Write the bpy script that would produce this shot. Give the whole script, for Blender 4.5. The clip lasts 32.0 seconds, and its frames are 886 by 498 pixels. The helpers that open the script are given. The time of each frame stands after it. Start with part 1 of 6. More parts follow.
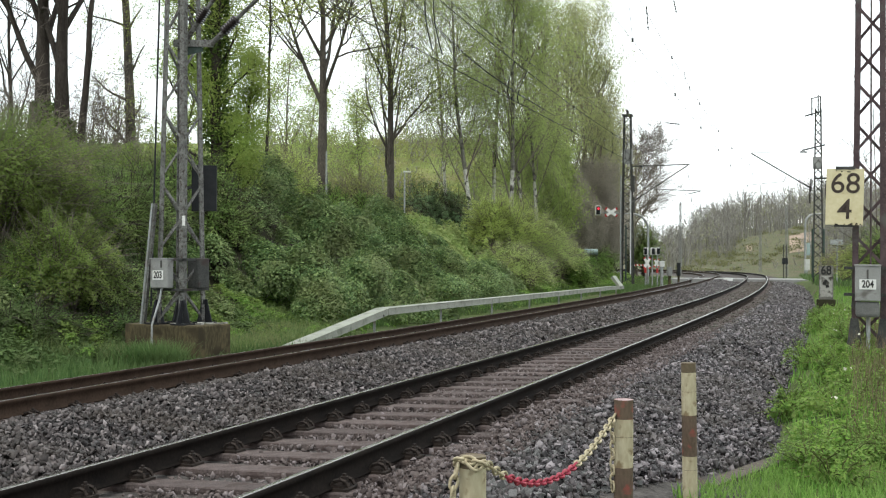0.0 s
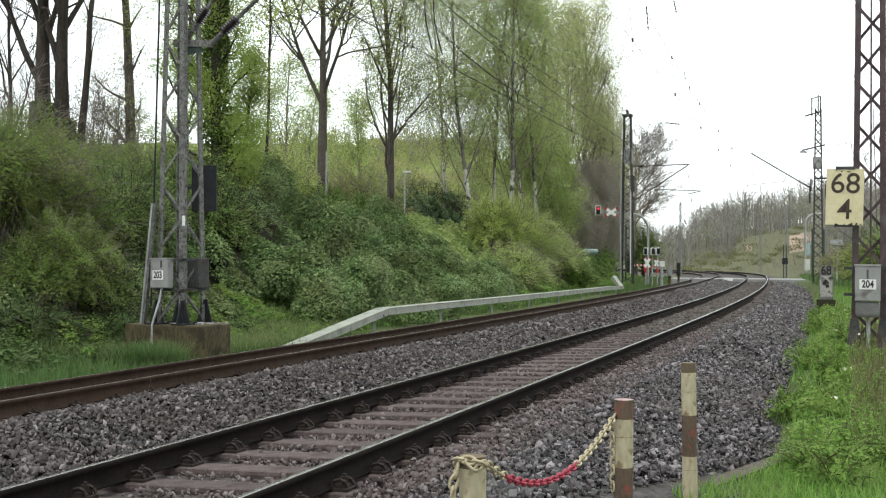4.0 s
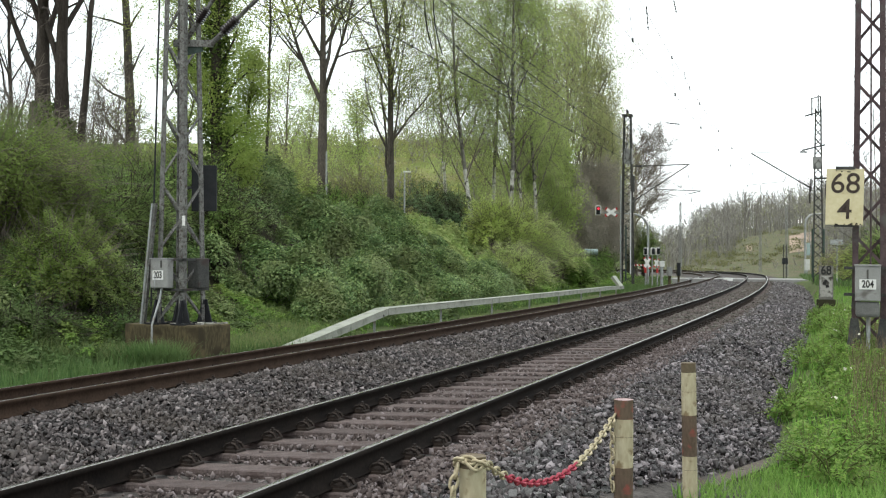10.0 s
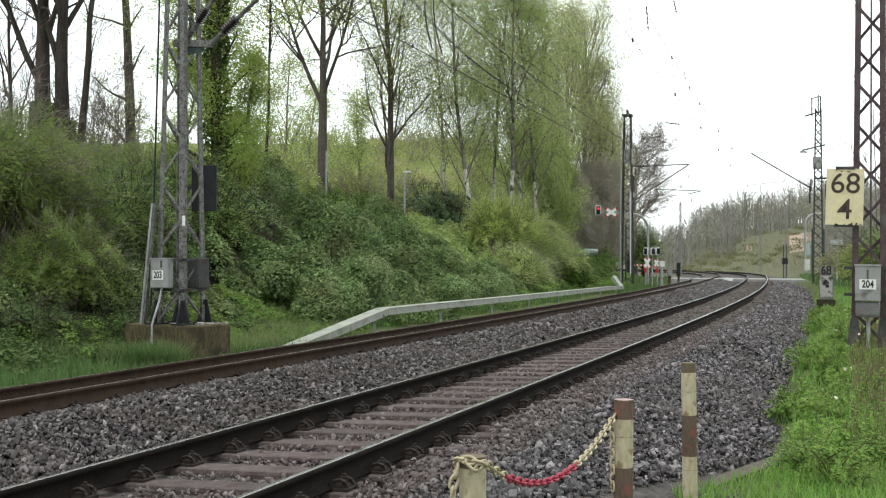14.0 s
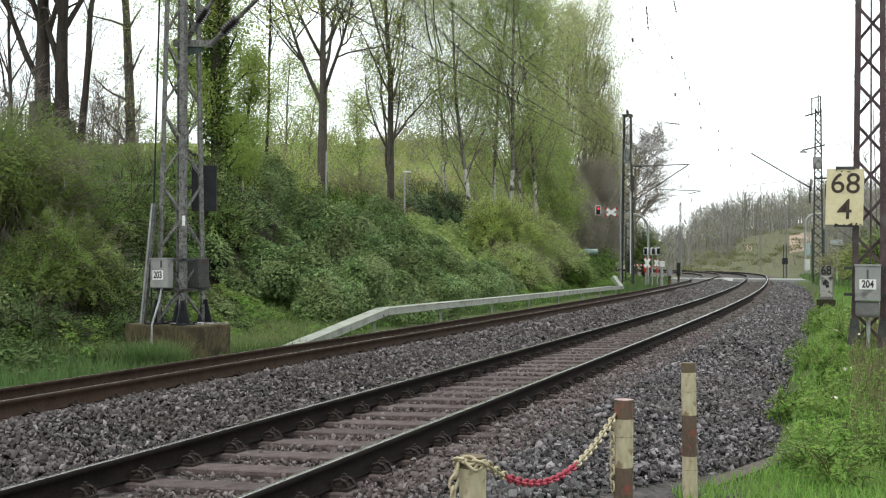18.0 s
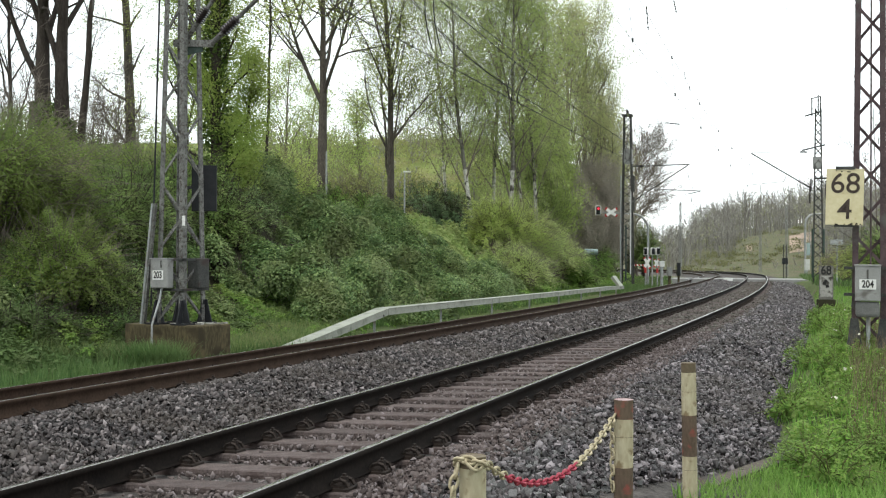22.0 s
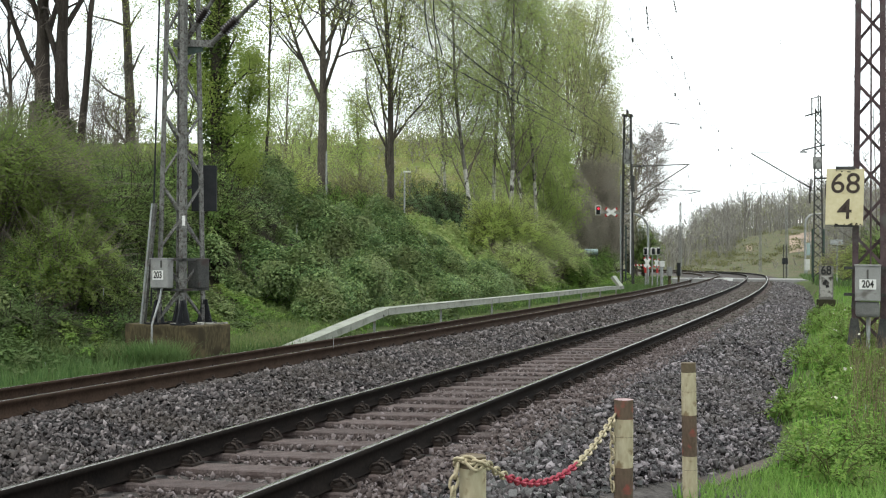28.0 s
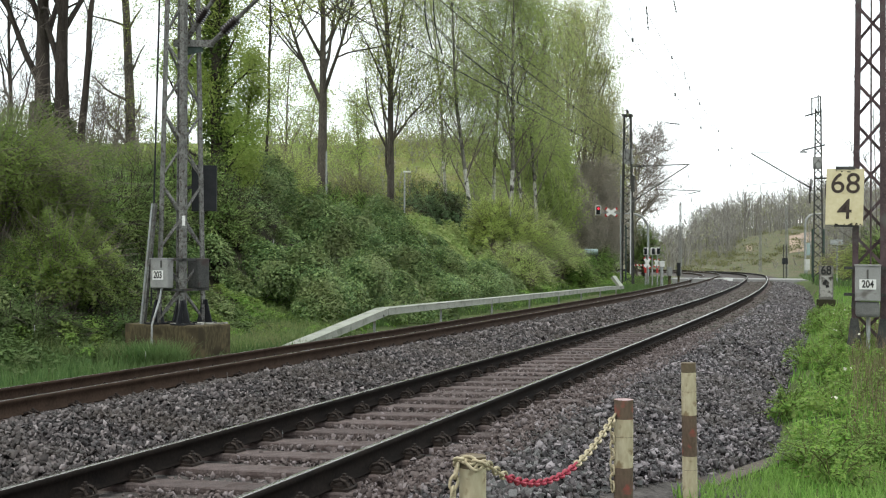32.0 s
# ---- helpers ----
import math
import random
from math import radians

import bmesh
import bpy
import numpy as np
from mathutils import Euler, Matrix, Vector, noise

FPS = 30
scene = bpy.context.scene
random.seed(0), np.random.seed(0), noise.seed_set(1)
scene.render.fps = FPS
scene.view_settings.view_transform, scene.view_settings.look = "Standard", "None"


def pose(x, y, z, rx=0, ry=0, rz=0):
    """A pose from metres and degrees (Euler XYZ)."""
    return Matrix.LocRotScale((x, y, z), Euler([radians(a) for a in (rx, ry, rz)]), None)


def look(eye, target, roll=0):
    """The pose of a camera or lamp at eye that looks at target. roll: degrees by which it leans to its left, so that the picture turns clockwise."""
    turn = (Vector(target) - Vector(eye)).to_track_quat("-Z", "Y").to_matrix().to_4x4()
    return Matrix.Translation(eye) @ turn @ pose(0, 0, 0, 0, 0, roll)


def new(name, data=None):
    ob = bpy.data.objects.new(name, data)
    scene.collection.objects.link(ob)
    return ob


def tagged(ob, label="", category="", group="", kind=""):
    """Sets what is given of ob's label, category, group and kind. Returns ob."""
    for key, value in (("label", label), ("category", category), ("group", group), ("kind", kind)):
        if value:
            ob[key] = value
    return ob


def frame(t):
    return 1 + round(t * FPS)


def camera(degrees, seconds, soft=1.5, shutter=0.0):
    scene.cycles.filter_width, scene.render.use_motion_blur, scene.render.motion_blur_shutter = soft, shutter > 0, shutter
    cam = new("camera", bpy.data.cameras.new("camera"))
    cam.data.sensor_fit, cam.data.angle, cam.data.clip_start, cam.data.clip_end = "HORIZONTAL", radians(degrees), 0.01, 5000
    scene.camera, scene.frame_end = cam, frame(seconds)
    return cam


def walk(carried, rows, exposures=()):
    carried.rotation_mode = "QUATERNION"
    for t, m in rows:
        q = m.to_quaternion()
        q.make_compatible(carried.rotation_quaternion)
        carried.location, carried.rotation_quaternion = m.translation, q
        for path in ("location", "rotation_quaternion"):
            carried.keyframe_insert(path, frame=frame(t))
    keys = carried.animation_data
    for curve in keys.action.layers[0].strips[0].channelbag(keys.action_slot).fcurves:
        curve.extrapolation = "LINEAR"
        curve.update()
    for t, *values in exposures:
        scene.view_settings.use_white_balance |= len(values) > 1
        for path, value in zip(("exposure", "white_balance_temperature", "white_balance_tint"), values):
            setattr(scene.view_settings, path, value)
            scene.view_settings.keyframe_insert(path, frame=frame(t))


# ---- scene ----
# ---------------------------------------------------------------- camera
cam = camera(43.67, 32.0, soft=1.15)
EYE = (0.0, 0.0, 1.304)
VIEW = look(EYE, (0.0, 10.0, 1.3835), 0.194)
walk(cam, [(0, VIEW), (32, VIEW)], exposures=[(0, 0.0, 6500, 4), (32, 0.0, 6500, 4)])

# ---------------------------------------------------------------- world and sun
world = bpy.data.worlds.new("overcast_sky")
scene.world = world
world.use_nodes = True
wn = world.node_tree
wn.nodes.clear()
w_out = wn.nodes.new("ShaderNodeOutputWorld")
w_bg = wn.nodes.new("ShaderNodeBackground")
w_sky = wn.nodes.new("ShaderNodeTexSky")
w_sky.sky_type = 'NISHITA'
w_sky.sun_disc = False
w_sky.sun_elevation = radians(71)
w_sky.sun_rotation = radians(225)
w_sky.air_density = 1.0
w_sky.dust_density = 4.0
w_mix = wn.nodes.new("ShaderNodeMix")
w_mix.data_type = 'RGBA'
w_mix.inputs[0].default_value = 0.86
w_mix.inputs[7].default_value = (11.2, 11.5, 11.9, 1)   # the closed cloud cover
wn.links.new(w_sky.outputs[0], w_mix.inputs[6])
wn.links.new(w_mix.outputs[2], w_bg.inputs[0])
w_bg.inputs[1].default_value = 0.149
wn.links.new(w_bg.outputs[0], w_out.inputs[0])

sun_data = bpy.data.lights.new("sun", 'SUN')
sun_data.energy, sun_data.angle, sun_data.color = 1.5, radians(12), (1.0, 0.96, 0.90)
sun = new("sun", sun_data)
sun.matrix_world = look((-10, 12, 42), (0, 22, 0))


# ---------------------------------------------------------------- materials
def nodes_of(name):
    m = bpy.data.materials.new(name)
    m.use_nodes = True
    nt = m.node_tree
    bsdf = nt.nodes["Principled BSDF"]
    return m, nt, bsdf


def surface(name, dark, light, rough=0.8, metal=0.0, scale=6.0, fine=60.0, bump=0.3, spots=None, spot_scale=2.0, spot_low=0.55,
            stretch=(1, 1, 1), vary=0.0, bump_dist=0.01, spec=0.25):
    """Two-scale mottled surface: broad and fine noise between two colours, a layer of stains, fine relief."""
    m, nt, b = nodes_of(name)
    N, L = nt.nodes.new, nt.links.new
    co = N("ShaderNodeTexCoord")
    mp = N("ShaderNodeMapping")
    mp.inputs["Scale"].default_value = stretch
    L(co.outputs["Object"], mp.inputs[0])
    n1, n2 = N("ShaderNodeTexNoise"), N("ShaderNodeTexNoise")
    n1.inputs["Scale"].default_value, n2.inputs["Scale"].default_value = scale, fine
    n1.inputs["Detail"].default_value, n2.inputs["Detail"].default_value = 4, 3
    L(mp.outputs[0], n1.inputs[0])
    L(mp.outputs[0], n2.inputs[0])
    add = N("ShaderNodeMath")
    add.operation = 'MULTIPLY_ADD'
    L(n2.outputs[0], add.inputs[0])
    add.inputs[1].default_value = 0.6
    half = N("ShaderNodeMath")
    half.operation = 'MULTIPLY'
    half.inputs[1].default_value = 0.55
    L(n1.outputs[0], half.inputs[0])
    L(half.outputs[0], add.inputs[2])
    ramp = N("ShaderNodeValToRGB")
    ramp.color_ramp.elements[0].position, ramp.color_ramp.elements[1].position = 0.38, 0.74
    ramp.color_ramp.elements[0].color, ramp.color_ramp.elements[1].color = (*dark, 1), (*light, 1)
    L(add.outputs[0], ramp.inputs[0])
    col = ramp.outputs[0]
    if spots:
        n3 = N("ShaderNodeTexNoise")
        n3.inputs["Scale"].default_value, n3.inputs["Detail"].default_value = spot_scale, 6
        L(co.outputs["Object"], n3.inputs[0])
        r3 = N("ShaderNodeValToRGB")
        r3.color_ramp.elements[0].position, r3.color_ramp.elements[1].position = spot_low, spot_low + 0.12
        L(n3.outputs[0], r3.inputs[0])
        mx = N("ShaderNodeMix")
        mx.data_type = 'RGBA'
        L(r3.outputs[0], mx.inputs[0])
        L(col, mx.inputs[6])
        mx.inputs[7].default_value = (*spots, 1)
        col = mx.outputs[2]
    if vary:
        oi = N("ShaderNodeObjectInfo")
        hs = N("ShaderNodeHueSaturation")
        mr = N("ShaderNodeMapRange")
        mr.inputs[3].default_value, mr.inputs[4].default_value = 1 - vary, 1 + vary
        L(oi.outputs["Random"], mr.inputs[0])
        L(mr.outputs[0], hs.inputs["Value"])
        L(col, hs.inputs["Color"])
        col = hs.outputs[0]
    L(col, b.inputs["Base Color"])
    b.inputs["Roughness"].default_value, b.inputs["Metallic"].default_value = rough, metal
    b.inputs["Specular IOR Level"].default_value = spec
    if bump:
        bp = N("ShaderNodeBump")
        bp.inputs["Strength"].default_value, bp.inputs["Distance"].default_value = bump, bump_dist
        L(add.outputs[0], bp.inputs["Height"])
        L(bp.outputs[0], b.inputs["Normal"])
    return m


def island(name, colours, rough=0.7, through_light=0.0, patch=None, patch_scale=0.4, spec=0.12):
    """Colour chosen piece by piece (leaves, stones, blades), and shifted in broad patches."""
    m, nt, b = nodes_of(name)
    N, L = nt.nodes.new, nt.links.new
    geo = N("ShaderNodeNewGeometry")
    ramp = N("ShaderNodeValToRGB")
    el = ramp.color_ramp.elements
    while len(el) < len(colours):
        el.new(0.5)
    for i, c in enumerate(colours):
        el[i].position, el[i].color = i / max(1, len(colours) - 1), (*c, 1)
    L(geo.outputs["Random Per Island"], ramp.inputs[0])
    col = ramp.outputs[0]
    if patch:
        co = N("ShaderNodeTexCoord")
        n = N("ShaderNodeTexNoise")
        n.inputs["Scale"].default_value, n.inputs["Detail"].default_value = patch_scale, 3
        L(co.outputs["Object"], n.inputs[0])
        r = N("ShaderNodeValToRGB")
        r.color_ramp.elements[0].position, r.color_ramp.elements[1].position = 0.42, 0.62
        L(n.outputs[0], r.inputs[0])
        mx = N("ShaderNodeMix")
        mx.data_type, mx.blend_type = 'RGBA', 'MIX'
        mul = N("ShaderNodeMath")
        mul.operation = 'MULTIPLY'
        mul.inputs[1].default_value = 0.6
        L(r.outputs[0], mul.inputs[0])
        L(mul.outputs[0], mx.inputs[0])
        L(col, mx.inputs[6])
        mx.inputs[7].default_value = (*patch, 1)
        col = mx.outputs[2]
    L(col, b.inputs["Base Color"])
    b.inputs["Roughness"].default_value = rough
    b.inputs["Specular IOR Level"].default_value = spec
    if through_light:
        tr = N("ShaderNodeBsdfTranslucent")
        ms = N("ShaderNodeMixShader")
        ms.inputs[0].default_value = through_light
        L(col, tr.inputs[0])
        L(b.outputs[0], ms.inputs[1])
        L(tr.outputs[0], ms.inputs[2])
        L(ms.outputs[0], nt.nodes["Material Output"].inputs[0])
    return m


def glow(name, colour, strength):
    m, nt, b = nodes_of(name)
    b.inputs["Base Color"].default_value = (*colour, 1)
    b.inputs["Emission Color"].default_value = (*colour, 1)
    b.inputs["Emission Strength"].default_value = strength
    return m


M = {}
M["earth"] = surface("ground_grass_soil", (0.030, 0.045, 0.012), (0.085, 0.115, 0.030), 0.95, scale=0.8, fine=14, bump=0.6, bump_dist=0.04,
                     spots=(0.085, 0.070, 0.040), spot_scale=0.35)
M["meadow"] = surface("meadow_grass", (0.085, 0.115, 0.028), (0.17, 0.20, 0.055), 0.95, scale=0.25, fine=5, bump=0.6, bump_dist=0.05,
                      spots=(0.17, 0.155, 0.07), spot_scale=0.12)
M["sand"] = surface("sandy_soil", (0.22, 0.165, 0.125), (0.40, 0.315, 0.25), 0.95, scale=0.6, fine=8, bump=0.5, bump_dist=0.05)
M["bed"] = surface("ballast_bed", (0.028, 0.025, 0.024), (0.11, 0.10, 0.095), 0.92, scale=4, fine=24, bump=1.0, bump_dist=0.05,
                   spots=(0.075, 0.055, 0.045), spot_scale=1.2)
M["stone"] = island("ballast_stone", [(0.0088, 0.0076, 0.0086), (0.0218, 0.0186, 0.0206), (0.0458, 0.0390, 0.0425), (0.0884, 0.0764, 0.0809), (0.2912, 0.2597, 0.2730)], 0.42,
                    patch=(0.060, 0.050, 0.044), patch_scale=0.9, spec=0.36)
M["stone_mid"] = island("dark_brown_ballast", [(0.0094, 0.0079, 0.0080), (0.0229, 0.0192, 0.0196), (0.0478, 0.0404, 0.0407), (0.0894, 0.0758, 0.0762), (0.2600, 0.2285, 0.2287)], 0.48,
                    patch=(0.055, 0.044, 0.037), patch_scale=0.9, spec=0.28)
M["stone_single"] = surface("crushed_stone", (0.024, 0.023, 0.024), (0.13, 0.128, 0.125), 0.55, scale=0.6, fine=9, bump=0.3, vary=0.8, spec=0.3)
M["bedrock"] = island("weathered_ballast", [(0.0525, 0.0400, 0.0385), (0.0866, 0.0675, 0.0633), (0.1313, 0.1063, 0.1018), (0.1969, 0.1688, 0.1719)], 0.8, spec=0.3)
M["bed_far"] = island("grey_earthy_ballast", [(0.044, 0.039, 0.034), (0.070, 0.063, 0.054), (0.105, 0.096, 0.083), (0.155, 0.145, 0.130)], 0.85, spec=0.25)
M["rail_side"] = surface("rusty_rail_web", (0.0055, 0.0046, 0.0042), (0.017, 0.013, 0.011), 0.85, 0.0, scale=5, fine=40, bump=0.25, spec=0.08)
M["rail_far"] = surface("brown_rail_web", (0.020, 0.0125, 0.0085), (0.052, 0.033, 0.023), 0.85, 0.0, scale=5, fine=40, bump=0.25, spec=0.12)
M["rail_top"] = surface("polished_rail_head", (0.20, 0.193, 0.185), (0.34, 0.33, 0.315), 0.24, 0.6, scale=3, fine=50, bump=0.04, spots=(0.09, 0.078, 0.068), spot_scale=2.5, spec=0.9)
M["sleeper"] = surface("weathered_sleeper", (0.0366, 0.0282, 0.0266), (0.1402, 0.1103, 0.1050), 0.9, scale=7, fine=70, bump=0.9, stretch=(1, 1, 1), vary=0.22, spots=(0.0549, 0.0388, 0.0354), spot_scale=5, spot_low=0.5)
M["clip"] = surface("rusty_fastening", (0.014, 0.011, 0.010), (0.045, 0.033, 0.027), 0.75, 0.2, scale=20, fine=90, bump=0.3)
M["steel"] = surface("flaking_grey_mast_paint", (0.050, 0.049, 0.046), (0.235, 0.235, 0.222), 0.65, 0.2, scale=9, fine=70, bump=0.3, spots=(0.055, 0.044, 0.037), spot_scale=22, spot_low=0.52)
M["steel_dark"] = surface("dark_mast_steel", (0.030, 0.032, 0.032), (0.085, 0.085, 0.08), 0.7, 0.2, scale=4, fine=40, bump=0.2, spots=(0.05, 0.035, 0.03), spot_scale=3)
M["steel_red"] = surface("primer_red_mast_steel", (0.042, 0.028, 0.032), (0.105, 0.072, 0.076), 0.7, 0.15, scale=4, fine=40, bump=0.2, spots=(0.10, 0.095, 0.09), spot_scale=3)
M["steel_green"] = surface("green_painted_steel", (0.025, 0.042, 0.036), (0.065, 0.09, 0.078), 0.65, 0.1, scale=4, fine=40, bump=0.2)
M["galv"] = surface("galvanised_steel", (0.22, 0.23, 0.23), (0.42, 0.43, 0.43), 0.5, 0.5, scale=8, fine=60, bump=0.1, spots=(0.25, 0.22, 0.19), spot_scale=4)
M["box_grey"] = surface("grey_cabinet_paint", (0.20, 0.20, 0.195), (0.31, 0.31, 0.30), 0.6, 0, scale=4, fine=50, bump=0.15, spots=(0.13, 0.12, 0.11), spot_scale=5, spot_low=0.6)
M["box_dark"] = surface("dark_grey_cabinet", (0.042, 0.041, 0.038), (0.095, 0.092, 0.086), 0.7, 0, scale=4, fine=50, bump=0.15)
M["box_mid"] = surface("mid_grey_cabinet", (0.105, 0.105, 0.102), (0.18, 0.178, 0.172), 0.65, 0, scale=4, fine=50, bump=0.15)
M["black"] = surface("black_sheet", (0.010, 0.011, 0.013), (0.024, 0.025, 0.028), 0.6, 0, scale=5, fine=60, bump=0.1)
M["white"] = surface("white_enamel", (0.62, 0.62, 0.60), (0.78, 0.78, 0.76), 0.45, 0, scale=6, fine=50, bump=0.05)
M["box_pale"] = surface("pale_grey_cabinet_paint", (0.42, 0.42, 0.40), (0.58, 0.58, 0.56), 0.5, 0, scale=5, fine=50, bump=0.08)
M["whitewash"] = surface("flaking_whitewash", (0.20, 0.19, 0.175), (0.44, 0.43, 0.40), 0.8, 0, scale=5, fine=50, bump=0.2, spots=(0.06, 0.052, 0.045), spot_scale=5, spot_low=0.52)
# brighter copy of the bramble leaves, with sunlight put into the colour
M["leaf_sunlit_bramble"] = island("sunlit_bramble_leaves", [(0.172, 0.265, 0.090), (0.241, 0.345, 0.115), (0.322, 0.425, 0.144), (0.402, 0.494, 0.184)], 0.5, 0.5, (0.299, 0.322, 0.138), 0.6, spec=0.15)
M["stone_face"] = surface("weathered_grey_stone", (0.085, 0.080, 0.072), (0.20, 0.19, 0.17), 0.9, 0, scale=4, fine=40, bump=0.4, spots=(0.06, 0.055, 0.045), spot_scale=5)
M["ink"] = surface("black_lettering", (0.012, 0.012, 0.012), (0.028, 0.026, 0.024), 0.6, 0, scale=12, fine=80, bump=0.05)
M["sign_cream"] = surface("aged_cream_sign", (0.54, 0.47, 0.28), (0.64, 0.575, 0.38), 0.5, 0, scale=1.5, fine=18, bump=0.05, spots=(0.43, 0.31, 0.15), spot_scale=5.5, spot_low=0.66)
M["brown_num"] = surface("brown_black_numerals", (0.028, 0.020, 0.016), (0.07, 0.052, 0.042), 0.65, 0, scale=20, fine=80, bump=0.1)
M["concrete"] = surface("weathered_concrete", (0.030, 0.025, 0.013), (0.115, 0.093, 0.050), 0.92, scale=3.5, fine=35, bump=0.5, spots=(0.040, 0.032, 0.018), spot_scale=3.0, spot_low=0.5, stretch=(1, 1, 0.25))
M["trough"] = surface("pale_trough_cover", (0.22, 0.23, 0.195), (0.36, 0.37, 0.32), 0.6, 0.1, scale=2.5, fine=30, bump=0.15, spots=(0.18, 0.195, 0.155), spot_scale=3)
M["rubble"] = surface("pale_broken_concrete", (0.22, 0.21, 0.19), (0.42, 0.41, 0.38), 0.92, scale=5, fine=40, bump=0.6, spots=(0.12, 0.12, 0.08), spot_scale=4)
M["kerb"] = surface("brown_stained_kerb", (0.048, 0.040, 0.033), (0.125, 0.105, 0.088), 0.92, scale=4, fine=40, bump=0.5, spots=(0.065, 0.065, 0.04), spot_scale=3)
M["post_cream"] = surface("cream_post_paint", (0.29, 0.245, 0.155), (0.47, 0.42, 0.295), 0.6, 0, scale=5, fine=45, bump=0.1, spots=(0.20, 0.15, 0.085), spot_scale=16, spot_low=0.57, stretch=(1, 1, 0.35))
M["post_red"] = surface("faded_red_post_paint", (0.060, 0.042, 0.030), (0.125, 0.088, 0.062), 0.65, 0, scale=9, fine=60, bump=0.2, spots=(0.22, 0.058, 0.046), spot_scale=14, spot_low=0.53, stretch=(1, 1, 0.4))
M["post_cap"] = surface("pinkish_grey_post_cap", (0.26, 0.17, 0.17), (0.40, 0.29, 0.29), 0.6, 0, scale=9, fine=50, bump=0.1)
M["post_brown"] = surface("brown_post_band", (0.085, 0.065, 0.040), (0.14, 0.108, 0.070), 0.65, 0, scale=8, fine=50, bump=0.2)
M["chain_cream"] = surface("dirty_cream_plastic_chain", (0.25, 0.205, 0.125), (0.47, 0.41, 0.285), 0.45, 0, scale=14, fine=60, bump=0.05)
M["chain_red"] = surface("crimson_plastic_chain", (0.20, 0.018, 0.036), (0.36, 0.045, 0.075), 0.4, 0, scale=14, fine=60, bump=0.05)
M["insulator"] = surface("dark_brown_porcelain", (0.012, 0.009, 0.009), (0.030, 0.021, 0.020), 0.3, 0, scale=10, fine=60, bump=0.0)
M["wire"] = surface("oxidised_copper_wire", (0.022, 0.024, 0.022), (0.045, 0.047, 0.043), 0.6, 0.3, scale=10, fine=60, bump=0.0)
M["bark"] = surface("brown_grey_bark", (0.032, 0.027, 0.023), (0.112, 0.096, 0.081), 0.92, scale=3, fine=22, bump=0.8, bump_dist=0.03, stretch=(1, 1, 0.3))
M["bark_dark"] = surface("dark_bark", (0.021, 0.0165, 0.0145), (0.070, 0.057, 0.048), 0.92, scale=3, fine=22, bump=0.8, bump_dist=0.03, stretch=(1, 1, 0.3))
M["bark_birch"] = surface("white_birch_bark", (0.36, 0.34, 0.30), (0.66, 0.64, 0.60), 0.75, scale=3, fine=25, bump=0.3, spots=(0.035, 0.03, 0.028), spot_scale=3.2, spot_low=0.52, stretch=(1, 1, 2.5))
M["bark_leader"] = surface("grey_birch_leader", (0.085, 0.078, 0.068), (0.24, 0.225, 0.20), 0.85, scale=3, fine=25, bump=0.3, spots=(0.05, 0.045, 0.04), spot_scale=3, spot_low=0.5, stretch=(1, 1, 2.5))
M["twig"] = surface("bare_grey_brown_twigs", (0.11, 0.092, 0.078), (0.22, 0.188, 0.162), 0.9, scale=3, fine=20, bump=0)
M["leaf_birch"] = island("birch_leaves", [(0.36, 0.46, 0.155), (0.41, 0.51, 0.18), (0.46, 0.55, 0.205)], 0.6, 0.68, (0.40, 0.46, 0.165), 0.3)
M["leaf_poplar"] = island("poplar_leaves", [(0.40, 0.44, 0.20), (0.45, 0.49, 0.22), (0.50, 0.53, 0.25)], 0.6, 0.78, (0.47, 0.45, 0.25), 0.25)
M["leaf_maple"] = island("spring_leaves", [(0.31, 0.37, 0.105), (0.37, 0.43, 0.125), (0.43, 0.48, 0.15)], 0.55, 0.62, (0.33, 0.36, 0.13), 0.3)
M["leaf_ivy"] = island("ivy_leaves", [(0.060, 0.105, 0.026), (0.095, 0.15, 0.036), (0.15, 0.205, 0.05)], 0.4, 0.35, (0.08, 0.12, 0.03), 0.6)
M["leaf_bramble"] = island("bramble_leaves", [(0.052, 0.098, 0.036), (0.115, 0.190, 0.067), (0.188, 0.28, 0.103), (0.30, 0.39, 0.16)], 0.5, 0.30, (0.19, 0.205, 0.09), 0.9, spec=0.15)
# dark green leaves, darkened further for the shade of the bank-foot hollow
M["leaf_low"] = island("low_leaves_shade_dark", [(0.060, 0.105, 0.036), (0.088, 0.148, 0.048), (0.125, 0.19, 0.062)], 0.55, 0.35, (0.10, 0.125, 0.05), 0.8)
M["leaf_crown"] = island("dense_green_leaves", [(0.2295, 0.3300, 0.0780), (0.2970, 0.4026, 0.1014), (0.3780, 0.4752, 0.1300)], 0.55, 0.55, (0.3240, 0.3564, 0.1105), 0.5)
M["leaf_verge"] = island("fresh_verge_leaves", [(0.125, 0.225, 0.050), (0.18, 0.31, 0.068), (0.255, 0.39, 0.095)], 0.55, 0.45, (0.22, 0.26, 0.085), 0.8)
M["leaf_feather"] = island("soft_shrub_leaves", [(0.155, 0.225, 0.058), (0.19, 0.265, 0.070), (0.24, 0.315, 0.088)], 0.55, 0.5, (0.20, 0.225, 0.08), 0.5)
M["blossom_pale"] = island("faded_pinkish_blossom", [(0.30, 0.26, 0.17), (0.40, 0.35, 0.24), (0.30, 0.32, 0.14)], 0.7, 0.4)
M["leaf_shrub"] = island("shrub_leaves", [(0.112, 0.183, 0.054), (0.165, 0.255, 0.072), (0.232, 0.338, 0.098)], 0.55, 0.42, (0.277, 0.307, 0.117), 0.55)
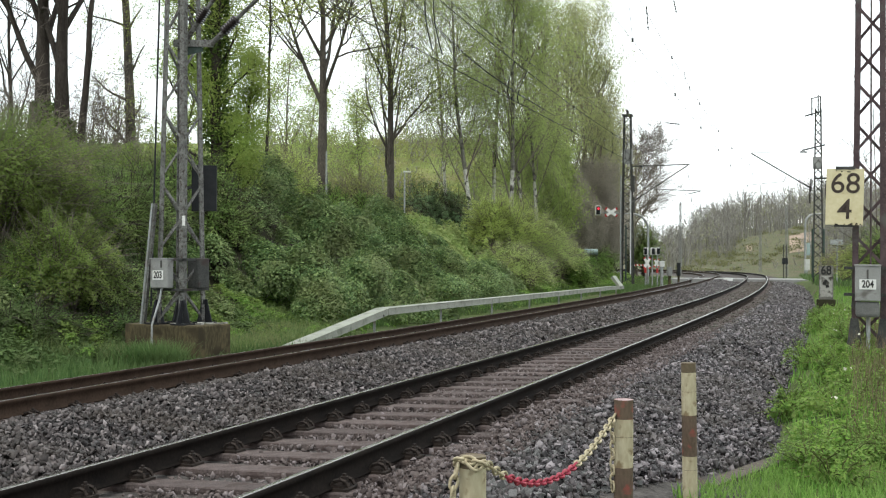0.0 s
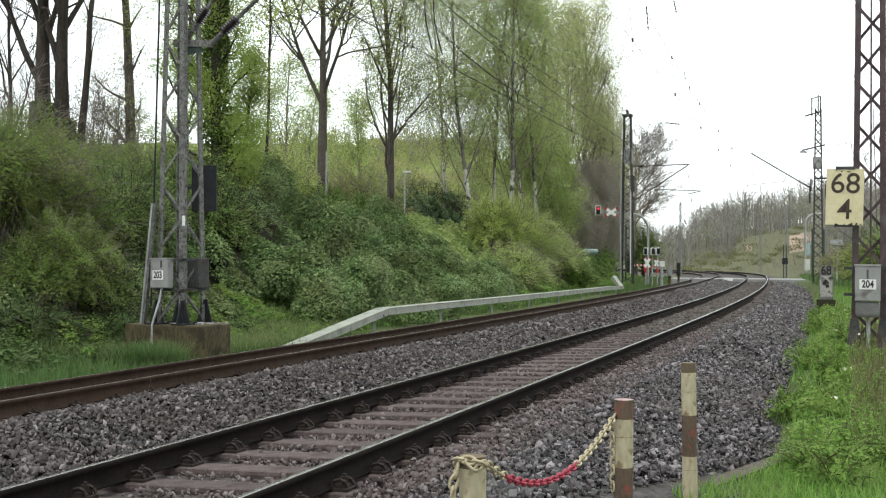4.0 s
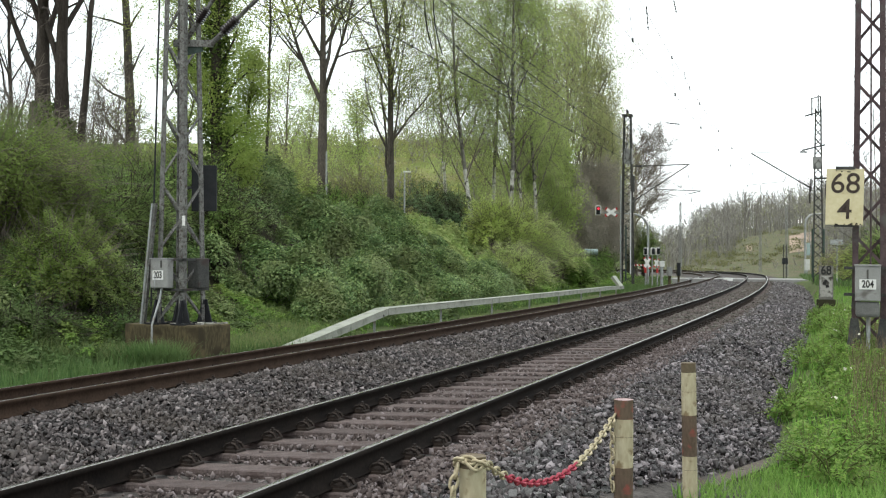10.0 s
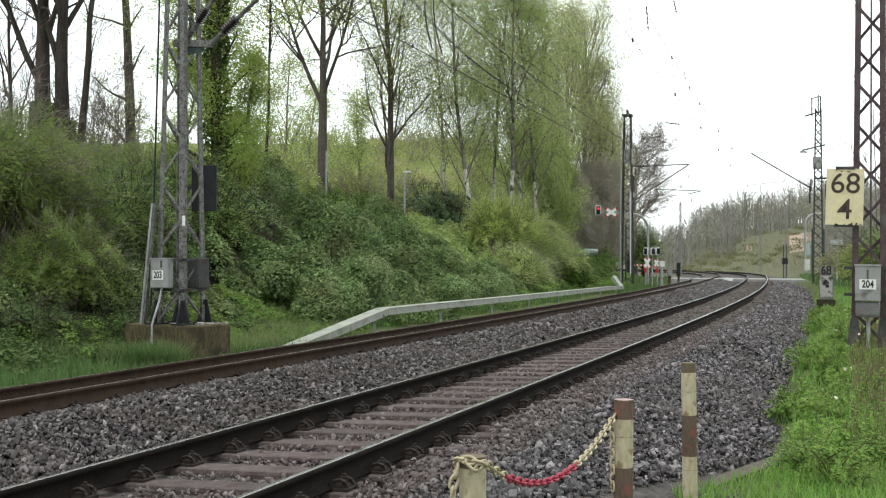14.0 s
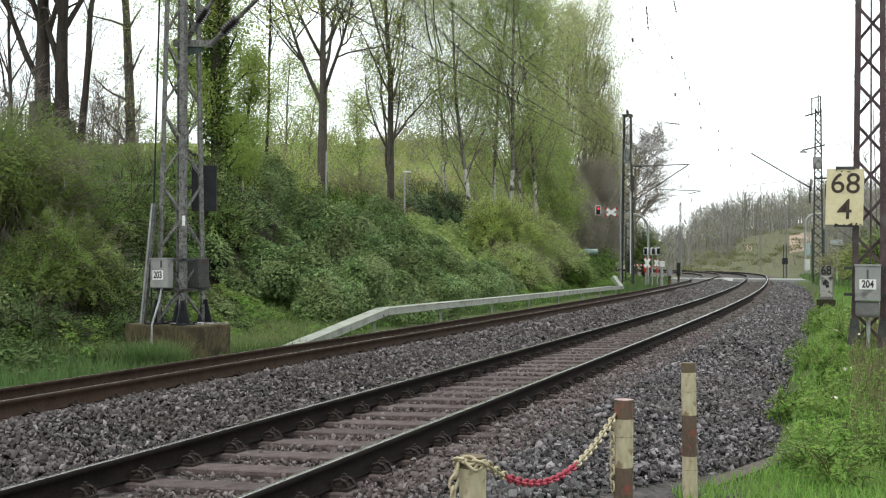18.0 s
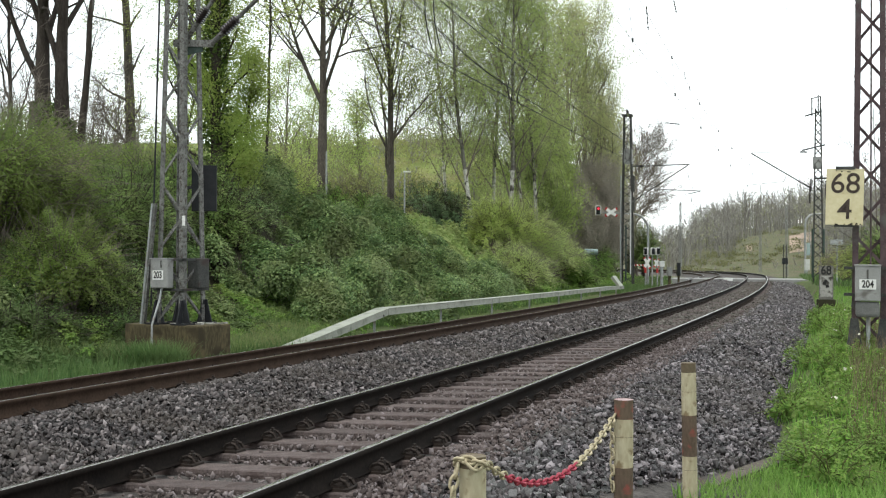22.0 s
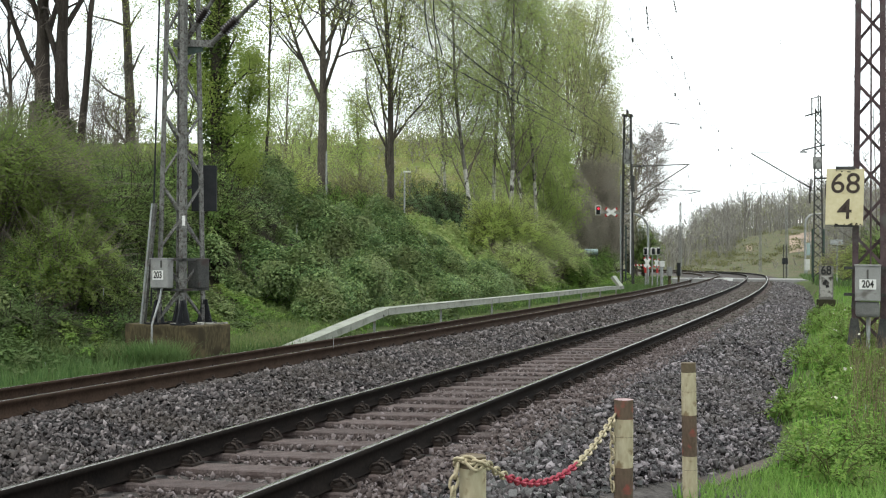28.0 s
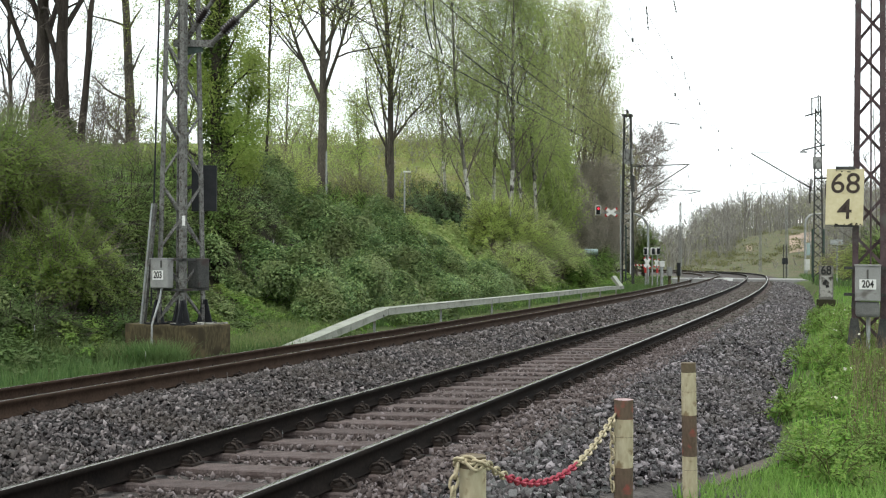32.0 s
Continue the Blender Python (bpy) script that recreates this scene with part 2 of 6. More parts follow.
M["leaf_light"] = island("pale_spring_leaves", [(0.39, 0.49, 0.15), (0.45, 0.55, 0.175), (0.52, 0.60, 0.20)], 0.5, 0.65, (0.41, 0.44, 0.18), 0.8)
M["thicket"] = island("brown_buds_and_twigs", [(0.33, 0.30, 0.25), (0.38, 0.35, 0.295), (0.43, 0.395, 0.33)], 0.85, 0.6)
M["leaf_weed"] = island("weed_leaves", [(0.105, 0.215, 0.036), (0.165, 0.30, 0.052), (0.245, 0.40, 0.080), (0.22, 0.28, 0.085)], 0.55, 0.45, (0.17, 0.21, 0.07), 1.1)
M["leaf_olive"] = island("olive_brown_shrub_leaves", [(0.255, 0.290, 0.105), (0.32, 0.355, 0.125), (0.395, 0.415, 0.155)], 0.6, 0.5, (0.30, 0.27, 0.145), 0.9)
M["leaf_slope"] = island("pale_olive_spring_leaves", [(0.37, 0.47, 0.18), (0.44, 0.54, 0.205), (0.50, 0.59, 0.235)], 0.6, 0.65, (0.44, 0.44, 0.23), 0.9)
M["leaf_dark"] = island("dark_evergreen_leaves", [(0.078, 0.137, 0.068), (0.127, 0.202, 0.096), (0.182, 0.260, 0.124)], 0.5, 0.35, (0.156, 0.182, 0.091), 0.8)
M["grass"] = island("grass_blades", [(0.12, 0.25, 0.050), (0.195, 0.36, 0.078), (0.30, 0.47, 0.12)], 0.55, 0.5, (0.22, 0.30, 0.095), 0.9)
M["grass_far"] = island("verge_grass", [(0.070, 0.135, 0.046), (0.105, 0.185, 0.062), (0.16, 0.245, 0.085)], 0.6, 0.4, (0.13, 0.165, 0.07), 0.6)
M["grass_pale"] = island("soft_pale_grass", [(0.13, 0.20, 0.070), (0.18, 0.25, 0.09), (0.25, 0.31, 0.125)], 0.6, 0.5, (0.24, 0.22, 0.12), 0.7)
M["straw"] = island("dry_stalks", [(0.13, 0.10, 0.055), (0.22, 0.175, 0.10), (0.32, 0.26, 0.16)], 0.8, 0.2)
M["stem"] = island("green_weed_stems", [(0.10, 0.13, 0.045), (0.14, 0.17, 0.06), (0.18, 0.17, 0.08)], 0.7, 0.2)
M["stalk"] = island("brown_weed_stalks", [(0.10, 0.075, 0.045), (0.17, 0.135, 0.085), (0.26, 0.21, 0.14)], 0.8, 0.15)
M["blossom"] = island("white_blossom", [(0.45, 0.45, 0.34), (0.6, 0.6, 0.5)], 0.7, 0.3)
M["red_paint"] = surface("red_sign_paint", (0.42, 0.03, 0.03), (0.55, 0.05, 0.05), 0.5, 0, scale=5, fine=50, bump=0.05)
M["teal"] = surface("pale_teal_paint", (0.24, 0.32, 0.31), (0.34, 0.42, 0.41), 0.5, 0, scale=5, fine=50, bump=0.05)
M["lamp_red"] = glow("lit_red_lens", (0.8, 0.03, 0.06), 1.2)
M["asphalt"] = surface("crossing_asphalt", (0.20, 0.20, 0.195), (0.33, 0.33, 0.32), 0.85, scale=2, fine=40, bump=0.3)
M["rain"] = surface("rain_water", (0.30, 0.31, 0.32), (0.42, 0.43, 0.44), 0.2, 0, scale=5, fine=50, bump=0)
M["leaf_tuft"] = island("dull_slope_tufts", [(0.15, 0.16, 0.078), (0.185, 0.19, 0.092), (0.22, 0.215, 0.115)], 0.8, 0.5)
# far bark and leaf tones lifted to carry part of the distance haze
M["haze_wood"] = island("haze_toned_wood", [(0.185, 0.175, 0.158), (0.27, 0.257, 0.235), (0.37, 0.352, 0.325)], 0.9)
M["haze_leaf"] = island("haze_toned_leaf", [(0.25, 0.26, 0.15), (0.30, 0.31, 0.18), (0.35, 0.35, 0.21)], 0.9, 0.4)
M["scrub"] = surface("rough_olive_grass", (0.060, 0.070, 0.036), (0.135, 0.135, 0.072), 0.95, scale=1.1, fine=7, bump=0.9, bump_dist=0.15, spots=(0.125, 0.105, 0.07), spot_scale=0.6, spot_low=0.52)
# near-black soil: the shade between plants is put into its colour
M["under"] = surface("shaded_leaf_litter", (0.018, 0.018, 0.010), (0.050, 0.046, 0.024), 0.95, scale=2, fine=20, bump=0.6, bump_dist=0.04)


# ---------------------------------------------------------------- mesh helpers
def part(name, bm, material, parent, label=""):
    me = bpy.data.meshes.new(name)
    if isinstance(bm, bmesh.types.BMesh):
        bm.to_mesh(me)
        bm.free()
    else:
        me = bm
    if material and not me.materials:
        me.materials.append(material)
    ob = new(name, me)
    ob.parent = parent
    if label:
        tagged(ob, label)
    return ob


def thing(name, m, label, category, group="", kind=""):
    ob = new(name)
    ob.empty_display_size = 0.2
    ob.matrix_basis = m
    return tagged(ob, label, category, group, kind)


def mesh_of(name, verts, faces, material, smooth=False):
    """A mesh from numpy arrays of corners and equal-sized faces."""
    v, f = np.asarray(verts, dtype=np.float32), np.asarray(faces, dtype=np.int32)
    me = bpy.data.meshes.new(name)
    me.vertices.add(len(v))
    me.vertices.foreach_set("co", v.ravel())
    k = f.shape[1]
    me.loops.add(f.size)
    me.loops.foreach_set("vertex_index", f.ravel())
    me.polygons.add(len(f))
    me.polygons.foreach_set("loop_start", np.arange(0, f.size, k, dtype=np.int32))
    if smooth:
        me.polygons.foreach_set("use_smooth", np.ones(len(f), dtype=bool))
    me.update(calc_edges=True)
    me.materials.append(material)
    return me


def box(bm, x0, x1, y0, y1, z0, z1, m=None, bevel=0.0):
    g = bmesh.ops.create_cube(bm, size=1.0)["verts"]
    bmesh.ops.scale(bm, vec=(x1 - x0, y1 - y0, z1 - z0), verts=g)
    bmesh.ops.translate(bm, vec=((x0 + x1) / 2, (y0 + y1) / 2, (z0 + z1) / 2), verts=g)
    if bevel:
        ed = list({e for v in g for e in v.link_edges})
        r = bmesh.ops.bevel(bm, geom=ed, offset=bevel, segments=2, affect='EDGES', profile=0.6)
        g = list({v for f in r["faces"] for v in f.verts} | {v for v in g if v.is_valid})
    if m is not None:
        bmesh.ops.transform(bm, matrix=m, verts=[v for v in g if v.is_valid])
    return bm


def boxed(x0, x1, y0, y1, z0, z1, m=None, bevel=0.0):
    return box(bmesh.new(), x0, x1, y0, y1, z0, z1, m, bevel)


def tube(bm, a, b, ra, rb=None, n=8, caps=True):
    a, b = Vector(a), Vector(b)
    d = b - a
    m = Matrix.Translation((a + b) / 2) @ d.to_track_quat("Z", "Y").to_matrix().to_4x4()
    bmesh.ops.create_cone(bm, cap_ends=caps, segments=n, radius1=ra, radius2=ra if rb is None else rb, depth=d.length, matrix=m)
    return bm


def tubed(a, b, ra, rb=None, n=8):
    return tube(bmesh.new(), a, b, ra, rb, n)


def beam(bm, a, b, w, h, up=(0, 0, 1)):
    """A bar of rectangular section from a to b."""
    a, b = Vector(a), Vector(b)
    d = (b - a).normalized()
    side = d.cross(Vector(up))
    if side.length < 1e-4:
        side = d.cross(Vector((1, 0, 0)))
    side.normalize()
    top = side.cross(d).normalized()
    vs = []
    for p in (a, b):
        for sx, sy in ((-1, -1), (1, -1), (1, 1), (-1, 1)):
            vs.append(bm.verts.new(p + side * sx * w / 2 + top * sy * h / 2))
    for q in ((0, 1, 2, 3), (7, 6, 5, 4), (0, 4, 5, 1), (1, 5, 6, 2), (2, 6, 7, 3), (3, 7, 4, 0)):
        bm.faces.new([vs[i] for i in q])
    return bm


def angle_bar(bm, a, b, w, t, dx, dy):
    """An L-section leg from a to b, whose flanges run along dx and dy."""
    a, b, dx, dy = Vector(a), Vector(b), Vector(dx), Vector(dy)
    prof = [(0, 0), (w, 0), (w, t), (t, t), (t, w), (0, w)]
    lo = [bm.verts.new(a + dx * p + dy * q) for p, q in prof]
    hi = [bm.verts.new(b + dx * p + dy * q) for p, q in prof]
    for i in range(6):
        bm.faces.new((lo[i], lo[(i + 1) % 6], hi[(i + 1) % 6], hi[i]))
    bm.faces.new(lo[::-1])
    bm.faces.new(hi)
    return bm


def polyline_tubes(lines, n=5):
    """Tapered tubes along lines of (place, radius): corners and quads as arrays."""
    V, F = [], []
    for line in lines:
        k0 = len(V)
        for i, (p, r) in enumerate(line):
            q = line[min(i + 1, len(line) - 1)][0] - line[max(i - 1, 0)][0]
            if q.length < 1e-6:
                q = Vector((0, 0, 1))
            q.normalize()
            u = q.cross(Vector((0.31, 0.95, 0.07)))
            u.normalize()
            w = q.cross(u)
            for j in range(n):
                a = 2 * math.pi * j / n
                V.append(p + (u * math.cos(a) + w * math.sin(a)) * r)
        for i in range(len(line) - 1):
            for j in range(n):
                a, b = k0 + i * n + j, k0 + i * n + (j + 1) % n
                F.append((a, b, b + n, a + n))
    return V, F


def leaf_quads(centres, size, rng, up=0.35, slim=0.6, droop=None, facing=None, rough=0.55, tri=False):
    """A small pointed leaf at each centre, turned at random round its facing (or mostly up)."""
    c = np.asarray(centres, dtype=np.float32)
    n = len(c)
    nrm = rng.normal(size=(n, 3))
    if facing is None:
        nrm[:, 2] = np.abs(nrm[:, 2]) + up
    else:
        nrm = nrm * rough + np.asarray(facing) + np.array([0, 0, 0.25])
    nrm /= np.linalg.norm(nrm, axis=1)[:, None]
    t = rng.normal(size=(n, 3))
    if droop is not None:
        t[:, 2] -= droop
    t -= nrm * (t * nrm).sum(1)[:, None]
    t /= np.linalg.norm(t, axis=1)[:, None] + 1e-9
    b = np.cross(nrm, t)
    L = (size * (0.6 + 0.8 * rng.random(n)))[:, None]
    W = L * slim / 2
    if tri:
        v = np.stack([c - t * L * 0.5 + b * W * 1.3, c - t * L * 0.5 - b * W * 1.3, c + t * L * 0.7], 1).reshape(-1, 3)
        return v, np.arange(3 * n, dtype=np.int32).reshape(-1, 3)
    p0, p2 = c - t * L * 0.5, c + t * L * 0.5
    mid = c - t * L * 0.05 + nrm * L * 0.06
    p1, p3 = mid + b * W, mid - b * W
    v = np.stack([p0, p1, p2, p3], 1).reshape(-1, 3)
    f = np.arange(4 * n, dtype=np.int32).reshape(-1, 4)
    return v, f


def text_mesh(s, size, weight=0.004):
    cu = bpy.data.curves.new("lettering", 'FONT')
    cu.body, cu.size, cu.align_x, cu.align_y, cu.extrude = s, size, 'CENTER', 'CENTER', 0.0015
    cu.offset = size * weight
    ob = bpy.data.objects.new("lettering", cu)
    me = bpy.data.meshes.new_from_object(ob)
    bpy.data.objects.remove(ob)
    return me


# ---------------------------------------------------------------- the track's line
STEP = 0.1
S0, S1 = -40.0, 330.0
GRADE = -0.0018


def bend(s):
    if s < 0:
        return -0.00267
    if s < 104:
        return -0.00267 + 0.000195 * s - 0.0000030662 * s * s + 0.0000000146208 * s ** 3
    return min(0.0022 + (s - 104) * 0.00022, 0.0095) if s < 210 else 0.004


def lay_line():
    n = int((S1 - S0) / STEP)
    xs, ys, hs = [0.0] * n, [0.0] * n, [0.0] * n
    i0 = int(-S0 / STEP)
    x, y, a = -6.0, -5.5574, 1.242513
    for i in range(i0, n):
        xs[i], ys[i], hs[i] = x, y, a
        a += bend((i - i0) * STEP) * STEP
        x, y = x + math.cos(a) * STEP, y + math.sin(a) * STEP
    x, y, a = -6.0, -5.5574, 1.242513
    for i in range(i0 - 1, -1, -1):
        a += 0.00267 * STEP
        x, y = x - math.cos(a) * STEP, y - math.sin(a) * STEP
        xs[i], ys[i], hs[i] = x, y, a
    return np.array(xs), np.array(ys), np.array(hs)


LX, LY, LH = lay_line()
GAP = 3.927          # from the near track's middle to the far one's


def on_line(s, o, z=0.0):
    """The place s metres along the near track, o metres to its left, z over its rails."""
    k = (s - S0) / STEP
    i = max(0, min(len(LX) - 2, int(k)))
    f = k - i
    x, y, a = LX[i] * (1 - f) + LX[i + 1] * f, LY[i] * (1 - f) + LY[i + 1] * f, LH[i] * (1 - f) + LH[i + 1] * f
    return Vector((x - math.sin(a) * o, y + math.cos(a) * o, GRADE * s + z))


def heading(s):
    return float(LH[max(0, min(len(LH) - 1, int((s - S0) / STEP)))])


def along(x, y):
    """For arrays of places: metres along the near track and to its left."""
    xs, ys, hs = LX[::10], LY[::10], LH[::10]
    best = np.full(x.shape, 1e18)
    idx = np.zeros(x.shape, dtype=np.int32)
    for i in range(len(xs)):
        d = (x - xs[i]) ** 2 + (y - ys[i]) ** 2
        c = d < best
        best[c], idx[c] = d[c], i
    dx, dy = x - xs[idx], y - ys[idx]
    ca, sa = np.cos(hs[idx]), np.sin(hs[idx])
    return S0 + idx * STEP * 10 + dx * ca + dy * sa, -dx * sa + dy * ca


def ease(a, b, v):
    """0 at a, 1 at b, smooth between."""
    t = np.clip((v - a) / (b - a), 0, 1)
    return t * t * (3 - 2 * t)


def wave(x, y, f, ph=0.0):
    return (np.sin(x * f + ph) * np.cos(y * f * 1.3 - ph * 2) + 0.6 * np.sin(x * f * 2.3 - y * f * 1.7 + ph * 3)) / 1.6


def crest(s):
    """Height of the bank beside the far track."""
    return 3.2 * (1 - 0.55 * ease(52, 76, s)) * (1 - ease(72, 98, s)) * (0.92 + 0.08 * np.sin(s * 0.33))


def ground_z(x, y):
    x, y = np.asarray(x, dtype=float), np.asarray(y, dtype=float)
    s, o = along(x, y)
    z = GRADE * np.clip(s, -50, 120) - 0.62
    left = ease(4.2, 7.0, o) * 0.12
    z = z + left
    far_fade = 1 - ease(98, 125, s)
    z = z + crest(s) * ease(8.0, 15.5, o)
    b = x / np.maximum(y, 1.0)
    z = z + 14.2 * ease(60, 122, y) * (1 - ease(0.03, 0.13, b)) * ease(14, 24, o)
    right = ease(2.85, 3.4, -o)
    z = z + right * (0.17 + 0.32 * ease(16, 27, s) * far_fade + 0.22 * ease(30, 60, s) * far_fade - 0.36 * np.exp(-((s - 47) / 8) ** 2))
    z = z + right * 1.2 * ease(9, 40, -o) * ease(30, 60, s)
    z = z + 7.0 * np.clip((b - 0.212) / 0.118, 0, 1) ** 0.7 * ease(128, 200, y)
    z = z + 7.0 * ease(190, 420, y) * ease(-0.6, 0.2, b)
    lvl = ease(8.5, 3.2, np.abs(s - 92)) * np.maximum(ease(1.6, 3.2, -o), ease(5.4, 6.4, o)) * (1 - ease(14, 22, np.abs(o - 2)))
    z = z * (1 - lvl) + (GRADE * 92 - 0.06) * lvl
    away = ease(3.4, 6, np.abs(o - 2)) * (1 - lvl)
    z = z + away * 0.05 * wave(x, y, 1.1) + away * 0.25 * wave(x, y, 0.17, 1.0) * ease(8, 16, o)
    return z


def gz(x, y):
    return float(ground_z(np.array([x]), np.array([y]))[0])


# ---------------------------------------------------------------- ground, one sheet to the horizon
def build_ground():
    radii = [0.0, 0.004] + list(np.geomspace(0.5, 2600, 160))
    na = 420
    # finer over the angles ahead, where the camera looks
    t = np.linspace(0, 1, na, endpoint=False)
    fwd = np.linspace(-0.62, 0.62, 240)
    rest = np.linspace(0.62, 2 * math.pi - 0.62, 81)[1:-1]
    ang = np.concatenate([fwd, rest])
    na = len(ang)
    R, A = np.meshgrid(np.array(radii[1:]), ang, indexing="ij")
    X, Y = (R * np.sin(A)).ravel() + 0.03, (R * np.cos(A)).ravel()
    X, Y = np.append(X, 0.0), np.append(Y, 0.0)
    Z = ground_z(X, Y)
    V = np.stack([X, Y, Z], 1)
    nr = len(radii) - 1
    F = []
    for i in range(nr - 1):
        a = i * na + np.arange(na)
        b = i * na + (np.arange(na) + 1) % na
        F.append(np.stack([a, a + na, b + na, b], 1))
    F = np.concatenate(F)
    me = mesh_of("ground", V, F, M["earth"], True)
    me.materials.append(M["meadow"])
    me.materials.append(M["sand"])
    me.materials.append(M["scrub"])
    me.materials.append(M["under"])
    cx, cy = V[F].mean(1)[:, 0], V[F].mean(1)[:, 1]
    s, o = along(cx, cy)
    b = cx / np.maximum(cy, 1)
    idx = np.zeros(len(F), dtype=np.int32)
    idx[((o > 19) & (cy > 45)) | (cy > 125)] = 1
    idx[(cy > 120) & (b > 0.12)] = 3
    # bank under the brambles gets the darkened soil, for shade in the gaps
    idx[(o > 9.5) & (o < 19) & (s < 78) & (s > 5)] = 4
    # bare sandy soil on the far slope
    ragged = 0.35 * np.sin(cx * 2.3 + cy * 0.9) + 0.25 * np.sin(cx * 5.1 - cy * 1.7)
    for bb, dist, wide, deep in ((0.3245, 167, 1.9, 11.0), (0.281, 178, 2.2, 3.0)):
        idx[((cx - bb * cy) / wide) ** 2 + ((cy - dist) / deep) ** 2 + ragged < 1] = 2
    me.polygons.foreach_set("material_index", idx)
    tagged(new("ground", me), "grassy railway ground with a bank and rising meadow", "ground", kind="structure")


build_ground()


# ---------------------------------------------------------------- tracks
RAIL_H = 0.16
CANT_N, CANT_F, Z_F = 0.0327, 0.0898, -0.016
PROFILE = [(-0.0625, 0.0), (0.0625, 0.0), (0.0625, 0.012), (0.012, 0.030), (0.010, 0.112), (0.034, 0.124), (0.0345, 0.148), (0.024, 0.158),
           (-0.024, 0.158), (-0.0345, 0.148), (-0.034, 0.124), (-0.010, 0.112), (-0.012, 0.030), (-0.0625, 0.012)]


def track_point(s, off, z, mid, cant, lift):
    return on_line(s, mid + off, lift - cant * off + z)


def sweep(name, prof, s0, s1, step, mid, off, cant, lift, z0, material):
    """A section carried along the track."""
    n = int(round((s1 - s0) / step)) + 1
    V, F, k = [], [], len(prof)
    for i in range(n):
        s = s0 + i * step
        for p, q in prof:
            V.append(track_point(s, off + p, z0 + q, mid, cant, lift))
    for i in range(n - 1):
        for j in range(k):
            a, b = i * k + j, i * k + (j + 1) % k
            F.append((a, b, b + k, a + k))
    return mesh_of(name, [tuple(v) for v in V], F, material)


def rail(parent, mid, off, cant, lift, web):
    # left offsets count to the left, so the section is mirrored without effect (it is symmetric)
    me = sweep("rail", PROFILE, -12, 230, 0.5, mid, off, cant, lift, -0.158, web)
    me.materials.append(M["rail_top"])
    k = len(PROFILE)
    idx = np.zeros(len(me.polygons), dtype=np.int32)
    j = np.arange(len(idx)) % k
    idx[j == 7] = 1
    me.polygons.foreach_set("material_index", idx)
    return part("rail", me, None, parent)


def sleeper_mesh():
    bm = boxed(-0.125, 0.125, -1.30, 1.30, -0.2, 0.0, bevel=0.03)
    me = bpy.data.meshes.new("sleeper")
    bm.to_mesh(me)
    bm.free()
    me.materials.append(M["sleeper"])
    return me


def clip_mesh():
    """Rail fastening: ribbed plate, bolt with nut and a bent spring clip."""
    bm = bmesh.new()
    box(bm, -0.072, 0.072, -0.055, 0.075, 0.0, 0.018)
    box(bm, -0.052, 0.052, -0.040, 0.040, 0.018, 0.038)
    tube(bm, (0, 0.02, 0.02), (0, 0.02, 0.105), 0.014, n=6)
    tube(bm, (0, 0.02, 0.06), (0, 0.02, 0.088), 0.027, n=6)
    for sx in (-1, 1):
        for i in range(4):
            a0, a1 = math.pi * i / 4, math.pi * (i + 1) / 4
            tube(bm, (sx * 0.046, 0.01 - 0.06 * math.cos(a0), 0.03 + 0.042 * math.sin(a0)), (sx * 0.046, 0.01 - 0.06 * math.cos(a1), 0.03 + 0.042 * math.sin(a1)), 0.013, n=5, caps=False)
    me = bpy.data.meshes.new("rail_fastening")
    bm.to_mesh(me)
    bm.free()
    me.materials.append(M["clip"])
    return me


SLEEPER, CLIP = sleeper_mesh(), clip_mesh()


def frame_on(s, off, z, mid, cant, lift, turn=0.0):
    p = track_point(s, off, z, mid, cant, lift)
    return Matrix.Translation(p) @ Matrix.Rotation(heading(s) + turn, 4, 'Z') @ Matrix.Rotation(-math.atan(cant), 4, 'X')


def build_track(label, mid, cant, lift, web, first, last, clips):
    tr = thing("track", Matrix(), label, "railway track", "railway tracks", "structure")
    for off in (0.7535, -0.7535):
        rail(tr, mid, off, cant, lift, web)
    rng = random.Random(7 + int(mid))
    for i in range(int((last - first) / 0.605)):
        s = first + 0.605 * i + 0.10
        ob = new("sleeper", SLEEPER)
        ob.parent = tr
        ob.matrix_basis = frame_on(s, 0, -0.172 + rng.uniform(-0.006, 0.004), mid, cant, lift, rng.uniform(-0.008, 0.008))
        seat = -0.170 if mid == 0 else -0.205
        if clips[0] < s < clips[1]:
            for off in (0.7535, -0.7535):
                for sd in (1, -1):
                    c = new("rail_fastening", CLIP)
                    c.parent = tr
                    c.matrix_basis = frame_on(s, off + sd * 0.095, seat, mid, cant, lift) if sd > 0 else \
                        Matrix.Translation(track_point(s, off + sd * 0.095, seat, mid, cant, lift)) @ Matrix.Rotation(heading(s) + math.pi, 4, 'Z')
    return tr


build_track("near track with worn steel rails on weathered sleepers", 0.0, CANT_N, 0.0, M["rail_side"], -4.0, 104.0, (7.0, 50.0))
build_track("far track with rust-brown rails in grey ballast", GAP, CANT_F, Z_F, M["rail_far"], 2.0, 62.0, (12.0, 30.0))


# ---------------------------------------------------------------- ballast
def bed_z(s, o):
    """Height of the ballast's surface over the rails' level; arrays."""
    near = -0.215 - CANT_N * o
    far = Z_F - 0.20 - CANT_F * (o - GAP)
    z = np.where(o < 1.96, near, far)
    mid = ease(1.25, 2.65, o)
    z = np.where((o > 1.25) & (o < 2.65), near * (1 - mid) + far * mid + 0.02, z)
    z = np.where(o < -1.75, -0.215 + CANT_N * 1.75 - (-1.75 - o) * 0.21, z)
    z = np.where(o > 5.5, far - (o - 5.5) * 0.25, z)
    return z


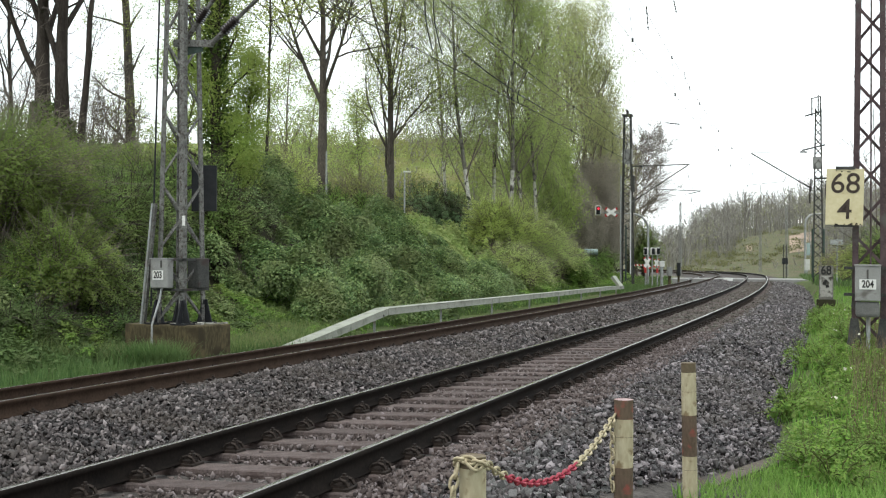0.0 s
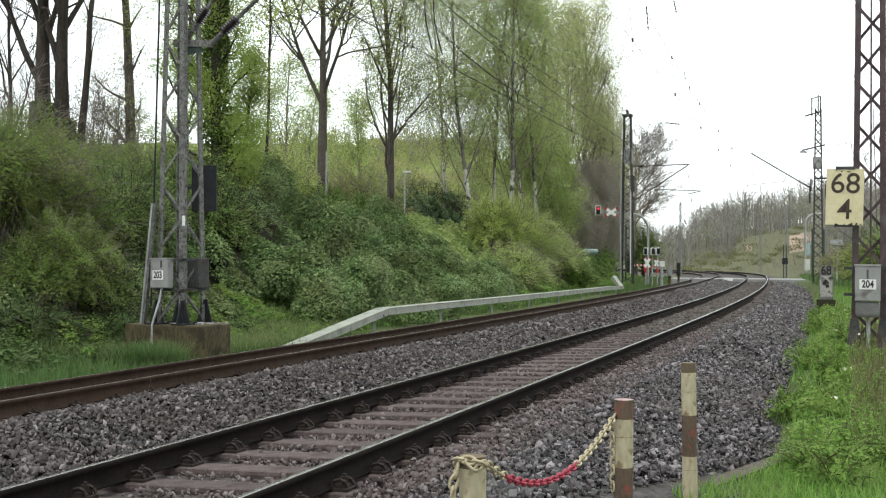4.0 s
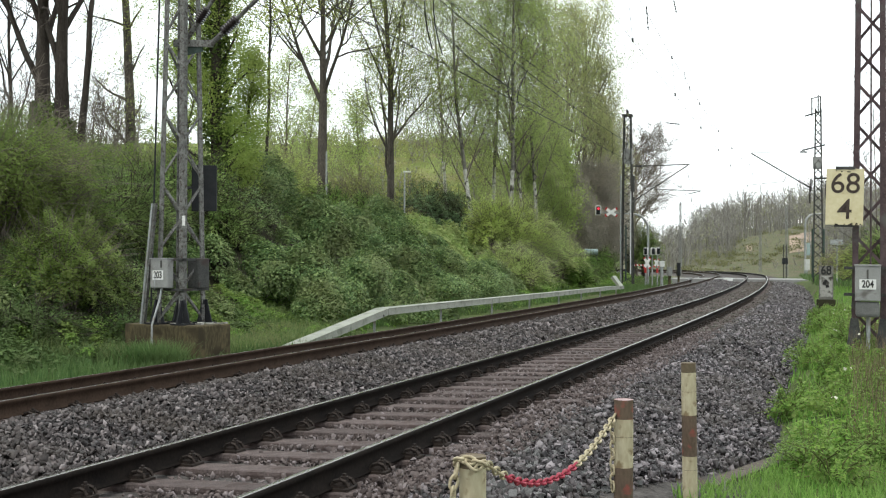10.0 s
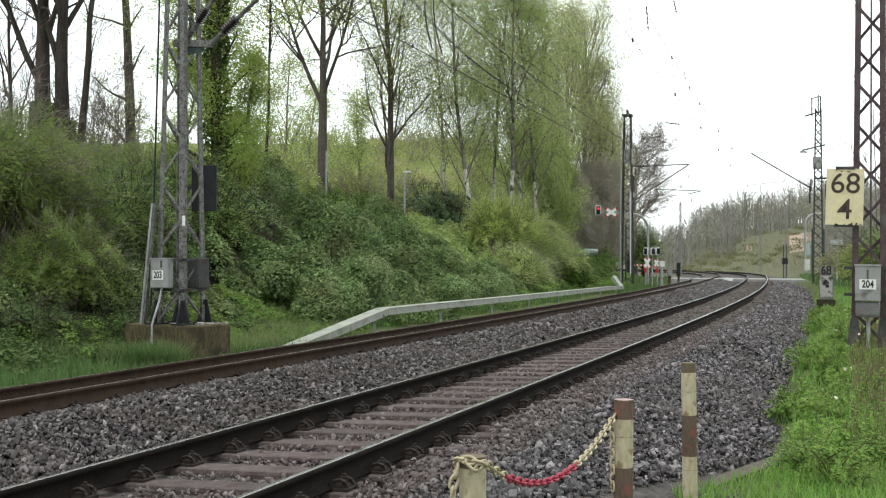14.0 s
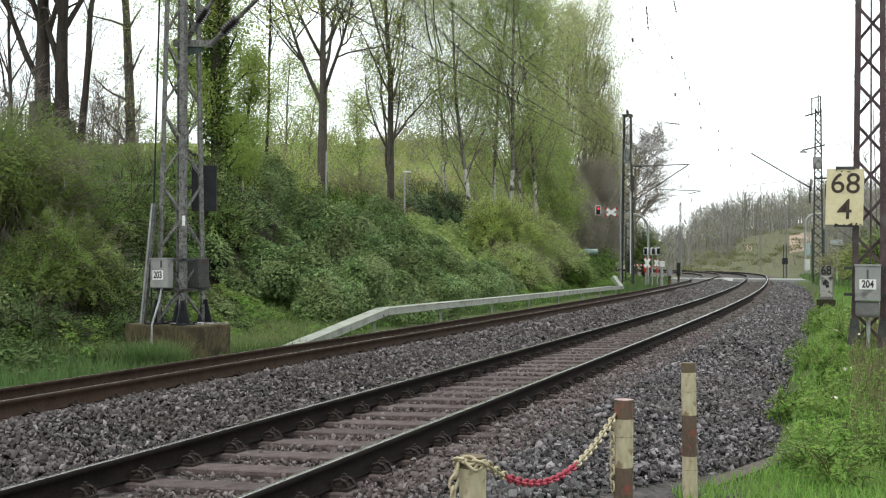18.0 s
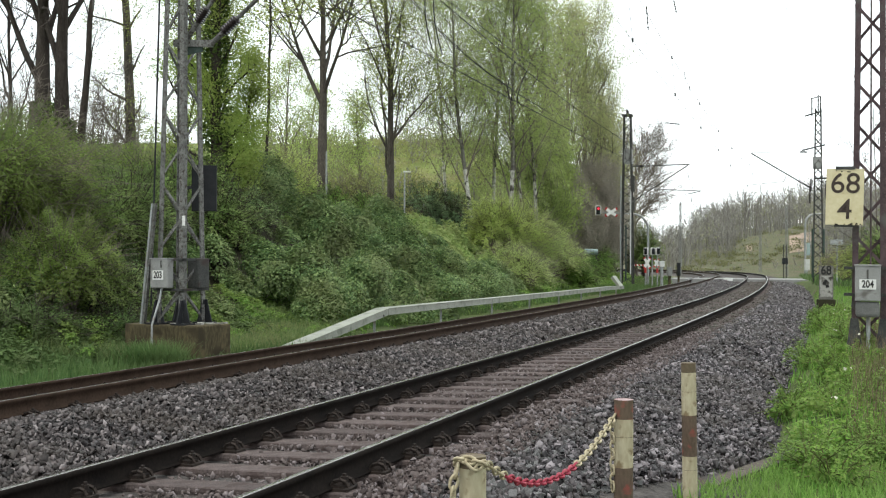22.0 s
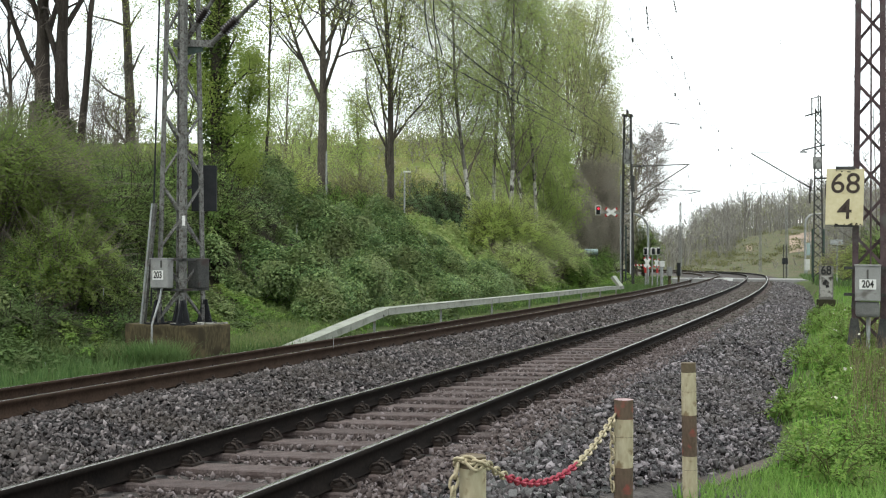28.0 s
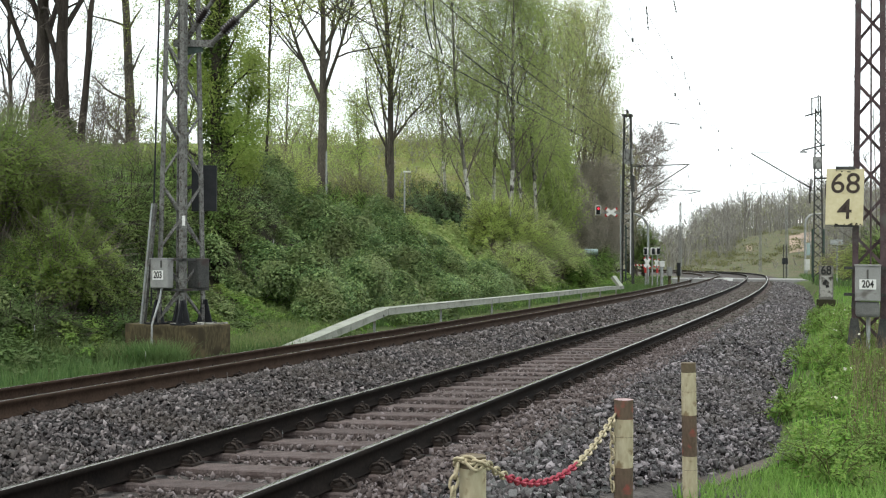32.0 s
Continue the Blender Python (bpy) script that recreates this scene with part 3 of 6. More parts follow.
def build_bed():
    os = np.array([-3.9, -3.3, -2.8, -2.3, -1.75, -1.3, -0.5, 0.5, 1.25, 1.6, 1.96, 2.3, 2.65, 3.2, 4.6, 5.5, 6.0, 6.6])
    ss = np.arange(-14, 230, 0.5)
    V = np.empty((len(ss), len(os), 3))
    for i, s in enumerate(ss):
        zz = bed_z(np.full(len(os), s), os)
        for j, o in enumerate(os):
            V[i, j] = on_line(s, o, zz[j] - 0.01)
    F = []
    m = len(os)
    for i in range(len(ss) - 1):
        for j in range(m - 1):
            a = i * m + j
            F.append((a + 1, a, a + m, a + m + 1))
    me = mesh_of("ballast_bed", V.reshape(-1, 3), F, M["bed"], True)
    tagged(new("ballast_bed", me), "grey crushed-stone ballast bed under both tracks", "ballast", kind="structure")


build_bed()


def stones(name, s_range, o_range, count, size, material, label, seed, lift=0.0, keep=None):
    """Angular crushed stones strewn over the bed."""
    rng = np.random.default_rng(seed)
    s = rng.uniform(*s_range, count)
    o = rng.uniform(*o_range, count)
    if keep is not None:
        k = keep(s, o)
        s, o = s[k], o[k]
    n = len(s)
    z = bed_z(s, o) + lift + rng.uniform(-0.034, 0.044, n) + 0.018 * wave(s, o, 2.1)
    k = (s - S0) / STEP
    i = k.astype(int)
    x, y, a = LX[i], LY[i], LH[i]
    fx = (k - i) * STEP
    X = x + np.cos(a) * fx - np.sin(a) * o
    Y = y + np.sin(a) * fx + np.cos(a) * o
    Z = GRADE * s + z
    base = np.array([(-1, -1, -1), (1, -1, -1), (1, 1, -1), (-1, 1, -1), (-1, -1, 1), (1, -1, 1), (1, 1, 1), (-1, 1, 1)]) * 0.72
    faces = np.array([(4, 5, 6), (4, 6, 7), (0, 1, 5), (0, 5, 4), (1, 2, 6), (1, 6, 5), (2, 3, 7), (2, 7, 6), (3, 0, 4), (3, 4, 7)])
    V = base[None] * rng.uniform(0.35, 1.25, (n, 8, 1)) * rng.uniform(0.35, 1.4, (n, 1, 3)) + 0.12 * rng.normal(size=(n, 8, 3))
    turn, tip, way = rng.uniform(0, 2 * math.pi, n), rng.normal(0, 0.85, n), rng.uniform(0, 2 * math.pi, n)
    w = np.cos(turn / 2) * np.cos(tip / 2)
    qz = np.sin(turn / 2) * np.cos(tip / 2)
    qx, qy = np.sin(tip / 2) * np.cos(way), np.sin(tip / 2) * np.sin(way)
    Rm = np.stack([1 - 2 * (qy * qy + qz * qz), 2 * (qx * qy - qz * w), 2 * (qx * qz + qy * w), 2 * (qx * qy + qz * w), 1 - 2 * (qx * qx + qz * qz), 2 * (qy * qz - qx * w),
                   2 * (qx * qz - qy * w), 2 * (qy * qz + qx * w), 1 - 2 * (qx * qx + qy * qy)], 1).reshape(n, 3, 3)
    V = np.einsum("nij,nkj->nki", Rm, V)
    V *= (size * rng.uniform(0.55, 1.5, n) / 2)[:, None, None]
    V += np.stack([X, Y, Z], 1)[:, None, :]
    F = (faces[None] + 8 * np.arange(n)[:, None, None]).reshape(-1, 3)
    me = mesh_of(name, V.reshape(-1, 3), F, material)
    return tagged(new(name, me), label, "ballast", kind="stuff")


def inside_kerb(s, o, more=0.15):
    """Left of the kerb."""
    p = (s - S0) / STEP
    i = p.astype(int)
    X, Y = LX[i] - np.sin(LH[i]) * o, LY[i] + np.cos(LH[i]) * o
    return (X - 0.6) * 3.75 - (Y - 6.95) * 3.0 < more


def grass_side(s, o):
    """Right of the kerb, but for the bare corner before its end."""
    i = ((s - S0) / STEP).astype(int)
    X, Y = LX[i] - np.sin(LH[i]) * o, LY[i] + np.cos(LH[i]) * o
    return ~inside_kerb(s, o, 1.1) & ((X > 1.72 + 0.12 * np.sin(Y * 7)) | (Y > 8.7) | ((Y < 4.5) & (o < -3.5 + 0.2 * np.sin(s * 3))))


def single_stones(count, s_range, o_range, seed):
    """Stones of their own, strewn where the bed is seen closest."""
    bed = bpy.data.objects["ballast_bed"]
    rng = random.Random(seed)
    shapes = []
    for k in range(14):
        bm = bmesh.new()
        bmesh.ops.create_cube(bm, size=1.0)
        f = Vector((rng.uniform(0.7, 1.3), rng.uniform(0.55, 1.0), rng.uniform(0.4, 0.8)))
        for v in bm.verts:
            v.co = Vector((v.co.x * f.x, v.co.y * f.y, v.co.z * f.z)) * rng.uniform(0.55, 1.2) + Vector((rng.gauss(0, 0.08), rng.gauss(0, 0.08), rng.gauss(0, 0.08)))
        bmesh.ops.triangulate(bm, faces=bm.faces[:])
        me = bpy.data.meshes.new("stone")
        bm.to_mesh(me)
        bm.free()
        me.materials.append(M["stone_single"])
        shapes.append(me)
    n = 0
    while n < count:
        s, o = rng.uniform(*s_range), rng.uniform(*o_range)
        if not inside_kerb(np.array([s]), np.array([o]))[0]:
            continue
        ob = new("stone", shapes[n % 14])
        ob.parent = bed
        ob.matrix_basis = Matrix.Translation(on_line(s, o, float(bed_z(np.array([s]), np.array([o]))[0]) + 0.012)) @ pose(0, 0, 0, rng.gauss(0, 25), rng.gauss(0, 25), rng.uniform(0, 360)) @ Matrix.Scale(rng.uniform(0.045, 0.078), 4)
        n += 1


def off_rails(s, o):
    d = np.minimum(np.minimum(np.abs(o - 0.7535), np.abs(o + 0.7535)), np.minimum(np.abs(o - GAP - 0.7535), np.abs(o - GAP + 0.7535)))
    return d > 0.17


stones("ballast_stones", (6, 24), (-3.5, -1.32), 50000, 0.045, M["stone"], "loose grey crushed stones beside the near track", 1, 0.0, inside_kerb)
stones("ballast_stones", (24, 56), (-3.4, -1.32), 26000, 0.058, M["stone"], "loose grey crushed stones along the ballast shoulder", 2)
stones("ballast_stones", (8, 26), (1.2, 3.05), 50000, 0.043, M["stone_mid"], "grey crushed stones between the two tracks", 3)
def between(s, o):
    """Only in the gaps between the near track's sleepers, with some spill on them."""
    f = ((s - (-4.0 + 0.10)) / 0.605 + 0.5) % 1.0 - 0.5
    return off_rails(s, o) & ((np.abs(f) > 0.20) | (np.random.default_rng(9).random(len(s)) < 0.26))


stones("ballast_stones", (6, 30), (-1.45, 1.45), 52000, 0.036, M["bedrock"], "brown-grey stones between the sleepers", 5, -0.010, between)
stones("ballast_stones", (30, 90), (-1.5, 1.45), 26000, 0.065, M["bed_far"], "earthy grey stones filling the track towards the crossing", 10, -0.002, off_rails)
stones("ballast_stones", (6, 30), (-1.52, -0.93), 13000, 0.034, M["bedrock"], "small brown-grey stones packed over the sleeper ends", 8, 0.022)
stones("ballast_stones", (26, 58), (1.2, 3.05), 22000, 0.060, M["stone_mid"], "grey crushed stones between the two tracks", 4)
stones("ballast_stones", (56, 88), (-3.4, -1.12), 13000, 0.09, M["stone"], "grey ballast shoulder towards the crossing", 6)
stones("ballast_stones", (58, 88), (1.2, 3.05), 11000, 0.09, M["stone"], "grey ballast between the tracks towards the crossing", 7)
single_stones(300, (9.0, 15.5), (-3.1, -1.3), 77)


# ---------------------------------------------------------------- lattice masts
def lattice_mast(name, m, height, w0, w1, bays, leg_w, bar, material, label, cross=False):
    """A square lattice mast: four angle legs and zigzag braces, each a part."""
    ob = thing(name, m, label, "mast", "overhead line masts")
    C = [(-1, -1), (1, -1), (1, 1), (-1, 1)]
    for cx, cy in C:
        part("leg", angle_bar(bmesh.new(), (cx * w0 / 2, cy * w0 / 2, 0), (cx * w1 / 2, cy * w1 / 2, height), leg_w, leg_w * 0.16, (-cx, 0, 0), (0, -cy, 0)), material, ob)
    for f in range(4):
        (ax, ay), (bx, by) = C[f], C[(f + 1) % 4]
        for i in range(bays):
            t0, t1 = (i + 0.04) / bays, (i + 0.96) / bays
            w_a, w_b = (w0 + (w1 - w0) * t0) / 2, (w0 + (w1 - w0) * t1) / 2
            flip = (i + f) % 2
            P, Q = ((ax, ay), (bx, by)) if flip else ((bx, by), (ax, ay))
            ins = 0.985
            part("brace", beam(bmesh.new(), (P[0] * w_a * ins, P[1] * w_a * ins, t0 * height), (Q[0] * w_b * ins, Q[1] * w_b * ins, t1 * height), bar, 0.012, (ax + bx, ay + by, 0.0)), material, ob)
            if cross:
                part("brace", beam(bmesh.new(), (Q[0] * w_a * ins, Q[1] * w_a * ins, t0 * height), (P[0] * w_b * ins, P[1] * w_b * ins, t1 * height), bar, 0.012, (ax + bx, ay + by, 0.0)), material, ob)
    return ob


def insulator(a, b, r=0.055, sheds=7):
    """A turned porcelain body with sheds, as one skin."""
    a, b = Vector(a), Vector(b)
    line = [(a, r * 0.2), (a, r * 0.55)]
    for i in range(sheds):
        for f, w in ((0.12, 0.5), (0.38, 0.6), (0.48, 1.15), (0.62, 1.1), (0.75, 0.5)):
            line.append((a.lerp(b, (i + f) / sheds), r * w))
    line += [(b, r * 0.55), (b, r * 0.2)]
    V, F = polyline_tubes([line], 12)
    return mesh_of("insulator", [tuple(v) for v in V], F, M["insulator"], True)


def stay_arm(parent, a, b, t0, t1, r, material, shed=0.07):
    """A tube from a to b with a ribbed insulator between the shares t0 and t1."""
    a, b = Vector(a), Vector(b)
    part("stay_tube", tube(tubed(a, a.lerp(b, t0), r * 1.25), a.lerp(b, t1), b, r), material, parent)
    part("insulator", insulator(a.lerp(b, t0), a.lerp(b, t1), shed), M["insulator"], parent, "ribbed brown porcelain insulator")


def number_plate(parent, text, m, w, h):
    """White enamel plate with black figures, facing local -y."""
    pl = part("number_plate", boxed(-w / 2, w / 2, -0.006, 0.0, -h / 2, h / 2, m, 0.001), M["white"], parent, "white plate with black mast number")
    me = text_mesh(text, h * 1.02, 0.022)
    me.transform(m @ Matrix.Translation((0, -0.008, 0)) @ Matrix.Rotation(math.pi / 2, 4, 'X') @ Matrix.Diagonal((0.74, 1, 1, 1)))
    me.materials.append(M["ink"])
    part("figures", me, None, pl)


def mast_frame(s, o, z):
    p = on_line(s, o)
    return Matrix.Translation((p.x, p.y, z)) @ Matrix.Rotation(heading(s), 4, 'Z')


# mast 203 on its concrete block, left of the far track
def build_mast_near_left():
    m = Matrix.Translation((-4.57, 19.32, 0.14)) @ Matrix.Rotation(heading(23.75) - radians(7.5), 4, 'Z')
    ob = lattice_mast("catenary_mast", m, 10.6, 0.60, 0.28, 17, 0.098, 0.040, M["steel"], "tall grey lattice catenary mast bolted to a concrete block")
    for cx, cy in ((-1, -1), (1, -1), (1, 1), (-1, 1)):
        bm = bmesh.new()
        for turn in (0, 90):
            mm = pose(cx * 0.285, cy * 0.285, 0, 0, 0, turn)
            vs = [bm.verts.new(mm @ Vector(v)) for v in ((-0.17, -0.01, 0), (0.17, -0.01, 0), (0.05, -0.01, 0.42), (-0.05, -0.01, 0.42), (-0.17, 0.01, 0), (0.17, 0.01, 0), (0.05, 0.01, 0.42), (-0.05, 0.01, 0.42))]
            for q in ((0, 1, 2, 3), (7, 6, 5, 4), (0, 4, 5, 1), (1, 5, 6, 2), (2, 6, 7, 3), (3, 7, 4, 0)):
                bm.faces.new([vs[i] for i in q])
        box(bm, -0.15, 0.15, -0.15, 0.15, 0, 0.025, pose(cx * 0.285, cy * 0.285, 0))
        part("foot", bm, M["black"], ob, "dark bitumen-coated mast foot")
    # local x is along the track, y to the left; the track lies at -y
    b2 = part("equipment_box", boxed(-0.47, -0.31, -0.10, 0.285, 0.63, 1.13, None, 0.02), M["box_grey"], ob, "grey metal switch box")
    part("box_lid", boxed(-0.48, -0.30, -0.11, 0.295, 1.12, 1.145, None, 0.006), M["box_grey"], b2)
    part("box_lock", boxed(-0.485, -0.468, 0.025, 0.05, 0.98, 1.10), M["box_dark"], b2)
    number_plate(ob, "203", Matrix.Translation((-0.475, 0.105, 0.85)) @ Matrix.Rotation(radians(-90), 4, 'Z'), 0.235, 0.165)
    part("cable_box", boxed(-0.01, 0.27, -0.40, -0.14, 0.62, 1.14, None, 0.02), M["steel_dark"], ob, "dark grey cable box")
    for z in (0.60, 1.12):
        part("band", boxed(-0.34, 0.34, -0.34, -0.30, z - 0.02, z + 0.02), M["steel_dark"], ob)
        part("band", boxed(-0.34, -0.30, -0.34, 0.34, z - 0.02, z + 0.02), M["steel_dark"], ob)
    part("conduit", tube(tube(tubed((-0.40, 0.08, 0.64), (-0.46, 0.09, 0.40), 0.019), (-0.46, 0.09, 0.405), (-0.60, 0.12, 0.0), 0.019), (-0.60, 0.12, 0.005), (-0.60, 0.125, -0.40), 0.019), M["galv"], ob, "pale plastic conduit")
    for dy in (0.0, 0.055):
        part("cable_cover", boxed(-0.03, 0.03, -0.02, 0.02, 0.0, 2.1, pose(-0.38, 0.50 + dy, 0, 6.8, 0, 0)), M["galv" if dy else "steel"], ob, "leaning galvanised cable cover")
    part("downlead", tubed((-0.36, 0.36, 0.3), (-0.20, 0.22, 10.2), 0.016), M["black"], ob, "black down cable")
    part("white_marker", boxed(-0.30, -0.285, -0.325, -0.27, 1.70, 1.87), M["white"], ob, "small white marker strip")
    bk = part("signal_backboard", boxed(-0.22, 0.22, -0.04, 0.04, 0, 0.82, pose(0.52, -0.07, 1.98, 0, 0, -58), 0.01), M["black"], ob, "black sheet-metal signal back")
    part("mount", beam(bmesh.new(), (0.22, 0.22, 2.4), (0.52, 0.06, 2.4), 0.05, 0.05), M["steel_dark"], bk)
    # arms over the far track
    part("bracket", beam(bmesh.new(), (0.0, 0.18, 4.92), (0.0, -0.66, 4.84), 0.07, 0.12), M["steel"], ob)
    part("bracket_plate", beam(bmesh.new(), (0.0, -0.05, 4.76), (0.0, -0.45, 4.80), 0.02, 0.16), M["steel_green"], ob)
    for a, b, t0, t1 in (((0.0, -0.64, 4.84), (0.0, -3.0, 6.46), 0.11, 0.235), ((0.0, -0.05, 4.92), (0.0, -1.6, 6.6), 0.19, 0.32)):
        stay_arm(ob, a, b, t0, t1, 0.036, M["steel"], 0.080)
    stay_arm(ob, (0.0, -0.15, 6.75), (0.0, -3.1, 6.8), 0.12, 0.24, 0.024, M["galv"])
    blk = tagged(part("foundation", boxed(-0.44, 0.44, -0.74, 0.89, -0.95, 0.0, bevel=0.03), M["concrete"], None), "brown-stained concrete mast foundation beside the track", "foundation")
    blk.matrix_basis = m
    rng = random.Random(17)
    for k in range(9):
        x, y = rng.uniform(-0.40, -0.1) if k % 2 else rng.uniform(-0.1, 0.38), rng.uniform(-0.70, -0.45) if k % 2 == 0 else rng.uniform(-0.68, 0.2)
        w = rng.uniform(0.03, 0.09)
        part("chip", boxed(-w, w, -w * 0.6, w * 0.6, 0, rng.uniform(0.015, 0.04), pose(x, y, 0, 0, 0, rng.uniform(0, 180)), 0.006), M["rubble"], blk, "pale concrete chip")


build_mast_near_left()


# mast 204 beside the near track, with its boxes and the kilometre board
def build_mast_near_right():
    p = Vector((6.51, 16.9, -0.02))
    m = Matrix.Translation(p) @ pose(0, 0, 0, 0, 0.25, -21)
    ob = lattice_mast("catenary_mast", m, 10.44, 0.50, 0.36, 18, 0.085, 0.045, M["steel_red"], "dark primer-red lattice mast in trackside weeds")
    part("centre_rod", tubed((0.02, -0.27, 1.2), (0.0, -0.2, 10.2), 0.013), M["steel_red"], ob)
    for cx, cy in ((-1, -1), (1, -1)):
        bm = bmesh.new()
        bmesh.ops.create_cone(bm, cap_ends=True, segments=4, radius1=0.17, radius2=0.075, depth=0.50, matrix=pose(cx * 0.205, cy * 0.215, 0.18, 0, 0, 45))
        part("foot", bm, M["steel_dark"], ob)
    bx = part("equipment_box", boxed(-0.18, 0.18, -0.52, -0.29, 0.70, 1.235, pose(-0.02, 0, 0), 0.018), M["box_grey"], ob, "grey metal switch box")
    part("box_lid", boxed(-0.19, 0.19, -0.53, -0.28, 1.22, 1.245, pose(-0.02, 0, 0), 0.006), M["box_grey"], bx)
    part("box_lock", boxed(-0.035, -0.01, -0.535, -0.52, 1.03, 1.17), M["box_dark"], bx)
    part("cable_box", boxed(-0.17, 0.17, -0.50, -0.30, 0.46, 0.69, pose(-0.02, 0, 0), 0.045), M["box_mid"], ob, "mid grey rounded cable box")
    part("conduit", tubed((-0.01, -0.40, 0.5), (-0.01, -0.40, -0.35), 0.03), M["galv"], ob)
    number_plate(ob, "204", pose(-0.02, -0.523, 0.95), 0.235, 0.15)
    for z in (0.79, 1.19):
        part("band", boxed(-0.36, 0.30, -0.30, -0.26, z - 0.022, z + 0.022), M["steel_dark"], ob)
    base = tagged(part("foundation", boxed(-0.42, 0.42, -0.42, 0.42, -0.75, -0.18, bevel=0.04), M["rubble"], None), "pale broken concrete base under a mast", "foundation")
    base.matrix_basis = m
    # kilometre board on the mast's leg
    w, h = 0.535, 0.845
    c = pose(-0.35, -0.40, 2.26, 0, 1.3, 0)
    bd = part("kilometre_board", boxed(-w / 2, w / 2, -0.012, 0.0, -h / 2, h / 2, c, 0.004), M["sign_cream"], ob, "aged cream enamel kilometre board reading 68 over 4")
    for txt, z in (("68", 0.19), ("4", -0.20)):
        me = text_mesh(txt, 0.435)
        me.transform(c @ Matrix.Translation((0.005, -0.016, z)) @ Matrix.Rotation(math.pi / 2, 4, 'X'))
        me.materials.append(M["brown_num"])
        part("numeral", me, None, bd)
    rng = random.Random(3)
    for i in range(16):
        x, low = rng.uniform(-0.46, 0.46) * w, i % 4 != 0
        z = -h / 2 + rng.uniform(0.004, 0.022) if low else h / 2 - rng.uniform(0.006, 0.05)
        bm = bmesh.new()
        r0 = rng.uniform(0.006, 0.014)
        bmesh.ops.create_cone(bm, cap_ends=True, segments=7, radius1=r0, radius2=r0 * 0.8, depth=0.003, matrix=c @ pose(x, -0.0135, z, 90, 0, 0) @ Matrix.Diagonal((rng.uniform(0.7, 1.6), 1, 1, 1)))
        part("rust_chip", bm, M["clip"], bd)
    part("holder", boxed(-0.14, 0.14, -0.02, 0.06, h / 2 - 0.01, h / 2 + 0.035, c), M["steel_dark"], bd)
    part("holder", boxed(-0.14, 0.14, 0.0, 0.06, -h / 2 - 0.03, -h / 2 + 0.03, c), M["steel_dark"], bd)


build_mast_near_right()


# the next pair of masts, before the crossing
def build_mast_far_left():
    m = mast_frame(74.7, 7.35, -0.25)
    ob = lattice_mast("catenary_mast", m, 10.3, 0.78, 0.46, 20, 0.075, 0.036, M["steel_dark"], "dark grey lattice mast with drop tubes near the crossing")
    t = ob
    for x, y, z0, z1, k in ((-0.46, 0.34, 0.0, 6.6, "galv"), (-0.52, -0.26, 0.6, 5.6, "box_pale"), (-0.50, 0.02, 0.2, 3.6, "steel_green")):
        part("drop_tube", tubed((x, y, z0), (x, y, z1), 0.042), M[k], t)
    for z0, z1 in ((4.4, 5.3), (5.6, 6.6)):
        part("weight_stack", tubed((0.1, -0.34, z0), (0.1, -0.34, z1), 0.09, n=10), M["box_dark"], t)
    part("transformer_box", boxed(-0.2, 0.2, -0.28, 0.2, 7.3, 8.2, bevel=0.02), M["box_grey"], t)
    part("head_plate", boxed(-0.42, 0.42, -0.3, 0.3, 10.2, 10.3), M["steel_dark"], t)
    for x in (-0.35, 0.0, 0.33):
        part("pin_insulator", insulator((x, 0, 10.3), (x, 0, 10.6), 0.05, 3), M["insulator"], t)
    # arms over the far track (local -y)
    stay_arm(t, (0, -0.3, 7.15), (0, -3.7, 7.2), 0.12, 0.22, 0.035, M["steel"])
    stay_arm(t, (0, -0.3, 5.0), (0, -3.6, 7.15), 0.06, 0.16, 0.035, M["steel"])
    part("registration_tube", tubed((0, -1.6, 5.75), (0, -4.4, 5.6), 0.022), M["steel"], t)
    part("steady_arm", tubed((0, -4.4, 5.6), (0, -3.6, 5.42), 0.02), M["steel_dark"], t)


build_mast_far_left()


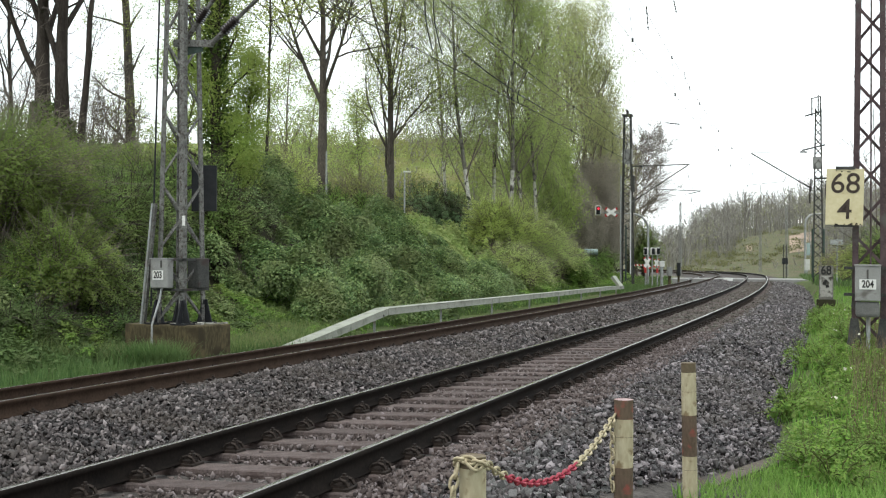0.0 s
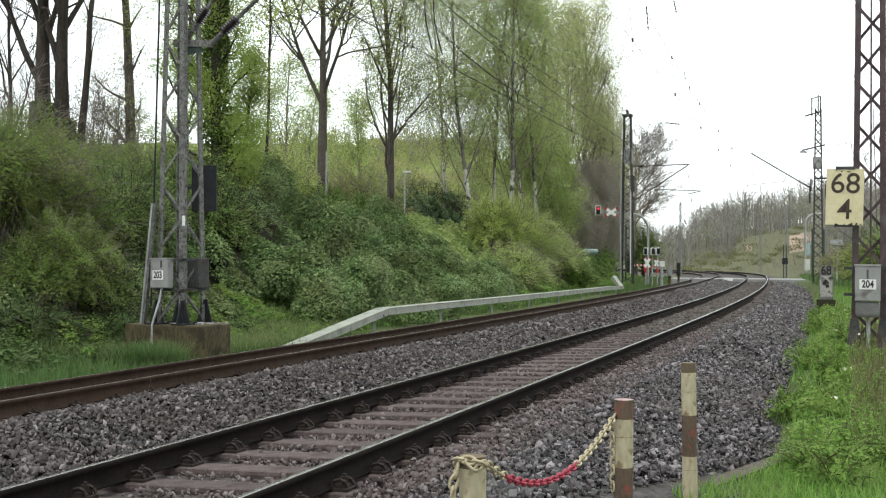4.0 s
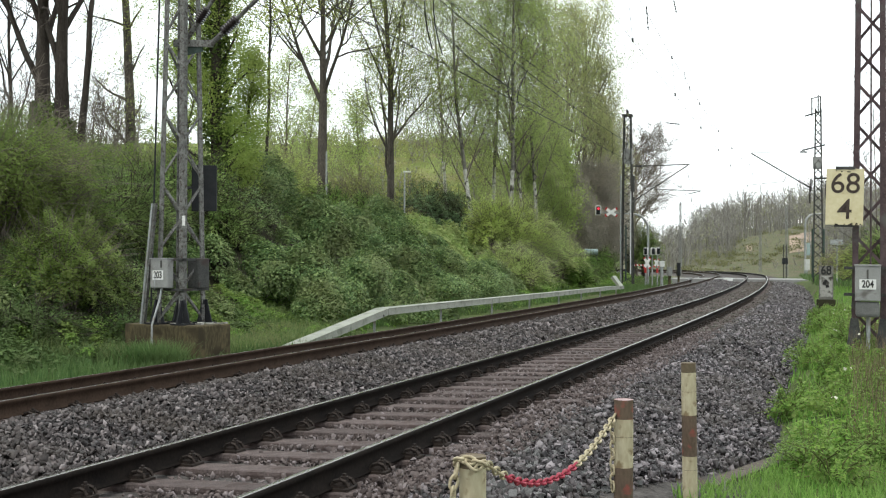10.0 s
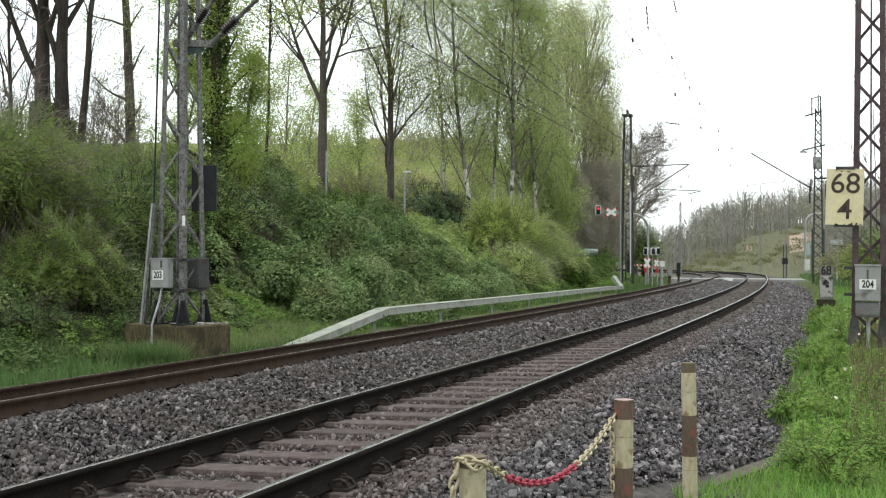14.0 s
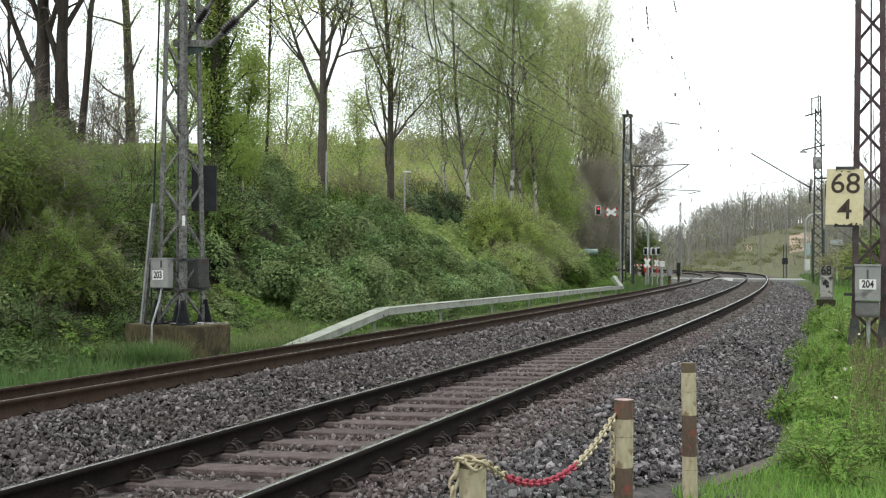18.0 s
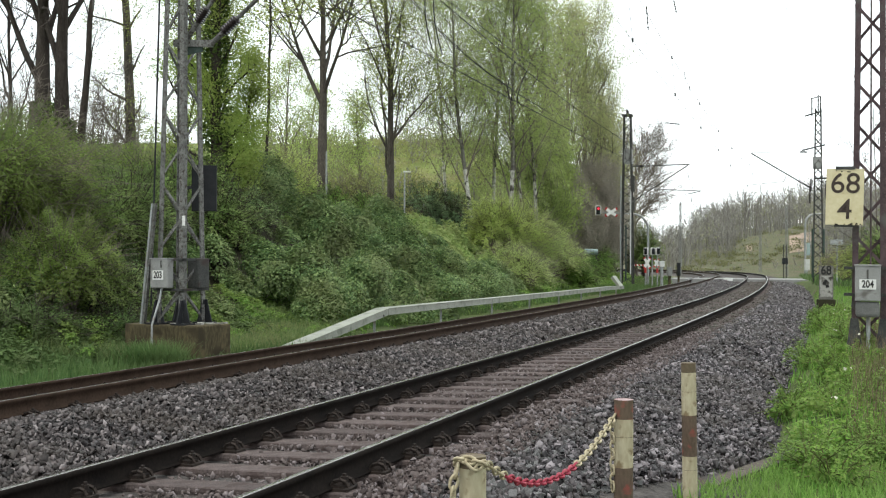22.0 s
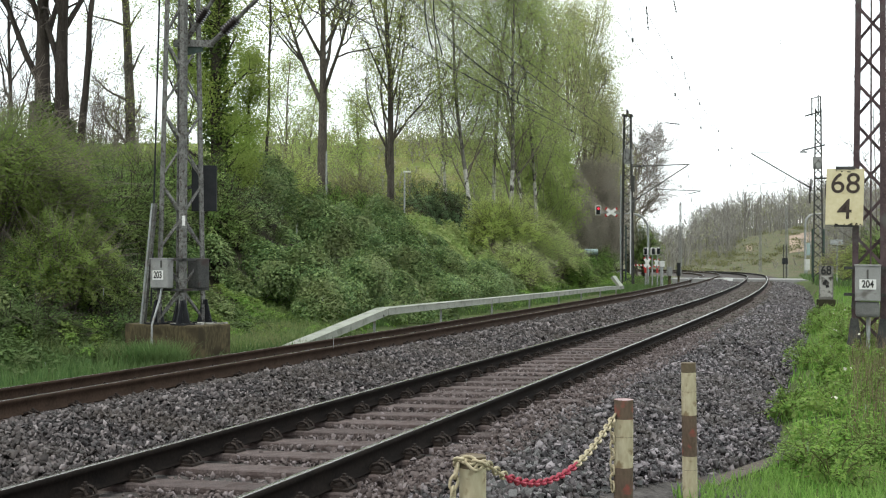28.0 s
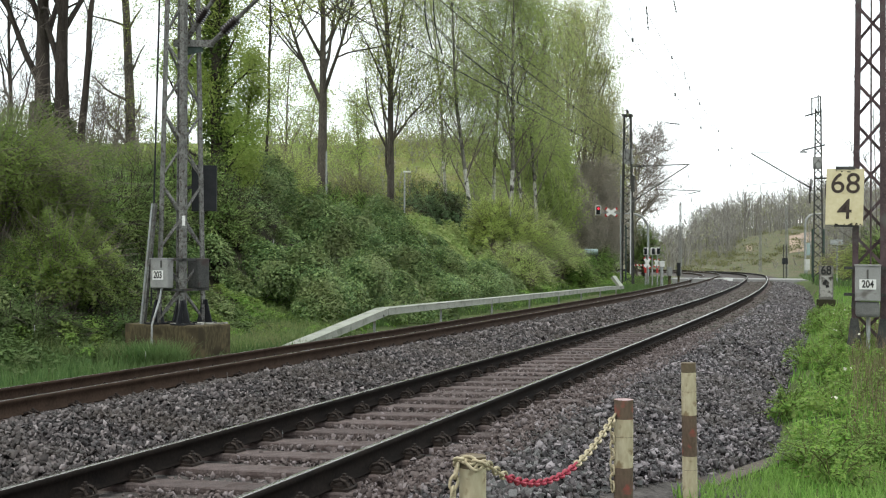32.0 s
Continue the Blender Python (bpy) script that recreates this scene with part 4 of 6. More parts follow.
def build_mast_far_right():
    m = mast_frame(75.0, -3.65, -0.35)
    ob = lattice_mast("catenary_mast", m, 10.4, 0.62, 0.36, 19, 0.07, 0.034, M["steel_dark"], "dark lattice mast with green-painted base beside the ballast", cross=True)
    t = ob
    for x, y in ((-0.3, -0.3), (0.3, 0.3), (-0.3, 0.3)):
        part("drop_tube", tubed((x, y, 0.6), (x, y, 3.4), 0.06), M["steel_green"], t)
    for yy, z0, z1 in ((0.46, 4.9, 5.9), (0.40, 5.6, 6.3), (-0.42, 5.2, 6.2)):
        part("strain_insulator", insulator((-0.2, yy, z0), (-0.2, yy, z1), 0.07, 8), M["insulator"], t)
    part("switch_box", boxed(-0.22, 0.22, -0.22, 0.3, 6.9, 7.6, bevel=0.02), M["box_grey"], t)
    part("cross_arm", beam(bmesh.new(), (0, 0.9, 8.0), (0, -0.4, 8.3), 0.08, 0.08), M["steel_dark"], t)
    part("cross_arm", beam(bmesh.new(), (0, -1.2, 6.35), (0, 0.2, 6.35), 0.08, 0.1), M["steel_dark"], t)
    part("head_frame", beam(bmesh.new(), (0, 0.75, 10.0), (0, -0.2, 10.25), 0.07, 0.07), M["steel_dark"], t)
    for y, z in ((0.35, 10.2), (0.0, 10.35), (-0.12, 10.3)):
        part("switch_pole", tubed((0, y, z - 0.2), (0, y, z + 0.85), 0.035), M["steel_dark"], t)
    part("switch_yoke", beam(bmesh.new(), (0, 0.4, 11.0), (0, -0.15, 11.15), 0.05, 0.05), M["steel_dark"], t)
    stay_arm(t, (0, 0.35, 5.75), (0, 3.75, 7.9), 0.10, 0.22, 0.035, M["steel_dark"])
    stay_arm(t, (0, 0.3, 7.9), (0, 3.75, 7.95), 0.1, 0.2, 0.012, M["galv"])
    part("registration_tube", tubed((0, 1.9, 6.2), (0, 4.1, 6.0), 0.014), M["galv"], t)


build_mast_far_right()


# slim masts past the crossing
for b_, d_, top_ in ((0.2146, 118, 7.4), (0.3107, 120, 7.1), (0.2870, 138, 5.2)):
    z_ = gz(b_ * d_, d_) - 0.1
    lattice_mast("catenary_mast", Matrix.Translation((b_ * d_, d_, z_)) @ Matrix.Rotation(0.9, 4, 'Z'), top_ - z_, 0.30, 0.20, 7, 0.04, 0.02, M["box_grey"], "slim pale grey lattice mast beyond the crossing")


# ---------------------------------------------------------------- overhead wires
def wire(name, label, pts, r):
    V, F = polyline_tubes([[(Vector(p), r) for p in pts]], 5)
    me = mesh_of(name, [tuple(v) for v in V], F, M["wire"], True)
    return tagged(new(name, me), label, "wire", "overhead wires")


def sag_line(s0, s1, o0, o1, z0, z1, sag, n=14):
    out = []
    for i in range(n + 1):
        t = i / n
        a = on_line(s0, o0, z0).lerp(on_line(s1, o1, z1), t)
        out.append(a - Vector((0, 0, sag * 4 * t * (1 - t))))
    return out


def build_wires():
    spans_f = [(-28, 23.75), (23.75, 75.3), (75.3, 128), (128, 180)]
    spans_n = [(-26, 24.6), (24.6, 75.0), (75.0, 124), (124, 165), (165, 205)]
    for mid, spans, off in ((GAP, spans_f, 0.15), (0.0, spans_n, -0.15)):
        for a, b in spans:
            top = sag_line(a, b, mid, mid, 6.95, 6.95, 0.75)
            low = sag_line(a, b, mid + off, mid - off, 5.5, 5.5, 0.03)
            c = wire("contact_wire", "dark grooved contact wire over the track", low, 0.011 if mid else 0.004)
            w = wire("carrying_wire", "sagging carrying wire over the track", top, 0.011 if mid else 0.004)
            for i in range(1, 14, 2):
                d = part("dropper", tube(bmesh.new(), top[i], low[i], 0.0035, n=4, caps=False), M["wire"], w)
                part("clamp", tubed(low[i] - Vector((0, 0, 0.03)), low[i] + Vector((0, 0, 0.05)), 0.02, n=6), M["wire"], d)
                part("clamp", tubed(top[i] - Vector((0, 0, 0.05)), top[i] + Vector((0, 0, 0.02)), 0.018, n=6), M["wire"], d)
            if mid:
                for i, slack in ((3, 0.5), (8, 0.7)):
                    for g in (0.0, 0.35):
                        u, v = top[i] + (top[i + 1] - top[i]) * g, low[i] + (low[i + 1] - low[i]) * g * 0.6
                        curve = [u.lerp(v, t / 8) + (low[i] - low[i + 1]).normalized() * slack * math.sin(math.pi * t / 8) - Vector((0, 0, 0.25 * math.sin(math.pi * t / 8))) for t in range(9)]
                        wire("jumper_wire", "slack jumper cable hanging between two overhead wires", curve, 0.012)
    for s, reach in ((27.6, 0.35), (28.05, 0.5)):
        u, v = on_line(s, GAP, 6.72), on_line(s + reach, GAP, 5.52)
        curve = [u.lerp(v, t / 10) + (u - on_line(s + 1, GAP, 6.72)).normalized() * 0.22 * math.sin(math.pi * t / 10) for t in range(11)]
        wire("jumper_wire", "slack jumper cable hanging between two overhead wires", curve, 0.013)
    rise = [on_line(s, GAP + 0.12, z) for s, z in ((23.9, 7.05), (25.5, 6.66), (27.0, 6.34), (28.8, 6.02), (30.4, 5.83), (32.1, 5.70), (35.0, 5.58), (38.5, 5.52))]
    for k, dz in enumerate((0.0, 0.07)):
        wire("anchored_wire", "contact wire rising out of the line towards its anchor", [p + Vector((0, 0, dz * (1 - i / 7))) for i, p in enumerate(rise)], 0.008)
    # feeders along the bank side
    for o, z, sg in ((7.35, 10.1, 0.9), (6.7, 9.6, 0.9)):
        for a, b in ((-28, 23.75), (23.75, 75.3), (75.3, 128)):
            wire("feeder_wire", "thin feeder wire between the masts", sag_line(a, b, o, o, z, z, sg), 0.007)


build_wires()


def wire_fitting(label, a, b, r):
    ob = tagged(part("wire_insulator", insulator(a, b, r, 5), M["insulator"], None), label, "insulator", "wire insulators")


for s_, z0, z1, d_, r_ in ((30.0, 6.55, 6.10, 0.12, 0.016), (34.0, 7.55, 7.35, 0.22, 0.016), (36.0, 6.15, 6.0, 0.1, 0.012), (37.0, 5.95, 5.85, 0.1, 0.012)):
    a_, b_ = on_line(s_, 0, z0), on_line(s_ + d_ * 2, 0, z1)
    wire_fitting("small dark insulator hanging in the overhead line", a_, b_, r_)
CROSS = [Vector((11.6, 67.4, 9.95)).lerp(Vector((21.9, 64.4, 10.2)), t / 12) - Vector((0, 0, 3.2 * (t / 12) * (1 - t / 12))) for t in range(13)]
wire("cross_wire", "thin span wire between two masts", CROSS, 0.006)
wire_fitting("dark strain insulator in a span wire", CROSS[2].lerp(CROSS[3], 0.2), CROSS[3].lerp(CROSS[4], 0.1), 0.05)


# ---------------------------------------------------------------- raised cable trough beside the far track
def build_trough():
    tr = thing("cable_trough", Matrix(), "pale raised cable trough on short steel posts", "cable trough")
    o = 6.35
    path = [(25.2, -0.62), (31.2, 0.09)] + [(31.2 + 4.2 * i, 0.10 - 0.020 * i) for i in range(1, 8)] + [(65.0, -0.10)]
    for i, ((s0, z0), (s1, z1)) in enumerate(zip(path, path[1:])):
        a, b = on_line(s0, o, z0), on_line(s1, o, z1)
        gap = (b - a).normalized() * 0.012
        part("trough_length", beam(bmesh.new(), a + gap, b - gap, 0.30, 0.15), M["trough"], tr)
        part("cover_edge", beam(bmesh.new(), a + gap + Vector((0, 0, 0.082)), b - gap + Vector((0, 0, 0.082)), 0.335, 0.014), M["trough"], tr)
    end = on_line(65.0, o, -0.10)
    part("end_riser", beam(bmesh.new(), end, end + Vector((-0.35, 0.4, 0.55)), 0.30, 0.15), M["trough"], tr)
    for s in (30.9, 35.5, 40.3, 45.0, 49.7, 54.2, 58.9, 63.7):
        p = on_line(s, o + 0.08, 0)
        top = 0.04 - (s - 31.2) * 0.005 - 0.06
        post = part("support_post", beam(bmesh.new(), (p.x, p.y, gz(p.x, p.y) - 0.2), (p.x, p.y, top), 0.06, 0.06), M["galv"], tr)
        a, b = on_line(s, o - 0.17, 0), on_line(s, o + 0.17, 0)
        part("saddle", beam(bmesh.new(), (a.x, a.y, top - 0.02), (b.x, b.y, top - 0.02), 0.06, 0.04), M["steel"], post)


build_trough()


# ---------------------------------------------------------------- kilometre stone, posts and chain, kerb
def build_km_stone():
    x, y = 0.3465 * 38.0, 38.0
    m = Matrix.Translation((x, y, gz(x, y) - 0.05)) @ Matrix.Rotation(radians(-18), 4, 'Z')
    ob = thing("kilometre_stone", m, "whitewashed kilometre stone with a chipped face on a dark base", "milestone")
    part("base", boxed(-0.31, 0.31, -0.2, 0.2, 0, 0.42, bevel=0.02), M["under"], ob, "dark mossy concrete base")
    part("stone", boxed(-0.235, 0.235, -0.13, 0.13, 0.42, 1.58, bevel=0.03), M["stone_face"], ob, "grey weathered stone body")
    part("whitewash", boxed(-0.205, 0.205, -0.140, -0.128, 0.52, 1.24, bevel=0.004), M["whitewash"], ob, "chipped whitewashed face")
    me = text_mesh("68", 0.43, 0.02)
    me.transform(Matrix.Translation((0.0, -0.132, 1.41)) @ Matrix.Rotation(math.pi / 2, 4, 'X') @ Matrix.Diagonal((0.82, 1, 1, 1)))
    me.materials.append(M["ink"])
    part("numeral", me, None, ob)
    for k, (dx, dz, a) in enumerate(((-0.05, 0.98, 8), (0.04, 0.88, -12), (-0.02, 1.04, 30))):
        part("worn_mark", boxed(-0.055, 0.055, -0.146 - 0.001 * k, -0.139, -0.05, 0.06, pose(dx, 0, dz, 0, a, 0), 0.01), M["ink"], ob)


build_km_stone()

POSTS = [(0.118, 4.28, "end"), (0.982, 6.0, "red"), (1.752, 7.80, "brown")]
POST_R = 0.052


def build_posts():
    for x, y, kind in POSTS:
        g = gz(x, y) - 0.15
        lean = 0.0 if kind != "brown" else -0.8
        m = Matrix.Translation((x, y, g)) @ pose(0, 0, 0, 0, lean, 0)
        ob = thing("chain_post", m, {"end": "short cream round post wrapped with a chain", "red": "cream and faded red banded post holding a chain",
                                     "brown": "cream and brown banded round post without chain"}[kind], "post", "barrier posts")
        top = (0.57 if kind == "brown" else 0.54) - g
        bands = {"end": [(0, top - 0.045, "post_cream"), (top - 0.045, top, "post_brown")],
                 "red": [(0, 0.25, "post_cream"), (0.25, top - 0.365, "post_red"), (top - 0.365, top - 0.104, "post_cream"), (top - 0.104, top, "post_red")],
                 "brown": [(0, top - 0.655, "post_cream"), (top - 0.655, top - 0.367, "post_red"), (top - 0.367, top - 0.067, "post_cream"), (top - 0.067, top, "post_brown")]}[kind]
        for z0, z1, k in bands:
            bm = tube(bmesh.new(), (0, 0, z0), (0, 0, z1), POST_R, n=28, caps=False)
            for f in bm.faces:
                f.smooth = True
            part("band", bm, M[k], ob)
        bm = bmesh.new()
        bmesh.ops.create_circle(bm, cap_ends=True, segments=28, radius=POST_R * 0.998, matrix=Matrix.Translation((0, 0, top - 0.0005)))
        part("cap", bm, M["post_cap" if kind == "red" else "post_brown"], ob)
        for zz in (top - 0.20, top - 0.40, top - 0.55, top - 0.75):
            part("seam", tubed((0, 0, zz - 0.001), (0, 0, zz + 0.001), POST_R + 0.0007, n=28), M["post_brown"], ob)


build_posts()


def link_mesh(name, material):
    """One oval chain link lying along x."""
    L, W, r, n, k = 0.029, 0.0148, 0.0062, 16, 6
    V, F = [], []
    for i in range(n):
        a = 2 * math.pi * i / n
        c = Vector((math.cos(a) * L, math.sin(a) * W, 0))
        t = Vector((-math.sin(a) * L, math.cos(a) * W, 0)).normalized()
        nn = t.cross(Vector((0, 0, 1)))
        for j in range(k):
            b = 2 * math.pi * j / k
            V.append(tuple(c + nn * math.cos(b) * r + Vector((0, 0, 1)) * math.sin(b) * r))
    for i in range(n):
        for j in range(k):
            F.append((i * k + j, i * k + (j + 1) % k, ((i + 1) % n) * k + (j + 1) % k, ((i + 1) % n) * k + j))
    return mesh_of(name, V, F, material, True)


def build_chain():
    ch = thing("barrier_chain", Matrix(), "cream and red plastic barrier chain hung between posts", "chain")
    cream, red = link_mesh("chain_link", M["chain_cream"]), link_mesh("chain_link", M["chain_red"])
    a = Vector((POSTS[0][0] + 0.03, POSTS[0][1] - 0.045, 0.535))
    b = Vector((POSTS[1][0] - 0.048, POSTS[1][1] - 0.02, 0.462))
    pts = []
    for i in range(61):
        t = i / 60
        p = a.lerp(b, t)
        pts.append(p - Vector((0, 0, 0.20 * 4 * t * (1 - t) * (1.12 - 0.24 * t))))
    def run(pts, colour):
        d, last, k = 0.0, pts[0], 0
        pitch = 0.044
        for p in pts[1:]:
            seg = (p - last).length
            while d + seg >= pitch * (k + 1):
                f = (pitch * (k + 1) - d) / seg
                q = last.lerp(p, f)
                dirn = (p - last).normalized()
                me = colour(k)
                ob = new("chain_link", me)
                ob.parent = ch
                ob.matrix_basis = Matrix.Translation(q) @ dirn.to_track_quat("X", "Z").to_matrix().to_4x4() @ Matrix.Rotation(radians(90 * (k % 2) + 25), 4, 'X')
                k += 1
            d += seg
            last = p
    run(pts, lambda k: red if 6 <= k <= 27 else cream)
    # the loose end that hangs down behind the tall post
    run([b, b + Vector((-0.012, 0.012, -0.06)), b + Vector((-0.010, 0.014, -0.40))], lambda k: cream)
    # the turns round the end post
    cx, cy = POSTS[0][0], POSTS[0][1]
    ring = [Vector((cx + 0.066 * math.cos(w), cy + 0.066 * math.sin(w), 0.50 - 0.034 * math.sin(w * 1.0 + 0.5))) for w in np.linspace(-0.6, -5.2, 40)]
    run(ring, lambda k: cream)
    run([Vector((cx - 0.055, cy - 0.035, 0.53)), Vector((cx - 0.075, cy - 0.05, 0.44)), Vector((cx - 0.085, cy - 0.05, 0.10))], lambda k: cream)
    run([Vector((cx - 0.04, cy - 0.06, 0.545)), Vector((cx + 0.01, cy - 0.068, 0.50)), Vector((cx + 0.05, cy - 0.05, 0.53))], lambda k: cream)


build_chain()


def build_kerb():
    kb = thing("kerb", Matrix(), "worn concrete kerb between ballast and grass", "kerb", kind="structure")
    a, b = Vector((0.70, 6.87)), Vector((3.7, 10.62))
    n = 5
    for i in range(n):
        p, q = a.lerp(b, i / n), a.lerp(b, (i + 1) / n)
        g = gz((p.x + q.x) / 2, (p.y + q.y) / 2)
        d = (q - p).normalized() * 0.006
        part("kerb_stone", beam(bmesh.new(), (p.x + d.x, p.y + d.y, -0.515), (q.x - d.x, q.y - d.y, -0.515), 0.17, 0.16), M["kerb"], kb)


build_kerb()


# ---------------------------------------------------------------- level crossing
def build_crossing():
    ms, mz = 92.0, GRADE * 92
    road = thing("crossing_road", Matrix(), "pale concrete road slab across both tracks", "level crossing", kind="structure")
    for o0, o1 in ((-26, -0.9), (-0.62, 0.62), (0.9, GAP - 0.9), (GAP - 0.62, GAP + 0.62), (GAP + 0.9, 16)):
        bm = bmesh.new()
        a, b = on_line(ms, o0, -0.05), on_line(ms, o1, -0.05)
        beam(bm, a - Vector((0, 0, 0.2)), b - Vector((0, 0, 0.2)), 5.0, 0.5)
        part("slab", bm, M["asphalt"], road)
    # white cabinet between the tracks
    p = on_line(88.5, 2.0)
    ob = tagged(part("junction_box", boxed(-0.35, 0.35, -0.25, 0.25, -0.35, 0.12, bevel=0.03), M["white"], None), "small white box between the tracks", "box")
    ob.matrix_basis = Matrix.Translation((p.x, p.y, GRADE * 88 - 0.02))


build_crossing()


def signal_head(bm_parent, m, lit, k=1.0):
    h = part("signal_head", boxed(-0.20 * k, 0.20 * k, -0.1, 0.1, -0.34 * k, 0.34 * k, m, 0.06), M["white"], bm_parent, "signal head with white border")
    part("backing", boxed(-0.145 * k, 0.145 * k, -0.13, -0.102, -0.285 * k, 0.285 * k, m, 0.01), M["black"], h)
    for z, c in ((0.12 * k, lit), (-0.12 * k, "black")):
        bm = bmesh.new()
        tube(bm, (0, -0.13, z), (0, -0.15, z), 0.09 * k, n=16)
        bm.transform(m)
        part("lens", bm, M[c], h)
        part("visor", boxed(-0.10 * k, 0.10 * k, -0.24, -0.13, z + 0.09 * k, z + 0.105 * k, m), M["black"], h)


def crossing_cross(parent, m, size=0.9, tip=60):
    w, red = 0.095 * size, 0.11 * size
    c = part("warning_cross", boxed(-size / 2, size / 2, -0.02, 0.0, -w, w, m @ pose(0, 0, 0, 0, tip, 0)), M["white"], parent, "white crossing cross with red tips")
    part("cross_arm", boxed(-size / 2, size / 2, -0.042, -0.022, -w, w, m @ pose(0, 0, 0, 0, -tip, 0)), M["white"], c)
    for a, yy in ((tip, -0.004), (-tip, -0.026)):
        for sx in (-1, 1):
            part("red_tip", boxed(sx * size / 2 - red if sx > 0 else -size / 2 - 0.001, size / 2 + 0.001 if sx > 0 else -size / 2 + red, yy - 0.022, yy - 0.0, -w - 0.001, w + 0.001, m @ pose(0, 0, 0, 0, a, 0)), M["red_paint"], c)


def build_signals():
    Z = 77.0
    k = Z / 1957.0
    px = lambda x: (x - 784) * k
    pz = lambda y: 1.304 + (456.6 - y) * k
    x0 = px(1147)
    g = gz(x0, Z) - 0.2
    ob = thing("crossing_gantry", Matrix.Translation((x0, Z, 0)), "grey arched signal pole reaching over the road with red light", "level crossing signal")
    pole = bmesh.new()
    tube(pole, (0, 0, g), (0, 0, pz(405)), 0.085, n=12)
    prev = Vector((0, 0, pz(405)))
    R = pz(378) - pz(405)
    for i in range(1, 9):
        a = math.pi / 2 * i / 8
        q = Vector((-R * (1 - math.cos(a)), 0, pz(405) + R * math.sin(a)))
        tube(pole, prev, q, 0.075, n=10)
        prev = q
    tube(pole, prev, (px(1066) - x0, 0, pz(375)), 0.04, n=10)
    part("arched_pole", pole, M["galv"], ob)
    crossing_cross(ob, pose(px(1081) - x0, -0.15, pz(375)), 0.98, 34)
    signal_head(ob, pose(px(1058) - x0, -0.12, pz(372)), "lamp_red")
    ks_ = (Z - 3) / 1957.0
    qz_ = lambda y: 1.304 + (456.6 - y) * ks_
    for x, cross in ((1142.5, True), (1154.5, False), (1163.5, True)):
        xx = (x - 784) * ks_
        pst = thing("crossing_signal", Matrix.Translation((xx, Z - 3, 0)), "road signal with dark lamps above a white cross" if cross else "road signal with dark lamps on a grey pole", "level crossing signal", "crossing signals")
        gg = gz(xx, Z - 3) - 0.2
        part("pole", tubed((0, 0, gg), (0, 0, qz_(438)), 0.05), M["galv"], pst)
        signal_head(pst, pose(0, -0.12, qz_(444), 0, 0, -20 if x < 1150 else 12), "black", 0.72)
        if cross:
            crossing_cross(pst, pose(0.08 if x < 1150 else -0.10, -0.16, qz_(464.5)), 0.84 if x < 1150 else 0.62)
            part("red_sleeve", tubed((0, 0, qz_(482)), (0, 0, qz_(474)), 0.07), M["red_paint"], pst)
    # plain boxes standing in for a sign board, a fence and a braced post
    kc = (Z - 2) / 1957.0
    cz = lambda y: 1.304 + (456.6 - y) * kc
    for x, y0, y1, w, mat_, lab in ((1171, 462, 471, 9, "white", "white sign board on a post"), (1185, 473, 487, 8, "box_grey", "grey box in place of a low fence"), (1201, 465, 487, 5, "black", "dark narrow box in place of a braced post")):
        xx, yy = (x - 784) * kc, Z - 2
        gg = gz(xx, yy) - 0.2
        cb = thing("crossing_box", Matrix.Translation((xx, yy, 0)), lab + " by the level crossing", "cabinet", "crossing cabinets")
        part("body", boxed(-w * kc / 2, w * kc / 2, -0.2, 0.2, cz(y1), cz(y0), bevel=0.02), M[mat_], cb)
        part("plinth", boxed(-w * kc / 4, w * kc / 4, -0.12, 0.12, gg, cz(y1)), M["galv" if mat_ == "white" else "concrete"], cb)
        part("roof", boxed(-w * kc / 2 - 0.03, w * kc / 2 + 0.03, -0.23, 0.23, cz(y0), cz(y0) + 0.04), M[mat_], cb)
    # lowered barrier
    bar = thing("barrier", Matrix.Translation((px(1125), Z + 1.0, 0)), "lowered red and white road barrier", "barrier")
    n = 8
    L = px(1150) - px(1125)
    for i in range(n):
        part("barrier_stripe", beam(bmesh.new(), (L * i / n, 0, pz(468)), (L * (i + 1) / n, 0, pz(469)), 0.05, 0.08), M["red_paint" if i % 2 else "white"], bar)
    part("barrier_stand", tubed((L, 0, gz(px(1150), Z + 1) - 0.2), (L, 0, pz(464)), 0.08), M["galv"], bar)
    # pale teal tank among the bushes
    tk = thing("water_tank", Matrix.Translation(((1046 - 784) * 70 / 1957, 70, 1.304 + (456.6 - 445) * 70 / 1957)), "pale teal metal tank half hidden by bushes", "tank")
    bm = bmesh.new()
    tube(bm, (-0.42, 0, 0), (0.42, 0, 0), 0.18, n=18)
    part("shell", bm, M["teal"], tk)
    gt = gz((1046 - 784) * 70 / 1957, 70) - (1.304 + (456.6 - 445) * 70 / 1957) - 0.1
    for sx in (-0.35, 0.35):
        part("leg", boxed(sx - 0.05, sx + 0.05, -0.2, 0.2, gt, -0.2), M["steel_dark"], tk)
    # right of the ballast: curved lamp pole, direction sign, box, signal posts
    Zr = 96.0
    kr = Zr / 1957.0
    X = lambda x: (x - 784) * kr
    H = lambda y: 1.304 + (456.6 - y) * kr
    lp = thing("arched_pole", Matrix.Translation((X(1425), Zr, 0)), "grey arched signal pole on the far road side", "pole")
    bm = bmesh.new()
    tube(bm, (0, 0, gz(X(1425), Zr) - 0.2), (0, 0, H(395)), 0.10, n=10)
    prev = Vector((0, 0, H(395)))
    R = H(377) - H(395)
    for i in range(1, 9):
        a = math.pi / 2 * i / 8
        q = Vector((R * (1 - math.cos(a)), 0, H(395) + R * math.sin(a)))
        tube(bm, prev, q, 0.09, n=10)
        prev = q
